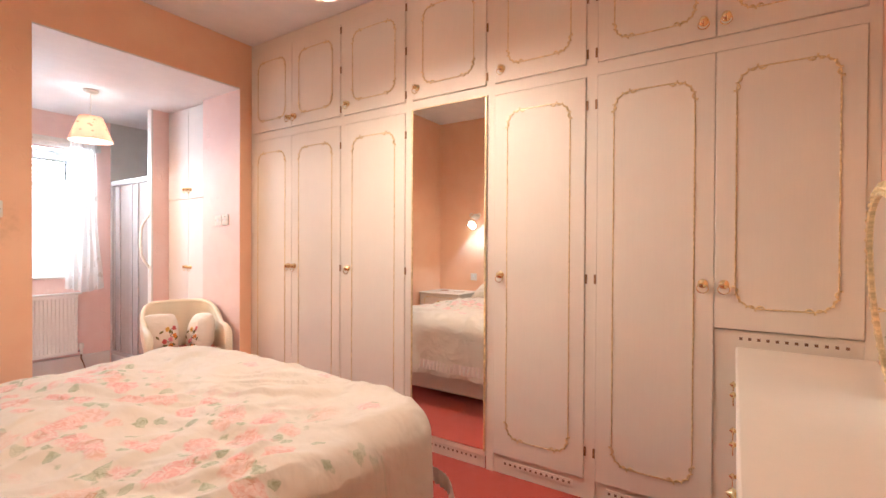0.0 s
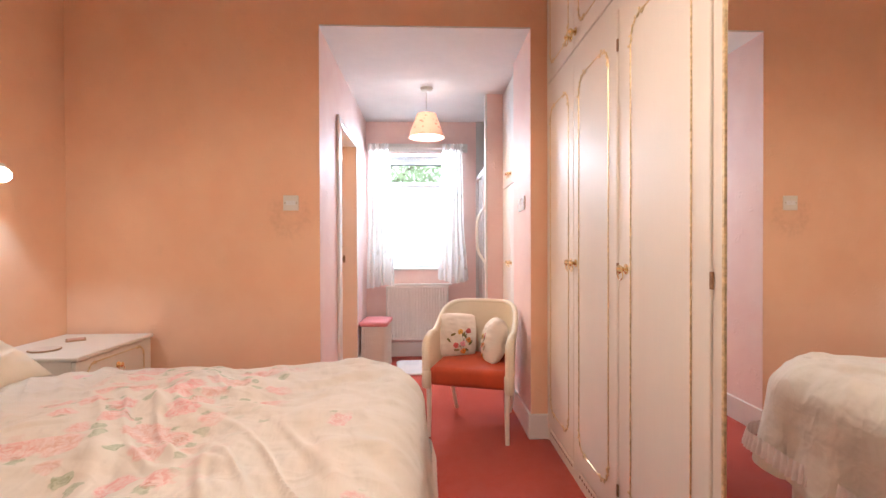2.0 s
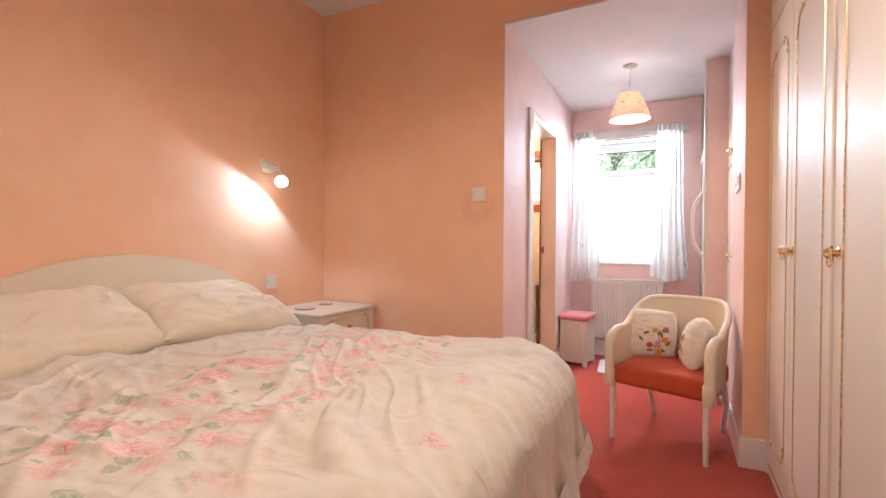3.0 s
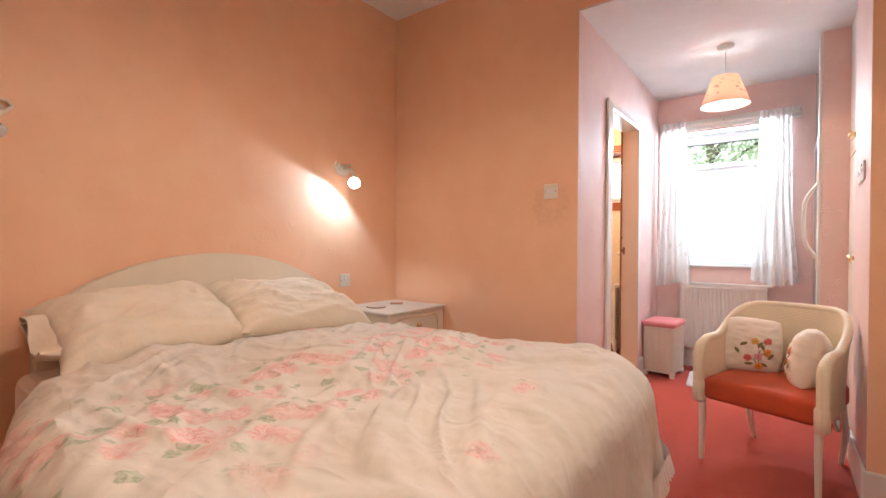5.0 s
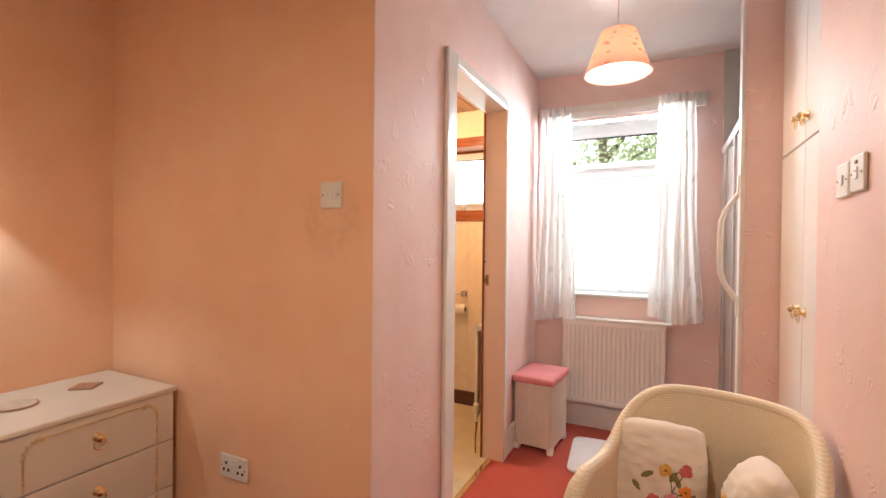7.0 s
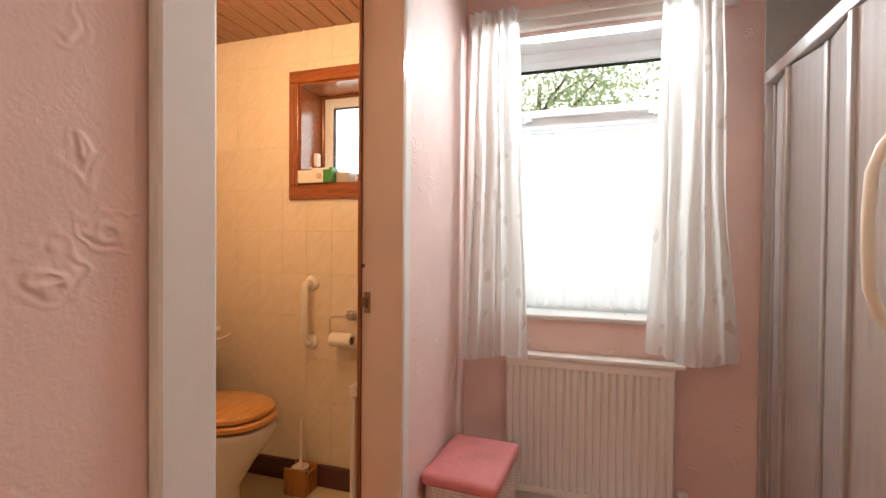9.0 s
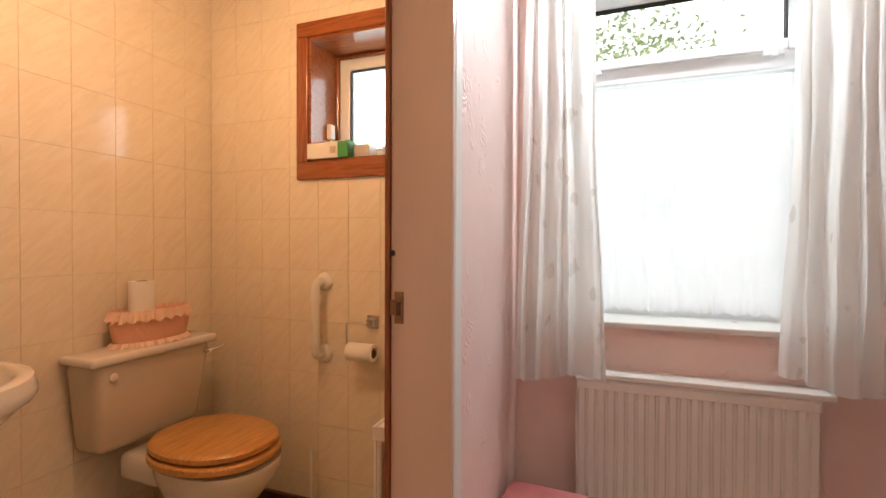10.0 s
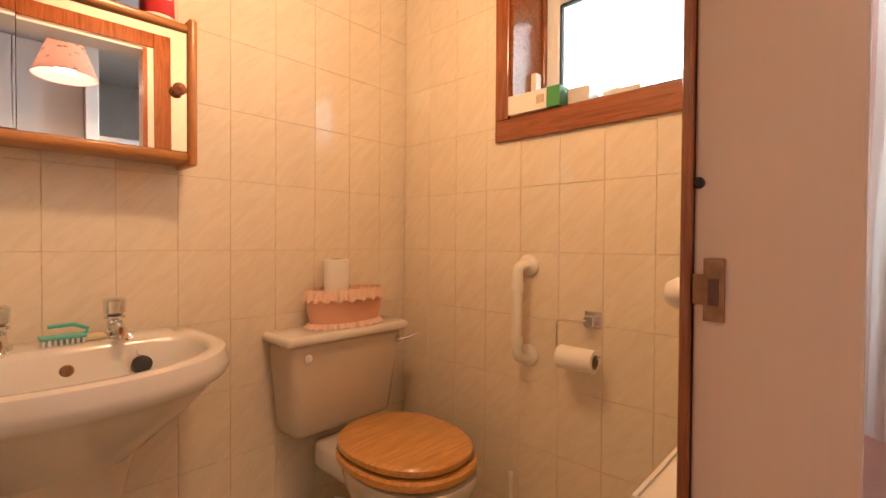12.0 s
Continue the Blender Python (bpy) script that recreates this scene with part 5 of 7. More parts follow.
for sx, sy, bx, by in ((-1, -1, -0.245, -0.262), (1, -1, 0.245, -0.262), (-1, 1, -0.20, 0.25), (1, 1, 0.20, 0.25)):
    x0, y0 = sx * 0.25, (-0.262 if sy < 0 else 0.20)
    local("leg", tube(bmesh.new(), [(bx if sy > 0 else x0, by, 0.0), ((bx + x0) / 2, (by + y0) / 2, 0.17), (x0 * (1 if sy < 0 else 0.85), y0, 0.34)], [0.0125, 0.0155, 0.017], 12), M["cream"], chair, "cream painted bentwood leg", True)
bm = tube(bmesh.new(), [(0.235, -0.05, 0.33), (0.225, 0.06, 0.24), (0.205, 0.17, 0.19), (0.195, 0.22, 0.22)], 0.008, 8)
local("brace", bm, M["cream"], chair, "", True)
local("brace", tube(bmesh.new(), [(-0.235, -0.05, 0.33), (-0.225, 0.06, 0.24), (-0.205, 0.17, 0.19), (-0.195, 0.22, 0.22)], 0.008, 8), M["cream"], chair, "", True)
for sx in (-1, 1):
    local("binding", lathe(bmesh.new(), [(0.022, 0.30), (0.030, 0.31), (0.031, 0.395), (0.027, 0.405)], pose(sx * 0.262, -0.268, 0), 16), M["loom"], chair, "wound cane binding", True)


def embroider(cush, at, w, h, seed):
    """Flowers, leaves and stems laid on a cushion's face."""
    rnd = random.Random(seed)

    def spot(u, v, lift=0.002):
        p = at(u, v, -1)
        return Vector((p.x, p.y - lift, p.z))

    cols = ["thread_red", "thread_orange", "thread_pink", "thread_yellow", "thread_red", "thread_orange"]
    spots = [(-0.15, -0.47), (0.46, -0.22), (0.18, -0.40), (0.05, 0.10), (0.46, 0.16), (0.22, -0.70)]
    for (u, v), col in zip(spots, cols):
        bm = bmesh.new()
        for k in range(5):
            a = 2 * math.pi * k / 5 + rnd.random()
            c = spot(u + 0.062 * math.cos(a), v + 0.058 * math.sin(a), 0.003)
            lathe(bm, [(0.0105, -0.001), (0.009, 0.0012), (0.003, 0.0022)], Matrix.Translation(c) @ pose(0, 0, 0, 90, 0, 0), 9)
        local("flower", bm, M[col], cush, "embroidered flower")
        local("flower_heart", lathe(bmesh.new(), [(0.004, -0.001), (0.003, 0.003)], Matrix.Translation(spot(u, v, 0.004)) @ pose(0, 0, 0, 90, 0, 0), 8), M["thread_dark"], cush)
    for u, v, a in ((-0.30, -0.02, 0.5), (0.22, 0.0, 1.1), (0.30, -0.05, 2.0), (-0.48, -0.28, 2.4), (0.58, -0.35, 0.9), (-0.1, -0.66, 0.1), (0.36, -0.62, 2.7)):
        bm = bmesh.new()
        c = spot(u, v, 0.002)
        lathe(bm, [(0.016, -0.001), (0.013, 0.0012), (0.004, 0.002)], Matrix.Translation(c) @ pose(0, 0, 0, 90, 0, 0) @ Matrix.Rotation(a, 4, "Z"), 10, 1.2, 0.5)
        local("leaf", bm, M["thread_green"], cush, "embroidered leaf")
    for (u0, v0), (u1, v1) in zip(spots, spots[1:] + spots[:1]):
        pts = []
        for i in range(12):
            f = i / 11
            b = 0.14 * math.sin(math.pi * f)
            pts.append(spot(u0 + (u1 - u0) * f + b * (v1 - v0), v0 + (v1 - v0) * f - b * (u1 - u0) - 0.05 * math.sin(2 * math.pi * f), 0.0015))
        local("stem", tube(bmesh.new(), pts, 0.0013, 5), M["thread_dark"], cush)


for k, (cx, cy, cz, yaw, tilt, roll) in enumerate(((-0.140, 0.070, 0.548, 24, -16, 4), (0.118, 0.005, 0.538, -74, -12, -6))):
    bm, at = cushion_mesh(0.270, 0.300, 0.15, 20.0 + 7 * k, 34, 0.024, 0.02, 2.2, 0.22)
    cu = part("cushion", bm, M["cushion"], None, "", True)
    cu.matrix_world = CHAIR @ pose(cx, cy, cz, 0, 0, yaw) @ pose(0, 0, 0, tilt, roll, 0)
    tagged(cu, "cream square cushion with embroidered flowers on a woven chair", "cushion", "cushions on the chair")
    embroider(cu, at, 0.270, 0.300, 5 + k)

# ---- woven linen stool ----
st = thing("linen_bin", (1.172, 4.52, 0), "white woven linen bin with a pink padded lid", "laundry bin", turn=-4)
st.matrix_world = st.matrix_world @ Matrix.Diagonal((0.98, 1.25, 0.955, 1.0))
bm = bmesh.new()
loops = []
for hx, hy, z in ((0.116, 0.122, 0.035), (0.118, 0.124, 0.22), (0.120, 0.126, 0.425)):
    loops.append([bm.verts.new((p.x, p.y, z)) for p, _ in rounded_rect(hx, hy, 0.02, 48)])
for a, b in zip(loops, loops[1:]):
    for i in range(48):
        bm.faces.new((a[i], a[(i + 1) % 48], b[(i + 1) % 48], b[i]))
bm.faces.new(loops[0][::-1]), bm.faces.new(loops[-1])
local("body", bm, M["bin"], st, "white woven body", True)
local("rib", boxes(*[(-0.115 + 0.0188 * i, -0.129, 0.04, -0.109 + 0.0188 * i, -0.120, 0.425) for i in range(13)], bevel=0.002), M["bin"], st)
local("rib", boxes(*[(0.114, -0.118 + 0.0188 * i, 0.04, 0.1225, -0.112 + 0.0188 * i, 0.425) for i in range(13)], bevel=0.002), M["bin"], st)
for sx in (-1, 1):
    for sy in (-1, 1):
        local("foot", box(sx * 0.105 - 0.018, sy * 0.11 - 0.018, 0.0, sx * 0.105 + 0.018, sy * 0.11 + 0.018, 0.04, bevel=0.006), M["trim"], st)
bm = cube(bmesh.new(), -0.133, -0.140, 0.427, 0.133, 0.140, 0.472, bevel=0.016, seg=3)
bmesh.ops.subdivide_edges(bm, edges=[e for e in bm.edges if e.calc_length() > 0.12], cuts=8, use_grid_fill=True)
for v in bm.verts:
    if v.co.z > 0.462:
        v.co.z += 0.014 * max(0.0, 1 - (v.co.x / 0.135) ** 2) * max(0.0, 1 - (v.co.y / 0.14) ** 2)
local("lid", bm, M["pink_vinyl"], st, "pink padded lid", True)

bm = bmesh.new()
outline = [p for p, _ in rounded_rect(0.25, 0.235, 0.05, 96)]
levels = [[bm.verts.new((p.x * k, p.y * k, z)) for p in outline] for k, z in ((1.0, 0.001), (1.0, 0.010), (0.975, 0.017), (0.90, 0.019), (0.5, 0.018))]
for p, r in zip(levels, levels[1:]):
    for i in range(96):
        bm.faces.new((p[i], p[(i + 1) % 96], r[(i + 1) % 96], r[i]))
bm.faces.new(levels[0][::-1]), bm.faces.new(levels[-1])
mat = part("bath_mat", bm, M["mat"], None, "", True)
mat.matrix_world = pose(1.615, 4.475, 0, 0, 0, 5)
tagged(mat, "white tufted bath mat on the red carpet", "bath mat")


# ---- radiators ----


def radiator(name, x0, x1, z0, z1, yf, yb, label, m=Matrix.Identity(4), ribs=22):
    r = thing(name, (0, 0, 0), label, "radiator", "panel radiators")
    r.matrix_world = m
    bm = bmesh.new()
    n = ribs
    step = (x1 - x0) / n
    prof = [(x0, yf + 0.008)]
    for i in range(n):
        a = x0 + i * step
        prof += [(a + step * 0.15, yf + 0.008), (a + step * 0.28, yf), (a + step * 0.85, yf), (a + step * 0.98, yf + 0.008)]
    prof += [(x1, yf + 0.008)]
    lo, hi = [bm.verts.new((x, y, z0 + 0.03)) for x, y in prof], [bm.verts.new((x, y, z1 - 0.03)) for x, y in prof]
    for i in range(len(prof) - 1):
        bm.faces.new((lo[i], lo[i + 1], hi[i + 1], hi[i]))
    local("panel", bm, M["radiator"], r)
    local("casing", boxes((x0, yf - 0.001, z0, x1, yf + 0.022, z0 + 0.032), (x0, yf - 0.001, z1 - 0.032, x1, yf + 0.022, z1 - 0.004), (x0 - 0.002, yf + 0.009, z0 + 0.032, x0 + 0.012, yf + 0.022, z1 - 0.032), (x1 - 0.012, yf + 0.009, z0 + 0.032, x1 + 0.002, yf + 0.022, z1 - 0.032), bevel=0.004), M["radiator"], r)
    local("top_grille", boxes((x0, yf, z1 - 0.004, x1, yf + 0.006, z1), (x0, yf + 0.014, z1 - 0.004, x1, yb - 0.006, z1), (x0 - 0.003, yf, z1 - 0.03, x0 - 0.0005, yb, z1), (x1 + 0.0005, yf, z1 - 0.03, x1 + 0.003, yb, z1)), M["radiator"], r)
    local("bracket", boxes((x0 + 0.12, yf + 0.022, z0 + 0.08, x0 + 0.15, yb + 0.02, z1 - 0.06), (x1 - 0.15, yf + 0.022, z0 + 0.08, x1 - 0.12, yb + 0.02, z1 - 0.06)), M["radiator"], r)
    vx, vy = x1 + 0.035, (yf + yb) / 2
    v = local("valve", lathe(bmesh.new(), [(0.010, z0 - 0.02), (0.013, z0 + 0.01), (0.012, z0 + 0.03), (0.020, z0 + 0.035), (0.021, z0 + 0.075), (0.017, z0 + 0.085), (0.003, z0 + 0.088)], pose(vx, vy, 0), 18), M["plastic"], r, "white radiator valve", True)
    local("tail", tube(bmesh.new(), [(x1, vy, z0 + 0.015), (vx, vy, z0 + 0.015)], 0.008, 8), M["chrome"], r)
    local("pipe", tube(bmesh.new(), [(vx, vy, z0 - 0.01), (vx, vy, z0 - 0.06), (vx + 0.015, vy, z0 * 0.45), (vx + 0.04, vy + 0.012, 0.01)], [0.0075, 0.006, 0.0045, 0.0045], 8), M["bronze"], r)
    return r


radiator("radiator", 1.235, 1.865, 0.185, 0.735, 4.835, 4.895, "white ribbed panel radiator under the window")
tagged(part("radiator_shelf", box(1.30, 4.832, 0.7365, 1.90, 4.918, 0.754, bevel=0.004), M["trim"]), "narrow white shelf above the radiator", "shelf")

# ---- fitted cupboard, stub wall and shower ----
cup = thing("fitted_cupboard", (2.6, 3.73, 0), "white flush fitted cupboard with brass ring handles", "cupboard")
part("body", boxes((2.312, 3.421, 0.06, 2.94, 3.44, LOW), (2.312, 4.03, 0.06, 2.94, 4.048, LOW), (2.312, 3.44, 1.60, 2.94, 4.03, 1.618), (2.92, 3.44, 0.06, 2.94, 4.03, LOW), (2.30, 3.421, 0, 2.32, 4.048, 0.06)), M["white"], cup)
for y0, y1, z0, z1, ky, kz in ((3.424, 3.70, 0.065, 1.605, 3.665, 1.01), (3.704, 4.046, 0.065, 1.605, 3.74, 1.015), (3.424, 3.70, 1.612, 2.405, 3.665, 1.69), (3.704, 4.046, 1.612, 2.405, 3.74, 1.695)):
    d = part("door", box(2.29, y0, z0, 2.309, y1, z1, bevel=0.002), M["white"], cup)
    ring_handle(d, 2.29, ky, kz, 0.9)
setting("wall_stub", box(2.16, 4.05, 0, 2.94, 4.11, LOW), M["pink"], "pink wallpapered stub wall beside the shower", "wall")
tagged(part("stub_trim", box(2.143, 4.046, 0, 2.159, 4.114, LOW, bevel=0.003), M["trim"]), "white painted edging on the stub wall", "trim", kind="structure")
bar = thing("grab_rail", (2.143, 4.08, 1.25), "white angled plastic grab handle fixed to the stub wall edge", "grab rail")
part("bar", tube(bmesh.new(), [(2.142, 4.08, 1.47), (2.132, 4.08, 1.455), (2.095, 4.08, 1.40), (2.078, 4.08, 1.35), (2.074, 4.08, 1.27), (2.074, 4.08, 1.20), (2.078, 4.08, 1.12), (2.095, 4.08, 1.07), (2.132, 4.08, 1.015), (2.142, 4.08, 1.0)], 0.0115, 12), M["plastic"], bar, "", True)
for z0, z1 in ((1.45, 1.55), (0.93, 1.02)):
    part("fixing_plate", box(2.137, 4.062, z0, 2.1428, 4.098, z1, bevel=0.003), M["plastic"], bar)
sh = thing("shower_enclosure", (2.4, 4.5, 0), "silver framed folding shower door with grey panels", "shower")
SX, STOP = 2.175, 1.83
part("tray", box(2.16, 4.112, 0.0, 2.94, 4.915, 0.12, bevel=0.012), M["tray"], sh, "white shower tray")
part("head_rail", box(SX - 0.022, 4.112, STOP - 0.045, SX + 0.022, 4.902, STOP, bevel=0.004), M["alu"], sh)
part("foot_rail", box(SX - 0.02, 4.112, 0.121, SX + 0.02, 4.902, 0.15, bevel=0.003), M["alu"], sh)
for y in (4.114, 4.882):
    part("wall_channel", box(SX - 0.02, y, 0.15, SX + 0.02, y + 0.03, STOP - 0.045, bevel=0.003), M["alu"], sh)
for i in range(4):
    y0, y1 = 4.146 + i * 0.184, 4.146 + (i + 1) * 0.184
    a, b = (SX - 0.014, SX + 0.014) if i % 2 else (SX + 0.014, SX - 0.014)
    bm = bmesh.new()
    cols = []
    for k in range(13):
        f = k / 12
        x, y = a + (b - a) * f + (0.0006 if k % 2 else 0.0), y0 + (y1 - y0) * f
        cols.append([bm.verts.new(c) for c in ((x - 0.003, y, 0.155), (x - 0.003, y, STOP - 0.05), (x + 0.003, y, STOP - 0.05), (x + 0.003, y, 0.155))])
    for p, q2 in zip(cols, cols[1:]):
        for k in range(4):
            bm.faces.new((p[k], p[(k + 1) % 4], q2[(k + 1) % 4], q2[k]))
    bm.faces.new(cols[0]), bm.faces.new(cols[-1][::-1])
    pn = part("panel", bm, M["shower_panel"], sh, "grey ribbed plastic panel")
    part("stile", box(b - 0.012, y1 - 0.010, 0.155, b + 0.012, y1 + 0.010, STOP - 0.05, bevel=0.003), M["alu"], pn)
setting("wall_shower_lining", boxes((2.16, 4.908, 0.12, 2.94, 4.918, LOW), (2.925, 4.112, 0.12, 2.94, 4.908, LOW), (2.19, 4.112, 0.12, 2.925, 4.122, LOW)), M["shower_tile"], "plain grey-beige shower wall lining", "wall")

# ---- dressing table ----
dt = thing("dressing_table", (1.7, -0.54, 0), "cream dressing table with gilt-edged drawers and brass handles", "dressing table")
part("top", box(1.02, -0.755, 0.785, 2.362, -0.332, 0.81, bevel=0.007), M["cream"], dt)
for x0, x1 in ((1.04, 1.45), (1.95, 2.355)):
    part("pedestal", boxes((x0, -0.755, 0.0, x0 + 0.018, -0.362, 0.784), (x1 - 0.018, -0.755, 0.0, x1, -0.362, 0.784), (x0 + 0.018, -0.755, 0, x1 - 0.018, -0.74, 0.784), (x0 + 0.018, -0.74, 0.0, x1 - 0.018, -0.372, 0.06)), M["cream"], dt)
    for k in range(4):
        z0 = 0.07 + 0.176 * k
        d = part("drawer", box(x0 + 0.02, -0.364, z0, x1 - 0.02, -0.346, z0 + 0.17, bevel=0.004), M["cream"], dt)
        part("beading", tube(bmesh.new(), [(x0 + 0.07, -0.345, z0 + 0.03), (x1 - 0.07, -0.345, z0 + 0.03), (x1 - 0.05, -0.345, z0 + 0.05), (x1 - 0.05, -0.345, z0 + 0.12), (x1 - 0.07, -0.345, z0 + 0.14), (x0 + 0.07, -0.345, z0 + 0.14), (x0 + 0.05, -0.345, z0 + 0.12), (x0 + 0.05, -0.345, z0 + 0.05)], 0.0035, 6, True), M["gold"], d, "gilt beading")
        for hx in (x0 + 0.13, x1 - 0.13):
            h = part("handle", lathe(bmesh.new(), [(0.016, 0), (0.016, 0.003), (0.007, 0.01), (0.014, 0.02), (0.002, 0.032)], pose(hx, -0.346, z0 + 0.09, -90, 0, 0), 14), M["brass"], d, "brass knob with a drop ring", True)
            part("ring", tube(bmesh.new(), [(hx + 0.02 * math.sin(a), -0.326, z0 + 0.072 + 0.02 * math.cos(a)) for a in [2 * math.pi * i / 14 for i in range(14)]], 0.0022, 6, True), M["brass"], h)
part("middle_drawer", box(1.452, -0.367, 0.64, 1.948, -0.348, 0.78, bevel=0.004), M["cream"], dt)
part("back_panel", box(1.452, -0.755, 0.06, 1.948, -0.745, 0.784), M["cream"], dt)
mr = thing("dressing_mirror", (1.66, -0.66, 0.81), "oval dressing mirror in a cream and gilt roped frame", "mirror")
MC = (1.665, -0.655, 1.06)
part("glass", lathe(bmesh.new(), [(0.24, -0.004), (0.24, 0.004)], pose(*MC, 84, 0, 0) @ pose(0, 0, 0), 64, 0.92, 1.22), M["mirror"], mr, "oval mirror glass")
rope = []
for i in range(220):
    a = 2 * math.pi * i / 220
    rr = 0.25 + 0.006 * math.sin(a * 55)
    rope.append((pose(*MC, 84, 0, 0) @ Vector((rr * 0.92 * math.cos(a), rr * 1.2 * math.sin(a), 0.004 * math.cos(a * 55)))))
part("frame_rope", tube(bmesh.new(), rope, 0.0085, 8, True), M["gold"], mr, "gilt roped frame", True)
part("gilt_bead", tube(bmesh.new(), [pose(*MC, 84, 0, 0) @ Vector((0.235 * 0.92 * math.cos(2 * math.pi * i / 96), 0.236 * 1.21 * math.sin(2 * math.pi * i / 96), -0.006)) for i in range(96)], 0.006, 6, True), M["gold"], mr, "", True)
part("back_board", lathe(bmesh.new(), [(0.245, 0.0), (0.245, 0.012)], pose(MC[0], MC[1] - 0.012, MC[2], 84, 0, 0) @ pose(0, 0, 0), 64, 0.92, 1.2), M["cream"], mr)
part("stand", boxes((1.52, -0.75, 0.811, 1.81, -0.69, 0.828), (1.62, -0.715, 0.828, 1.71, -0.70, 1.0), bevel=0.005), M["cream"], mr)

# ---- bathroom ----
# planked ceiling
bm = bmesh.new()
for i in range(14):
    x0 = BATH_X + i * 0.0905
    cube(bm, x0 + 0.002, 3.033, BATH_CEIL, min(x0 + 0.0885, 0.909), 4.913, BATH_CEIL + 0.012, bevel=0.004, seg=1)
cube(bm, BATH_X, 3.033, BATH_CEIL + 0.0125, 0.909, 4.913, BATH_CEIL + 0.02)
setting("ceiling_bathroom", bm, M["plank"], "varnished pine plank ceiling in the bathroom", "ceiling")
# brown architrave on the bathroom side of the doorway
for y0, y1, z0, z1 in ((3.385, 3.454, 0.004, 2.07), (4.191, 4.26, 0.004, 2.07), (3.454, 4.191, 2.001, 2.07)):
    part("inner_architrave", box(0.899, y0, z0, 0.9098, y1, z1, bevel=0.003), M["mahogany_z"], door, "brown timber architrave")
setting("wall_bath_east", boxes((0.9035, 3.033, 0.004, 0.9098, 3.384, BATH_CEIL), (0.9035, 4.261, 0.004, 0.9098, 4.905, BATH_CEIL), (0.9035, 3.384, 2.071, 0.9098, 4.261, BATH_CEIL)), M["tile"], "cream tiled bathroom wall round the doorway", "wall")

# window in the bathroom
bw = thing("window_2", (0.48, 5.1, BZ0), "white plastic bathroom window with frosted glass in a brown timber surround", "window", kind="structure")
T = 0.054
part("surround", boxes((BX0 - T, 4.893, BZ0 - 0.071, BX1 + T, 4.9195, BZ0), (BX0 - T, 4.893, BZ1, BX1 + T, 4.9195, BZ1 + 0.06), bevel=0.004), M["mahogany"], bw, "brown timber surround")
part("surround_upright", boxes((BX0 - T, 4.893, BZ0, BX0, 4.9195, BZ1), (BX1, 4.893, BZ0, BX1 + T, 4.9195, BZ1), bevel=0.004), M["mahogany_z"], bw)
part("reveal", boxes((BX0, 4.905, BZ0, BX0 + 0.01, 5.12, BZ1), (BX1 - 0.01, 4.905, BZ0, BX1, 5.12, BZ1), (BX0 + 0.01, 4.905, BZ1 - 0.01, BX1 - 0.01, 5.12, BZ1), (BX0 + 0.01, 4.905, BZ0, BX1 - 0.01, 5.12, BZ0 + 0.01)), M["mahogany"], bw, "dark varnished reveal")
part("bead", boxes((BX0 + 0.01, 5.085, BZ0 + 0.01, BX0 + 0.022, 5.105, BZ1 - 0.01), (BX0 + 0.022, 5.085, BZ1 - 0.022, BX1 - 0.01, 5.105, BZ1 - 0.01), bevel=0.004), M["mahogany_z"], bw)
part("window_frame", sash(BX0 + 0.012, BX1 - 0.012, BZ0 + 0.012, BZ1 - 0.012, 5.105, 0.035, 0.05), M["upvc"], bw)
part("sash", sash(BX0 + 0.042, BX1 - 0.042, BZ0 + 0.042, BZ1 - 0.042, 5.095, 0.032, 0.05), M["upvc"], bw)
part("seal", sash(BX0 + 0.073, BX1 - 0.073, BZ0 + 0.073, BZ1 - 0.073, 5.10, 0.006, 0.02), M["rubber"], bw)
gl = part("pane", box(BX0 + 0.07, 5.118, BZ0 + 0.07, BX1 - 0.07, 5.122, BZ1 - 0.07), M["frosted"], bw)
gl.visible_shadow = False
part("stay", boxes((0.42, 5.07, BZ0 + 0.065, 0.54, 5.082, BZ0 + 0.082), (0.44, 5.082, BZ0 + 0.055, 0.47, 5.096, BZ0 + 0.09), bevel=0.003), M["plastic"], bw, "white casement handle")

# tiles
PITCH_Z, TZ = 0.21, 1.047


def tile_mesh(w, h):
    bm = bmesh.new()
    cube(bm, -w / 2, -0.004, -h / 2, w / 2, 0.004, h / 2)
    bmesh.ops.bevel(bm, geom=[e for e in bm.edges if e.verts[0].co.y < 0 and e.verts[1].co.y < 0], offset=0.0008, segments=1, affect="EDGES")
    me = bpy.data.meshes.new("tile")
    bm.to_mesh(me)
    bm.free()
    me.materials.append(M["tile"])
    return me


made_tiles = {}


def tile(parent, u0, u1, z0, z1, place):
    key = (round(u1 - u0, 3), round(z1 - z0, 3))
    if key[0] < 0.012 or key[1] < 0.012:
        return
    if key not in made_tiles:
        made_tiles[key] = tile_mesh(u1 - u0 - 0.0016, z1 - z0 - 0.0016)
    ob = new("tile", made_tiles[key])
    ob.parent = parent
    ob.matrix_world = place((u0 + u1) / 2, (z0 + z1) / 2)


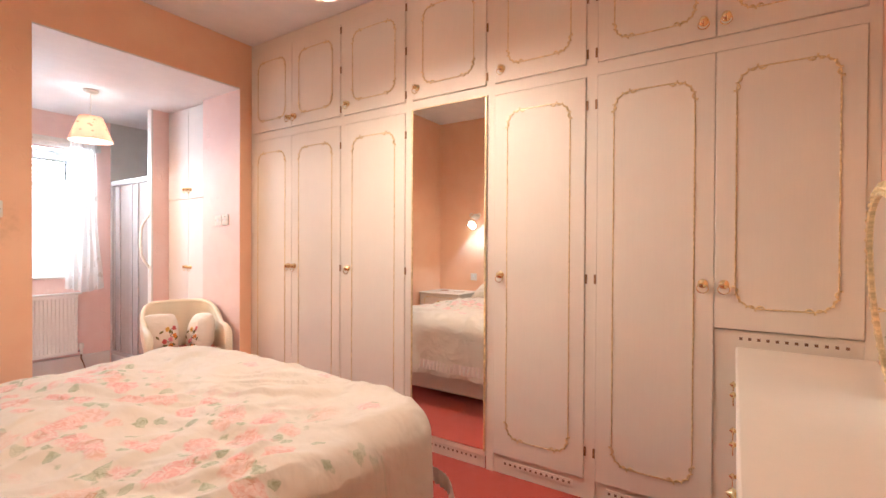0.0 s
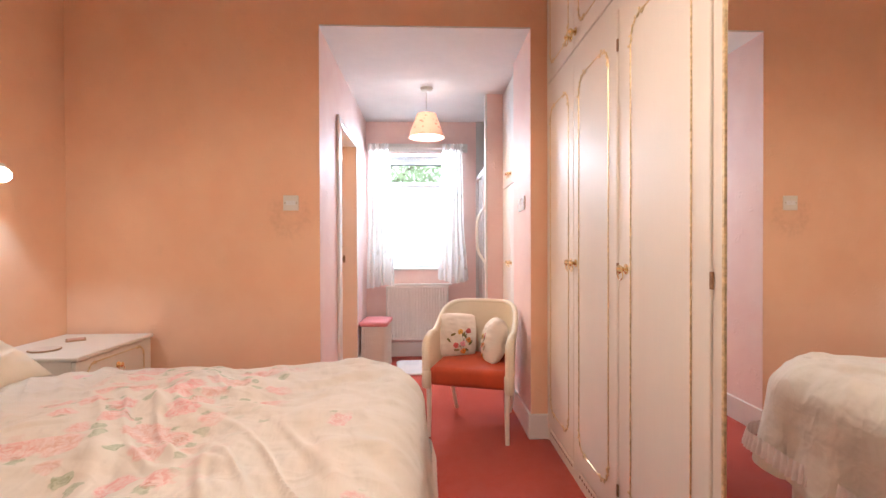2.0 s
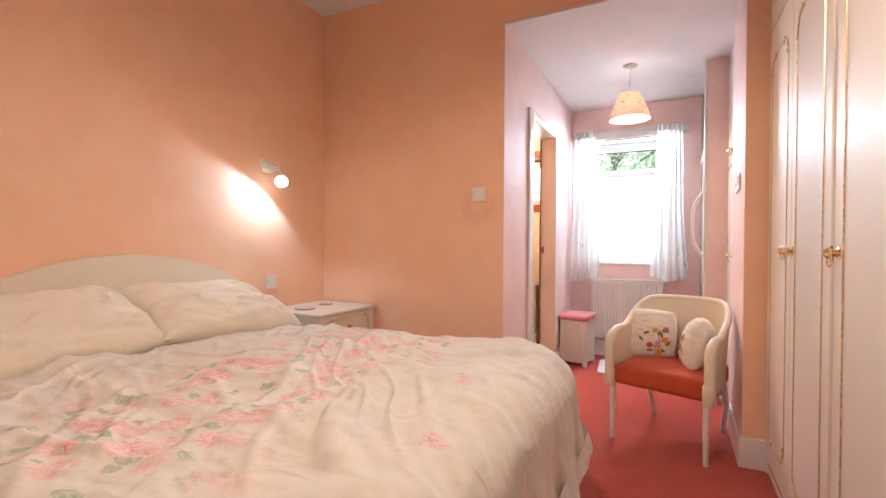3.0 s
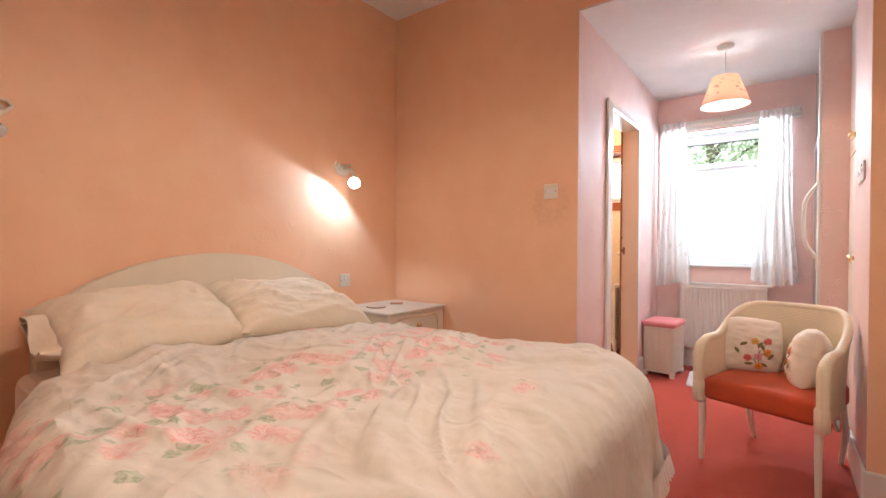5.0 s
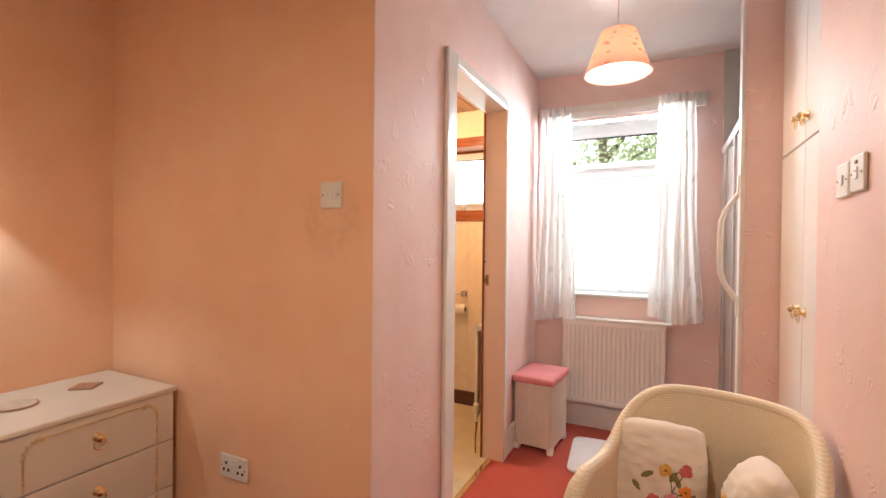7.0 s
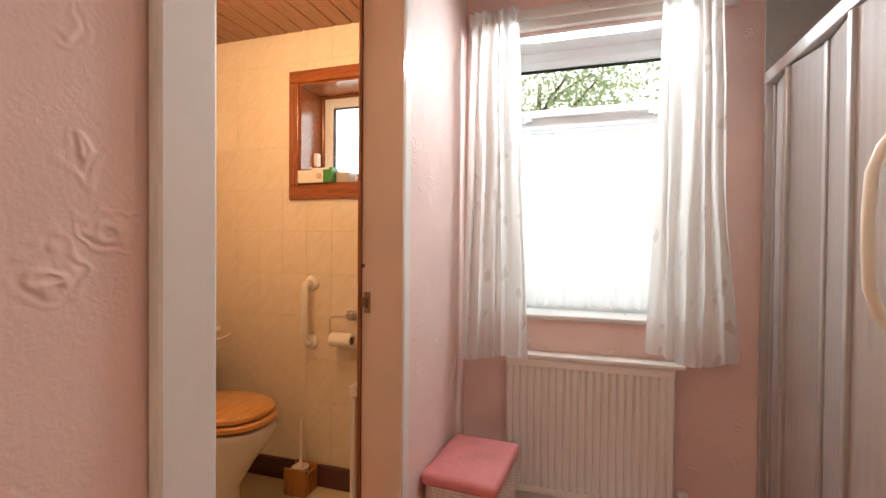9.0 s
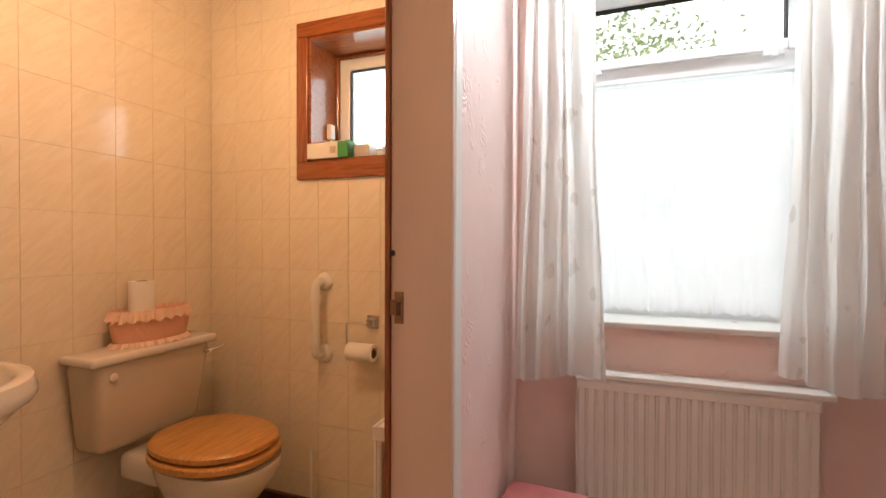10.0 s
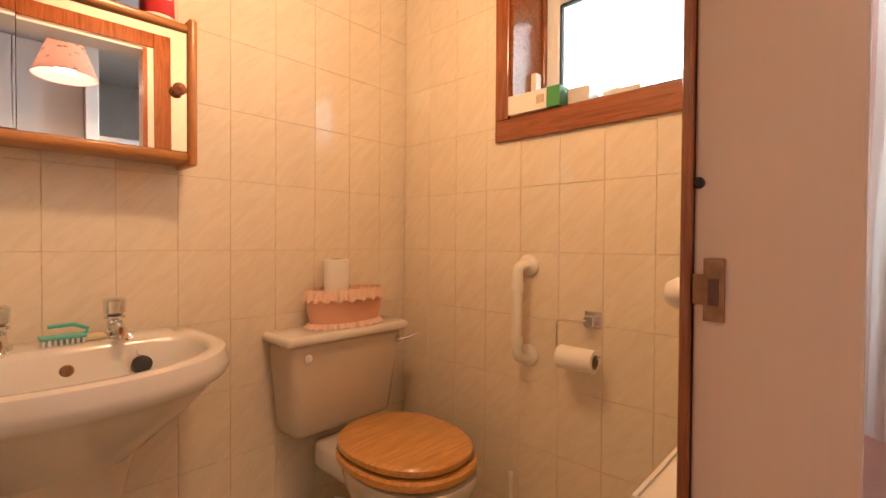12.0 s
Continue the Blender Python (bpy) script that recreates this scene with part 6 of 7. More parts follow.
def tile_wall(parent, us, place, hole=None):
    zs = [0.0] + [TZ + PITCH_Z * k for k in range(-4, 6)] + [BATH_CEIL]
    for u0, u1 in zip(us, us[1:]):
        for z0, z1 in zip(zs, zs[1:]):
            if hole and u0 < hole[1] and u1 > hole[0] and z0 < hole[3] and z1 > hole[2]:
                a, b, c, d = max(u0, hole[0]), min(u1, hole[1]), max(z0, hole[2]), min(z1, hole[3])
                tile(parent, u0, u1, z0, c, place), tile(parent, u0, u1, d, z1, place)
                tile(parent, u0, a, c, d, place), tile(parent, b, u1, c, d, place)
            else:
                tile(parent, u0, u1, z0, z1, place)


west, north = bpy.data.objects["wall_bath_west"], bpy.data.objects["wall_bath_lining"]
tile_wall(west, [3.033] + [4.918 - 0.1425 * k for k in range(13, -1, -1) if 4.918 - 0.1425 * k > 3.04], lambda u, z: pose(BATH_X - 0.006, u, z, 0, 0, 90))
tile_wall(north, [BATH_X + 0.001 + 0.1412 * k for k in range(9)] + [0.909], lambda u, z: pose(u, OUT_Y - 0.009, z), (BX0 - 0.04, BX1 + 0.04, BZ0 - 0.055, BZ1 + 0.045))


# ---- toilet ----
wc = thing("toilet", (-0.05, 4.60, 0), "sand coloured toilet with a golden pine seat", "toilet")
CY = 4.555


def oval_loop(bm, cx, cy, z, ax0, ax1, ay, n=44, power=2.2):
    out = []
    for i in range(n):
        a = 2 * math.pi * i / n
        c, s = math.cos(a), math.sin(a)
        ax = ax1 if c > 0 else ax0
        out.append(bm.verts.new((cx + ax * math.copysign(abs(c) ** (2 / power), c), cy + ay * math.copysign(abs(s) ** (2 / power), s), z)))
    return out


def loft(loops, cap=True):
    bm = bmesh.new()
    rows = [oval_loop(bm, *lp) for lp in loops]
    for a, b in zip(rows, rows[1:]):
        for i in range(len(a)):
            k = (i + 1) % len(a)
            bm.faces.new((a[i], a[k], b[k], b[i]))
    if cap:
        bm.faces.new(rows[0][::-1]), bm.faces.new(rows[-1])
    return bm


part("pan", loft([(-0.02, CY, 0.004, 0.13, 0.13, 0.115), (-0.02, CY, 0.03, 0.125, 0.125, 0.105), (-0.01, CY, 0.14, 0.11, 0.12, 0.085), (0.02, CY, 0.26, 0.13, 0.17, 0.11), (0.05, CY, 0.35, 0.18, 0.21, 0.155), (0.06, CY, 0.405, 0.20, 0.225, 0.175), (0.06, CY, 0.425, 0.20, 0.222, 0.172)]), M["china_pale"], wc, "", True)
part("rear_ledge", box(-0.27, CY - 0.12, 0.33, -0.08, CY + 0.12, 0.43, bevel=0.025, seg=3), M["china_pale"], wc, "", True)
bm = bmesh.new()
lo = [(-0.338, 4.335, 0.455), (-0.215, 4.35, 0.455), (-0.215, 4.725, 0.455), (-0.338, 4.74, 0.455)]
hi = [(-0.340, 4.31, 0.765), (-0.190, 4.31, 0.765), (-0.190, 4.765, 0.765), (-0.340, 4.765, 0.765)]
vs = [bm.verts.new(p) for p in lo + hi]
for f in ((3, 2, 1, 0), (4, 5, 6, 7), (0, 1, 5, 4), (1, 2, 6, 5), (2, 3, 7, 6), (3, 0, 4, 7)):
    bm.faces.new([vs[i] for i in f])
bmesh.ops.bevel(bm, geom=list(bm.edges), offset=0.03, segments=4, profile=0.5, affect="EDGES")
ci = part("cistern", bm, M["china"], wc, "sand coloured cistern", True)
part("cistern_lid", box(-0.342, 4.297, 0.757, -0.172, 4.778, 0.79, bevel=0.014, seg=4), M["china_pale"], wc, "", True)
part("overflow_button", lathe(bmesh.new(), [(0.014, 0), (0.014, 0.003), (0.011, 0.005), (0.002, 0.005)], pose(-0.192, 4.375, 0.715, 0, 90, 0), 20), M["china_pale"], ci, "", True)
lv = part("flush_lever", lathe(bmesh.new(), [(0.014, 0), (0.014, 0.008), (0.009, 0.016), (0.002, 0.018)], pose(-0.192, 4.735, 0.725, 0, 90, 0), 14), M["chrome"], ci, "chrome flush lever", True)
part("arm", tube(bmesh.new(), [(-0.178, 4.735, 0.725), (-0.165, 4.76, 0.728), (-0.150, 4.80, 0.742)], [0.006, 0.006, 0.004], 8), M["chrome"], lv, "", True)
part("seat", loft([(0.048, CY, 0.435, 0.205, 0.222, 0.178), (0.048, CY, 0.441, 0.212, 0.23, 0.185), (0.048, CY, 0.457, 0.212, 0.23, 0.185), (0.048, CY, 0.463, 0.206, 0.224, 0.179)]), M["pine"], wc, "golden pine seat", True)
part("seat_lid", loft([(0.043, CY, 0.468, 0.20, 0.215, 0.170), (0.043, CY, 0.474, 0.206, 0.222, 0.177), (0.043, CY, 0.488, 0.206, 0.222, 0.177), (0.043, CY, 0.496, 0.198, 0.214, 0.168), (0.043, CY, 0.498, 0.19, 0.21, 0.16)]), M["pine"], wc, "golden pine lid, closed", True)
for hy in (CY - 0.08, CY + 0.08):
    part("seat_hinge", lathe(bmesh.new(), [(0.012, 0.425), (0.012, 0.455), (0.009, 0.47), (0.002, 0.474)], pose(-0.145, hy, 0), 12), M["chrome"], wc, "", True)
part("waste_pipe", tube(bmesh.new(), [(-0.10, 4.50, 0.20), (-0.17, 4.47, 0.21), (-0.215, 4.45, 0.17), (-0.225, 4.445, 0.10), (-0.225, 4.445, 0.004)], 0.05, 16), M["china_pale"], wc, "pale bent waste pipe", True)
part("pipe_collar", lathe(bmesh.new(), [(0.055, 0.004), (0.062, 0.01), (0.062, 0.06), (0.054, 0.065)], pose(-0.225, 4.445, 0), 24), M["rubber"], wc, "dark rubber collar", True)

# ---- wash basin ----
ba = thing("wash_basin", (-0.12, 3.80, 0), "sand coloured pedestal wash basin with chrome taps", "wash basin")
BYC, RIM = 3.785, 0.838


def basin_loop(bm, z, grow, shift=0.0, back=0.20, n=72):
    out = []
    for i in range(n):
        a = 2 * math.pi * i / n
        c, s = math.cos(a), math.sin(a)
        if c > 0:
            x, y = (0.285 + grow) * abs(c) ** 0.95, (0.305 + grow) * math.copysign(abs(s) ** 0.85, s)
        else:
            x, y = -back * abs(c) ** 0.35, (0.305 + grow) * math.copysign(abs(s) ** 0.5, s)
        out.append(bm.verts.new((-0.135 + shift + x, BYC + y, z)))
    return out


bm = bmesh.new()
rows = [basin_loop(bm, *r) for r in ((0.60, -0.19, -0.02, 0.13), (0.66, -0.13, -0.01, 0.16), (0.72, -0.07, 0, 0.19), (0.762, -0.03), (0.780, -0.012), (0.787, -0.002), (0.798, 0.004), (0.812, 0.003), (RIM, -0.005), (RIM + 0.004, -0.016),
                                     (RIM + 0.004, -0.030, 0, 0.092), (RIM - 0.001, -0.038, 0, 0.082), (RIM - 0.012, -0.043, 0, 0.076), (RIM - 0.05, -0.052, 0, 0.068), (RIM - 0.095, -0.075, 0, 0.055), (RIM - 0.125, -0.12, 0, 0.035), (RIM - 0.138, -0.20, 0, 0.015))]
for a, b in zip(rows, rows[1:]):
    for i in range(72):
        k = (i + 1) % 72
        bm.faces.new((a[i], a[k], b[k], b[i]))
bm.faces.new(rows[0][::-1]), bm.faces.new(rows[-1])
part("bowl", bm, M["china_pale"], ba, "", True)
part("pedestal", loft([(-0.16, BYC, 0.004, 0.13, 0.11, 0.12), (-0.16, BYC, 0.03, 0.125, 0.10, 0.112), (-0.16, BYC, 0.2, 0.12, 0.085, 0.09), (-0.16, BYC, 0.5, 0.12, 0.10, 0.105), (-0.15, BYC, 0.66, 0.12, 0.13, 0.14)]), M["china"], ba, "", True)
for ty in (BYC - 0.085, BYC + 0.118):
    t = part("tap", lathe(bmesh.new(), [(0.026, RIM + 0.004), (0.026, RIM + 0.012), (0.017, RIM + 0.02), (0.016, RIM + 0.045), (0.022, RIM + 0.05), (0.022, RIM + 0.056), (0.012, RIM + 0.058)], pose(-0.27, ty, 0), 20), M["chrome"], ba, "chrome pillar tap", True)
    part("spout", tube(bmesh.new(), [(-0.27, ty, RIM + 0.03), (-0.235, ty, RIM + 0.034), (-0.20, ty, RIM + 0.025), (-0.185, ty, RIM + 0.008)], [0.013, 0.013, 0.012, 0.010], 12), M["chrome"], t, "", True)
    part("head", lathe(bmesh.new(), [(0.016, RIM + 0.0585), (0.022, RIM + 0.064), (0.022, RIM + 0.088), (0.024, RIM + 0.093), (0.018, RIM + 0.098), (0.002, RIM + 0.099)], pose(-0.27, ty, 0), 10), M["chrome"], t, "faceted tap head", True)
part("overflow", lathe(bmesh.new(), [(0.013, 0), (0.013, 0.002), (0.010, 0.003), (0.002, 0.0025)], pose(-0.2035, BYC + 0.02, RIM - 0.045, 0, 80, 0), 18), M["bronze"], ba)
chain = []
for i in range(14):
    f = i / 13
    chain.append((-0.235 + 0.035 * f, BYC + 0.14 + 0.012 * f, RIM + 0.012 - 0.05 * f))
pg = part("plug", lathe(bmesh.new(), [(0.018, -0.012), (0.021, -0.008), (0.021, 0.006), (0.012, 0.010), (0.003, 0.016)], pose(-0.193, BYC + 0.156, RIM - 0.055, 0, 50, 0), 18), M["rubber"], ba, "black rubber plug", True)
part("chain", tube(bmesh.new(), chain, [0.0022 if i % 2 else 0.0034 for i in range(14)], 6), M["chrome"], pg)
nb = thing("nail_brush", (-0.262, BYC + 0.02, RIM), "teal plastic nail brush lying on the basin", "nail brush")
part("back", box(-0.283, BYC - 0.02, RIM + 0.017, -0.240, BYC + 0.062, RIM + 0.024, bevel=0.003), M["teal"], nb)
part("bristles", boxes(*[(-0.280 + 0.011 * i, BYC - 0.016 + 0.0098 * j, RIM + 0.0045, -0.274 + 0.011 * i, BYC - 0.011 + 0.0098 * j, RIM + 0.017) for i in range(4) for j in range(8)]), M["bristle"], nb)
part("handle", tube(bmesh.new(), [(-0.262, BYC + 0.06, RIM + 0.022), (-0.262, BYC + 0.066, RIM + 0.034), (-0.262, BYC + 0.04, RIM + 0.046), (-0.262, BYC - 0.005, RIM + 0.045)], 0.0045, 8), M["teal"], nb, "", True)
tagged(part("soap", box(-0.292, BYC + 0.055, RIM + 0.005, -0.25, BYC + 0.10, RIM + 0.018, bevel=0.006), M["sponge"], None, "", True), "small cream bar of soap on the basin", "soap")
hk = thing("towel_hook", (BATH_X, 3.70, 0.98), "brass towel hook on the tiled wall", "hook")
part("plate", box(-0.3405, 3.66, 0.965, -0.335, 3.705, 0.998, bevel=0.002), M["brass"], hk)
part("peg", boxes((-0.335, 3.675, 0.972, -0.285, 3.690, 0.985), (-0.292, 3.675, 0.985, -0.285, 3.690, 1.0), bevel=0.003), M["brass"], hk)

# ---- mirror cabinet ----
mc = thing("mirror_cabinet", (-0.29, 3.76, 1.295), "orange pine wall cabinet with sliding mirror doors", "bathroom cabinet")
C0, C1 = 3.40, 4.075
for y in (C0, C1 - 0.022):
    part("side", box(-0.3405, y, 1.268, -0.222, y + 0.022, 1.648, bevel=0.009, seg=3), M["pine_z"], mc, "", True)
part("bottom_rail", box(-0.3405, C0 + 0.022, 1.280, -0.228, C1 - 0.022, 1.302, bevel=0.006, seg=3), M["pine_y"], mc, "", True)
part("top_rail", box(-0.3405, C0 + 0.022, 1.610, -0.228, C1 - 0.022, 1.630, bevel=0.006, seg=3), M["pine_y"], mc, "", True)
part("back", box(-0.3405, C0 + 0.022, 1.302, -0.332, C1 - 0.022, 1.610), M["pine_y"], mc)
for y0, y1 in ((C0 + 0.024, 3.73), (3.732, C1 - 0.024)):
    d = local("mirror_door", box(-0.003, (y0 - y1) / 2, -0.152, 0.003, (y1 - y0) / 2, 0.152), M["mirror"], mc, "mirror glass door")
    d.matrix_world = pose(-0.243, (y0 + y1) / 2, 1.456, 0, -0.85, -1.9)
part("knob", lathe(bmesh.new(), [(0.007, 0), (0.007, 0.008), (0.015, 0.014), (0.016, 0.022), (0.010, 0.028), (0.002, 0.03)], pose(-0.240, 4.03, 1.458, 0, 90, 0), 18), M["mahogany"], mc, "dark turned wooden knob", True)
can = thing("plastic_tub", (-0.29, 4.0, 1.631), "red plastic tub with a white base on the cabinet", "tub")
part("tub", lathe(bmesh.new(), [(0.036, 1.646), (0.038, 1.649), (0.034, 1.745), (0.031, 1.748)], pose(-0.285, 4.0, 0), 28), M["red"], can, "", True)
part("base", lathe(bmesh.new(), [(0.038, 1.6305), (0.0385, 1.632), (0.0385, 1.6445), (0.037, 1.645)], pose(-0.285, 4.0, 0), 28), M["box"], can, "", True)
part("text_bar", boxes((-0.2485, 3.97, 1.70, -0.2475, 4.025, 1.71), (-0.2475, 3.977, 1.683, -0.2468, 4.02, 1.687)), M["box"], can)
for y0, y1 in ((3.90, 3.95), (3.838, 3.895)):
    b = thing("carton", (-0.29, (y0 + y1) / 2, 1.6305), "blue card carton standing on the cabinet", "carton", "blue cartons on the cabinet")
    part("carton_body", box(-0.31, y0, 1.6305, -0.25, y1, 1.75, bevel=0.0015), M["blue"], b)
    part("print_bar", boxes((-0.2500, y0 + 0.012, 1.67, -0.2490, y0 + 0.03, 1.676), (-0.2500, y0 + 0.012, 1.685, -0.2490, y0 + 0.022, 1.691)), M["box"], b)

# ---- basket and rolls ----


def toilet_roll(m, label, h=0.10, r=0.047):
    t = thing("toilet_roll", (0, 0, 0), label, "toilet roll", "toilet rolls")
    t.matrix_world = m
    bm = bmesh.new()
    lathe_ring(bm, [(0.020, 0), (r, 0), (r + 0.001, 0.004), (r, h), (0.020, h)])
    local("paper", bm, M["paper"], t, "", True)
    bm = bmesh.new()
    lathe_ring(bm, [(0.017, -0.001), (0.0195, -0.001), (0.0195, h + 0.001), (0.017, h + 0.001)])
    local("tube", bm, M["card"], t, "grey card tube", True)
    return t


def lathe_ring(bm, prof, seg=32):
    rows = [[bm.verts.new((r * math.cos(2 * math.pi * i / seg), r * math.sin(2 * math.pi * i / seg), z)) for i in range(seg)] for r, z in prof]
    for a, b in zip(rows, rows[1:] + rows[:1]):
        for i in range(seg):
            k = (i + 1) % seg
            bm.faces.new((a[i], a[k], b[k], b[i]))


bk = thing("lace_basket", (-0.262, 4.56, 0.79), "oval basket dressed in peach lace on the cistern lid", "basket")
part("wall", loft([(-0.262, 4.56, 0.7905, 0.056, 0.056, 0.115), (-0.262, 4.56, 0.795, 0.062, 0.062, 0.128), (-0.262, 4.56, 0.85, 0.071, 0.071, 0.142), (-0.262, 4.56, 0.906, 0.072, 0.072, 0.144), (-0.262, 4.56, 0.906, 0.060, 0.060, 0.130), (-0.262, 4.56, 0.805, 0.05, 0.05, 0.108)]), M["lace"], bk, "", True)
for z, r, drop, mat in ((0.912, 0.010, 0.036, "lace_edge"), (0.802, 0.004, 0.012, "lace_edge")):
    bm = bmesh.new()
    n = 260
    rr = []
    for j in range(5):
        v = j / 4
        row = []
        for i in range(n):
            a = 2 * math.pi * i / n
            w = (0.004 * math.sin(a * 26) + 0.003 * math.sin(a * 47)) * (0.3 + v) + 0.010 * v
            ax, ay = 0.066 + r + w, 0.133 + r + w
            zz = z + 0.006 * (1 - v) - drop * v * (0.85 + 0.14 * math.sin(a * 21))
            row.append(bm.verts.new((-0.262 + ax * math.cos(a), 4.56 + ay * math.sin(a), max(0.7915, zz))))
        rr.append(row)
    for p, q2 in zip(rr, rr[1:]):
        for i in range(n):
            k = (i + 1) % n
            bm.faces.new((p[i], p[k], q2[k], q2[i]))
    part("frill", bm, M[mat], bk, "pale lace frill", True)
toilet_roll(pose(-0.265, 4.525, 0.806, 0, 0, 0), "white toilet roll standing in a lace basket", 0.21, 0.042)
tagged(part("cotton_pack", loft([(-0.262, 4.61, 0.806, 0.035, 0.035, 0.05), (-0.262, 4.61, 0.88, 0.04, 0.04, 0.055), (-0.262, 4.61, 0.90, 0.03, 0.03, 0.04)]), M["lace_edge"], None, "", True), "folded pale lace cloth tucked in the basket", "cloth")

# ---- wall fittings ----
gr = thing("grab_rail", (0.256, 4.91, 0.85), "white plastic grab rail on the tiled wall", "grab rail")
gp = [(0.256, 4.905, 1.003), (0.256, 4.875, 1.003)] + [(0.256, 4.865 - 0.025 * math.sin(radians(a)), 0.978 + 0.025 * math.cos(radians(a))) for a in (20, 45, 70, 90)] + [(0.256, 4.84, 0.90), (0.256, 4.84, 0.80)] + [(0.256, 4.865 - 0.025 * math.cos(radians(a)), 0.737 - 0.025 * math.sin(radians(a))) for a in (0, 20, 45, 70)] + [(0.256, 4.875, 0.712), (0.256, 4.905, 0.712)]
part("bar", tube(bmesh.new(), gp, 0.0165, 14), M["plastic"], gr, "", True)
for z in (1.003, 0.712):
    part("flange", lathe(bmesh.new(), [(0.036, 0), (0.036, 0.006), (0.030, 0.014), (0.019, 0.02)], pose(0.256, 4.9065, z, 90, 0, 0), 24), M["plastic"], gr, "", True)
for z0, z1 in ((0.923, 0.953), (0.757, 0.787)):
    part("sleeve", lathe(bmesh.new(), [(0.0185, z0), (0.0195, z0 + 0.003), (0.0195, z1 - 0.003), (0.0185, z1)], pose(0.256, 4.84, 0), 16), M["plastic"], gr, "", True)
rh = thing("roll_holder", (0.46, 4.91, 0.85), "chrome toilet roll holder on the tiled wall", "roll holder")
part("plate", box(0.450, 4.900, 0.828, 0.500, 4.9065, 0.878, bevel=0.002), M["chrome"], rh)
part("boss", boxes((0.460, 4.872, 0.838, 0.490, 4.900, 0.868), bevel=0.003), M["chrome"], rh)
part("wire", tube(bmesh.new(), [(0.468, 4.875, 0.853), (0.428, 4.862, 0.853), (0.395, 4.852, 0.850), (0.389, 4.85, 0.842), (0.389, 4.85, 0.775), (0.395, 4.85, 0.760), (0.413, 4.85, 0.757), (0.513, 4.85, 0.757), (0.521, 4.85, 0.765)], 0.0035, 8), M["chrome"], rh, "", True)
toilet_roll(pose(0.399, 4.85, 0.745, 0, 90, 0), "part-used white toilet roll hanging on a chrome holder", 0.108, 0.033)
kb = thing("towel_peg", (0.905, 4.353, 1.005), "white rounded plastic towel peg on the bathroom wall", "peg")
part("peg", lathe(bmesh.new(), [(0.012, 0.0), (0.014, 0.02), (0.022, 0.035), (0.023, 0.055), (0.016, 0.068), (0.003, 0.072)], pose(0.908, 4.353, 1.005, 0, -90, 0), 20), M["plastic"], kb, "", True)
part("rose", lathe(bmesh.new(), [(0.028, 0.0), (0.028, 0.005), (0.016, 0.01)], pose(0.9098, 4.353, 1.005, 0, -90, 0), 20), M["plastic"], kb, "", True)
radiator("radiator", -4.82, -4.255, 0.20, 0.745, 0.829, 0.890, "white panel radiator on the bathroom side wall", pose(0, 0, 0, 0, 0, -90), 20)
sn = thing("sensor", (BX0 + 0.01, 5.03, 1.63), "small white alarm sensor on the window reveal", "sensor")
part("case", box(BX0 + 0.0105, 5.01, 1.60, BX0 + 0.034, 5.045, 1.665, bevel=0.005), M["plastic"], sn)
part("lead", tube(bmesh.new(), [(BX0 + 0.02, 5.03, 1.60), (BX0 + 0.025, 5.035, 1.56), (BX0 + 0.015, 5.045, 1.52), (BX0 + 0.012, 5.05, BZ0 + 0.012)], 0.002, 6), M["plastic"], sn)
gb = thing("glove_box", (0.29, 4.95, BZ0 + 0.01), "white and green card box on the bathroom window sill", "carton", turn=0)
part("box_body", box(0.180, 4.890, BZ0 + 0.0105, 0.322, 4.972, BZ0 + 0.072, bevel=0.001), M["box"], gb)
part("green_end", box(0.3225, 4.8895, BZ0 + 0.0105, 0.368, 4.9725, BZ0 + 0.0725, bevel=0.001), M["green"], gb, "green printed end")
part("barcode", boxes(*[(0.288 + 0.004 * i, 4.8885, BZ0 + 0.028, 0.2895 + 0.004 * i, 4.8895, BZ0 + 0.055) for i in range(7)]), M["cork"], gb)
b2 = thing("carton", (0.27, 5.01, BZ0), "small white card carton with a green end behind a box", "carton")
part("carton_body", box(0.20, 4.98, BZ0 + 0.0105, 0.30, 5.03, BZ0 + 0.098, bevel=0.001), M["box"], b2)
part("green_end", box(0.3005, 4.9795, BZ0 + 0.0105, 0.318, 5.0305, BZ0 + 0.0985), M["green"], b2)
bt = thing("tissue_pack", (0.41, 4.95, BZ0), "clear and grey plastic pack on the window sill", "pack")
part("pack", box(0.376, 4.92, BZ0 + 0.0105, 0.446, 4.99, BZ0 + 0.062, bevel=0.004), M["alu"], bt)
tb = thing("toilet_brush", (0.215, 4.80, 0.004), "white toilet brush in a wooden holder on the floor", "toilet brush")
part("holder", boxes((0.155, 4.755, 0.004, 0.275, 4.77, 0.13), (0.155, 4.845, 0.004, 0.275, 4.86, 0.13), (0.155, 4.77, 0.004, 0.17, 4.845, 0.11), (0.26, 4.77, 0.004, 0.275, 4.845, 0.11), (0.17, 4.77, 0.004, 0.26, 4.845, 0.02), bevel=0.005), M["pine_z"], tb, "brown wooden holder")
part("cup", lathe(bmesh.new(), [(0.036, 0.022), (0.038, 0.10), (0.040, 0.125), (0.03, 0.128), (0.028, 0.12)], pose(0.215, 4.807, 0), 20), M["plastic"], tb, "", True)
part("handle", tube(bmesh.new(), [(0.215, 4.807, 0.12 + 0.0195 * i) for i in range(13)], [0.010, 0.010] + [0.0062, 0.0052] * 5 + [0.008], 10), M["plastic"], tb, "white ridged handle", True)

tb.matrix_world = tb.matrix_world @ pose(0.03, 0.022, 0)

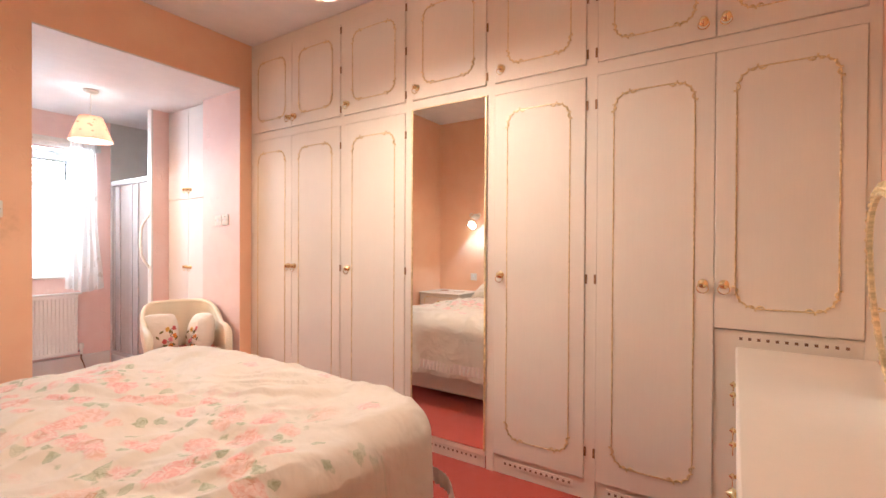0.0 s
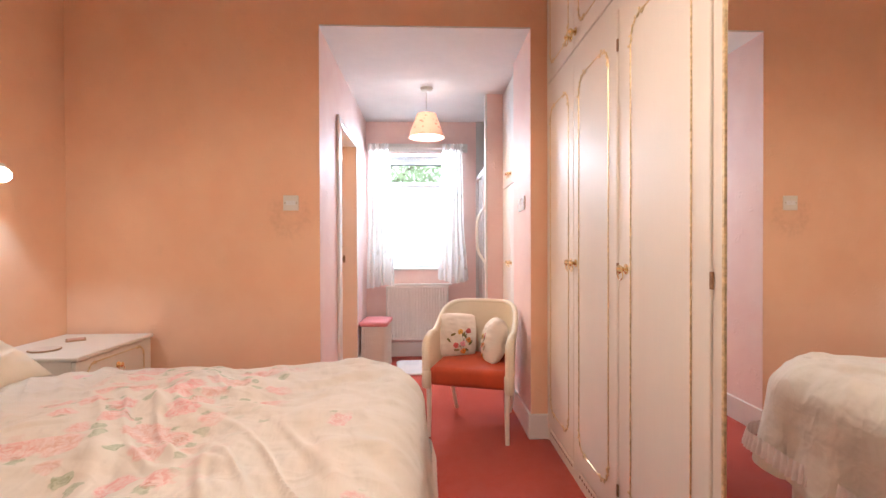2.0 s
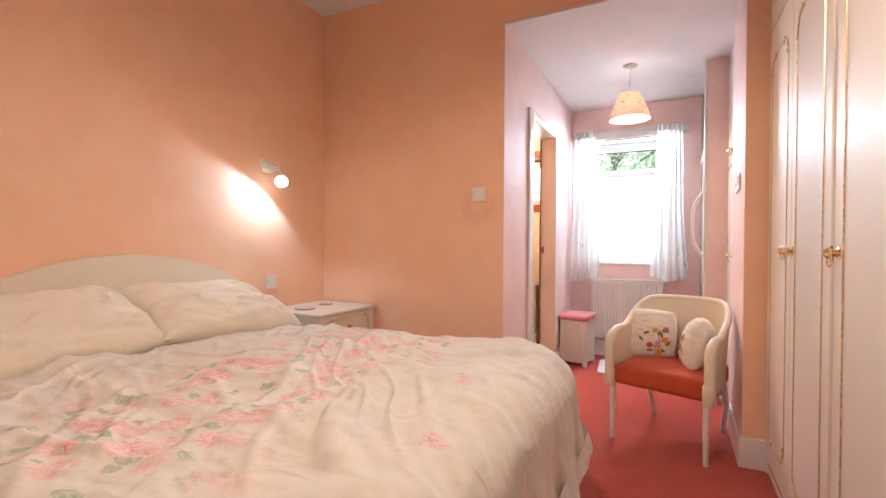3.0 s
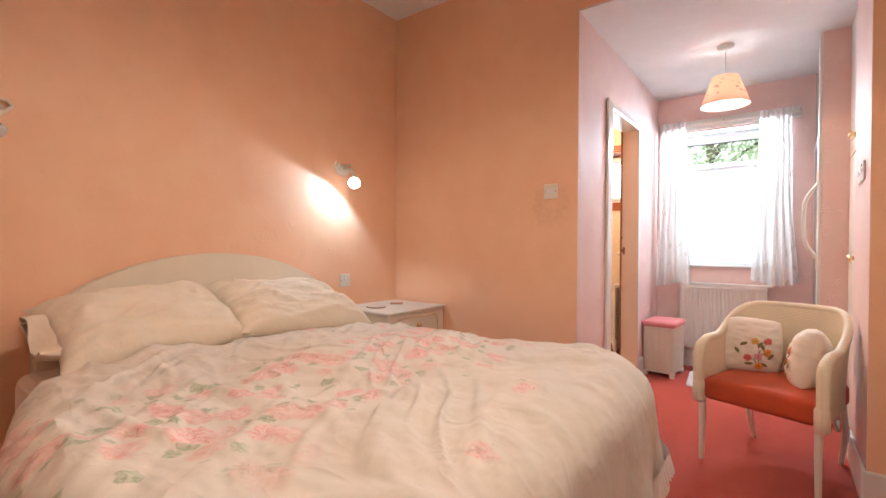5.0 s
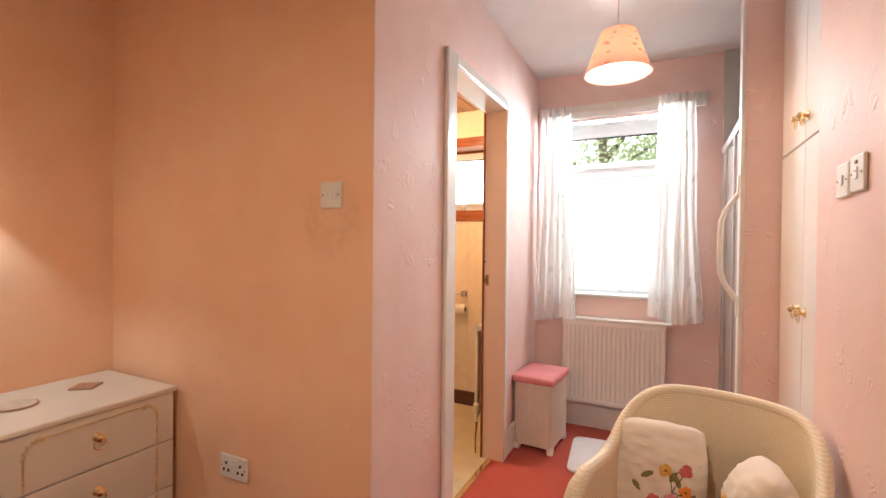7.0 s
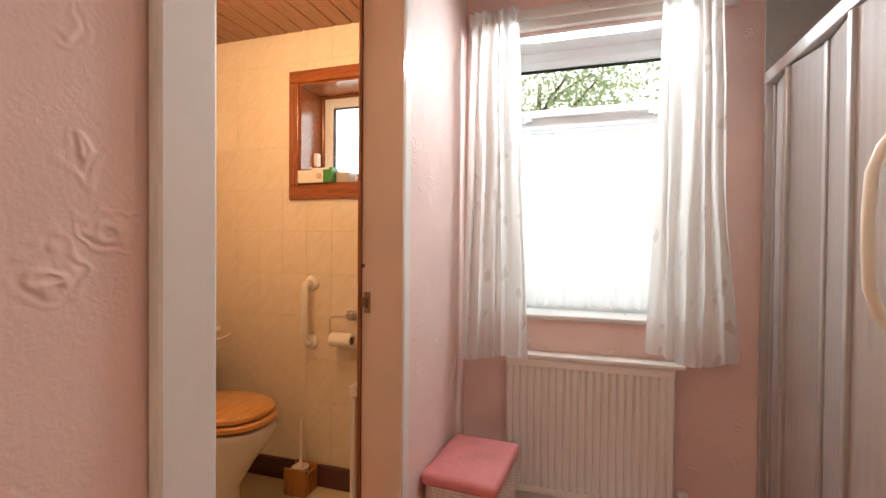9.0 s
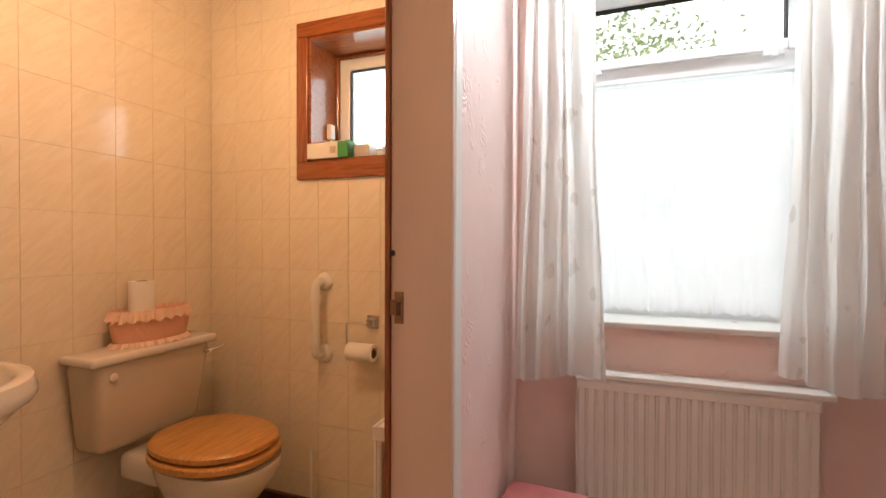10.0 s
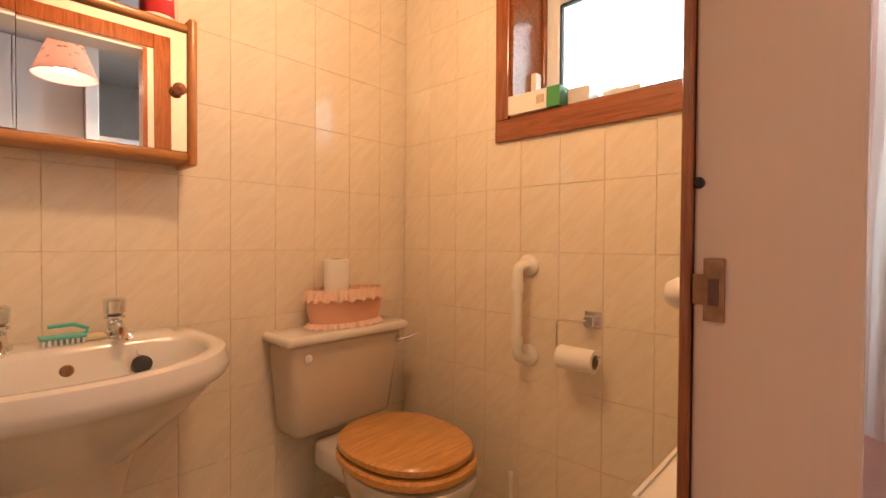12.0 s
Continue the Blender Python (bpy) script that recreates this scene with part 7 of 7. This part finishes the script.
# ---- outside ----
setting("ground", box(-60, 5.6, -0.6, 60, 90, -0.5), M["grass"], "plain lawn beyond the windows", "ground")
tagged(part("backdrop", box(-75, 88, -4, 75, 88.1, 60), M["haze"]), "bright overcast sky far beyond the garden", "sky", kind="structure")


def tree(x, y, z, h, spread, seed, count):
    rnd = random.Random(seed)
    t = thing("tree", (x, y, z), "leafy green broadleaf tree in the garden", "tree", "garden trees")
    bm = tube(bmesh.new(), [(x, y, z), (x + 0.1, y, z + h * 0.25), (x - 0.05, y + 0.1, z + h * 0.5), (x + 0.05, y, z + h * 0.8)], [0.20, 0.16, 0.11, 0.04], 10)
    tips = []
    for k in range(16):
        a, zz = rnd.uniform(0, 2 * math.pi), z + h * rnd.uniform(0.3, 0.75)
        r = spread * rnd.uniform(0.55, 1.0)
        e = Vector((x + r * math.cos(a), y + r * math.sin(a), zz + h * rnd.uniform(0.05, 0.22)))
        tube(bm, [(x, y, zz), ((x + e.x) / 2, (y + e.y) / 2, (zz + e.z) / 2 + 0.1), e], [0.06, 0.04, 0.015], 6)
        tips.append(e)
    part("trunk", bm, M["bark"], t, "", True)
    verts, faces = [], []
    for i in range(count):
        c = rnd.choice(tips)
        s = spread * 0.42
        p = Vector((rnd.gauss(c.x, s), rnd.gauss(c.y, s), rnd.gauss(c.z, s * 0.75)))
        d = Euler((rnd.uniform(-0.9, 0.9), rnd.uniform(-0.9, 0.9), rnd.uniform(0, 6.28))).to_matrix()
        l, w = rnd.uniform(0.045, 0.085), rnd.uniform(0.025, 0.045)
        k = len(verts)
        verts += [p + d @ Vector(v) for v in ((-l, 0, 0), (-l * 0.2, w, 0.01), (l, 0, -0.01), (-l * 0.2, -w, 0.01))]
        faces.append((k, k + 1, k + 2, k + 3))
    me = bpy.data.meshes.new("crown")
    me.from_pydata([tuple(v) for v in verts], [], faces)
    me.materials.append(M["leaf"])
    cr = new("crown", me)
    cr.parent = t
    cr.matrix_parent_inverse = t.matrix_world.inverted()
    return t


tree(0.45, 13.5, -0.5, 6.7, 1.6, 4, 7500)
tree(2.7, 15.2, -0.5, 5.5, 1.9, 9, 6500)
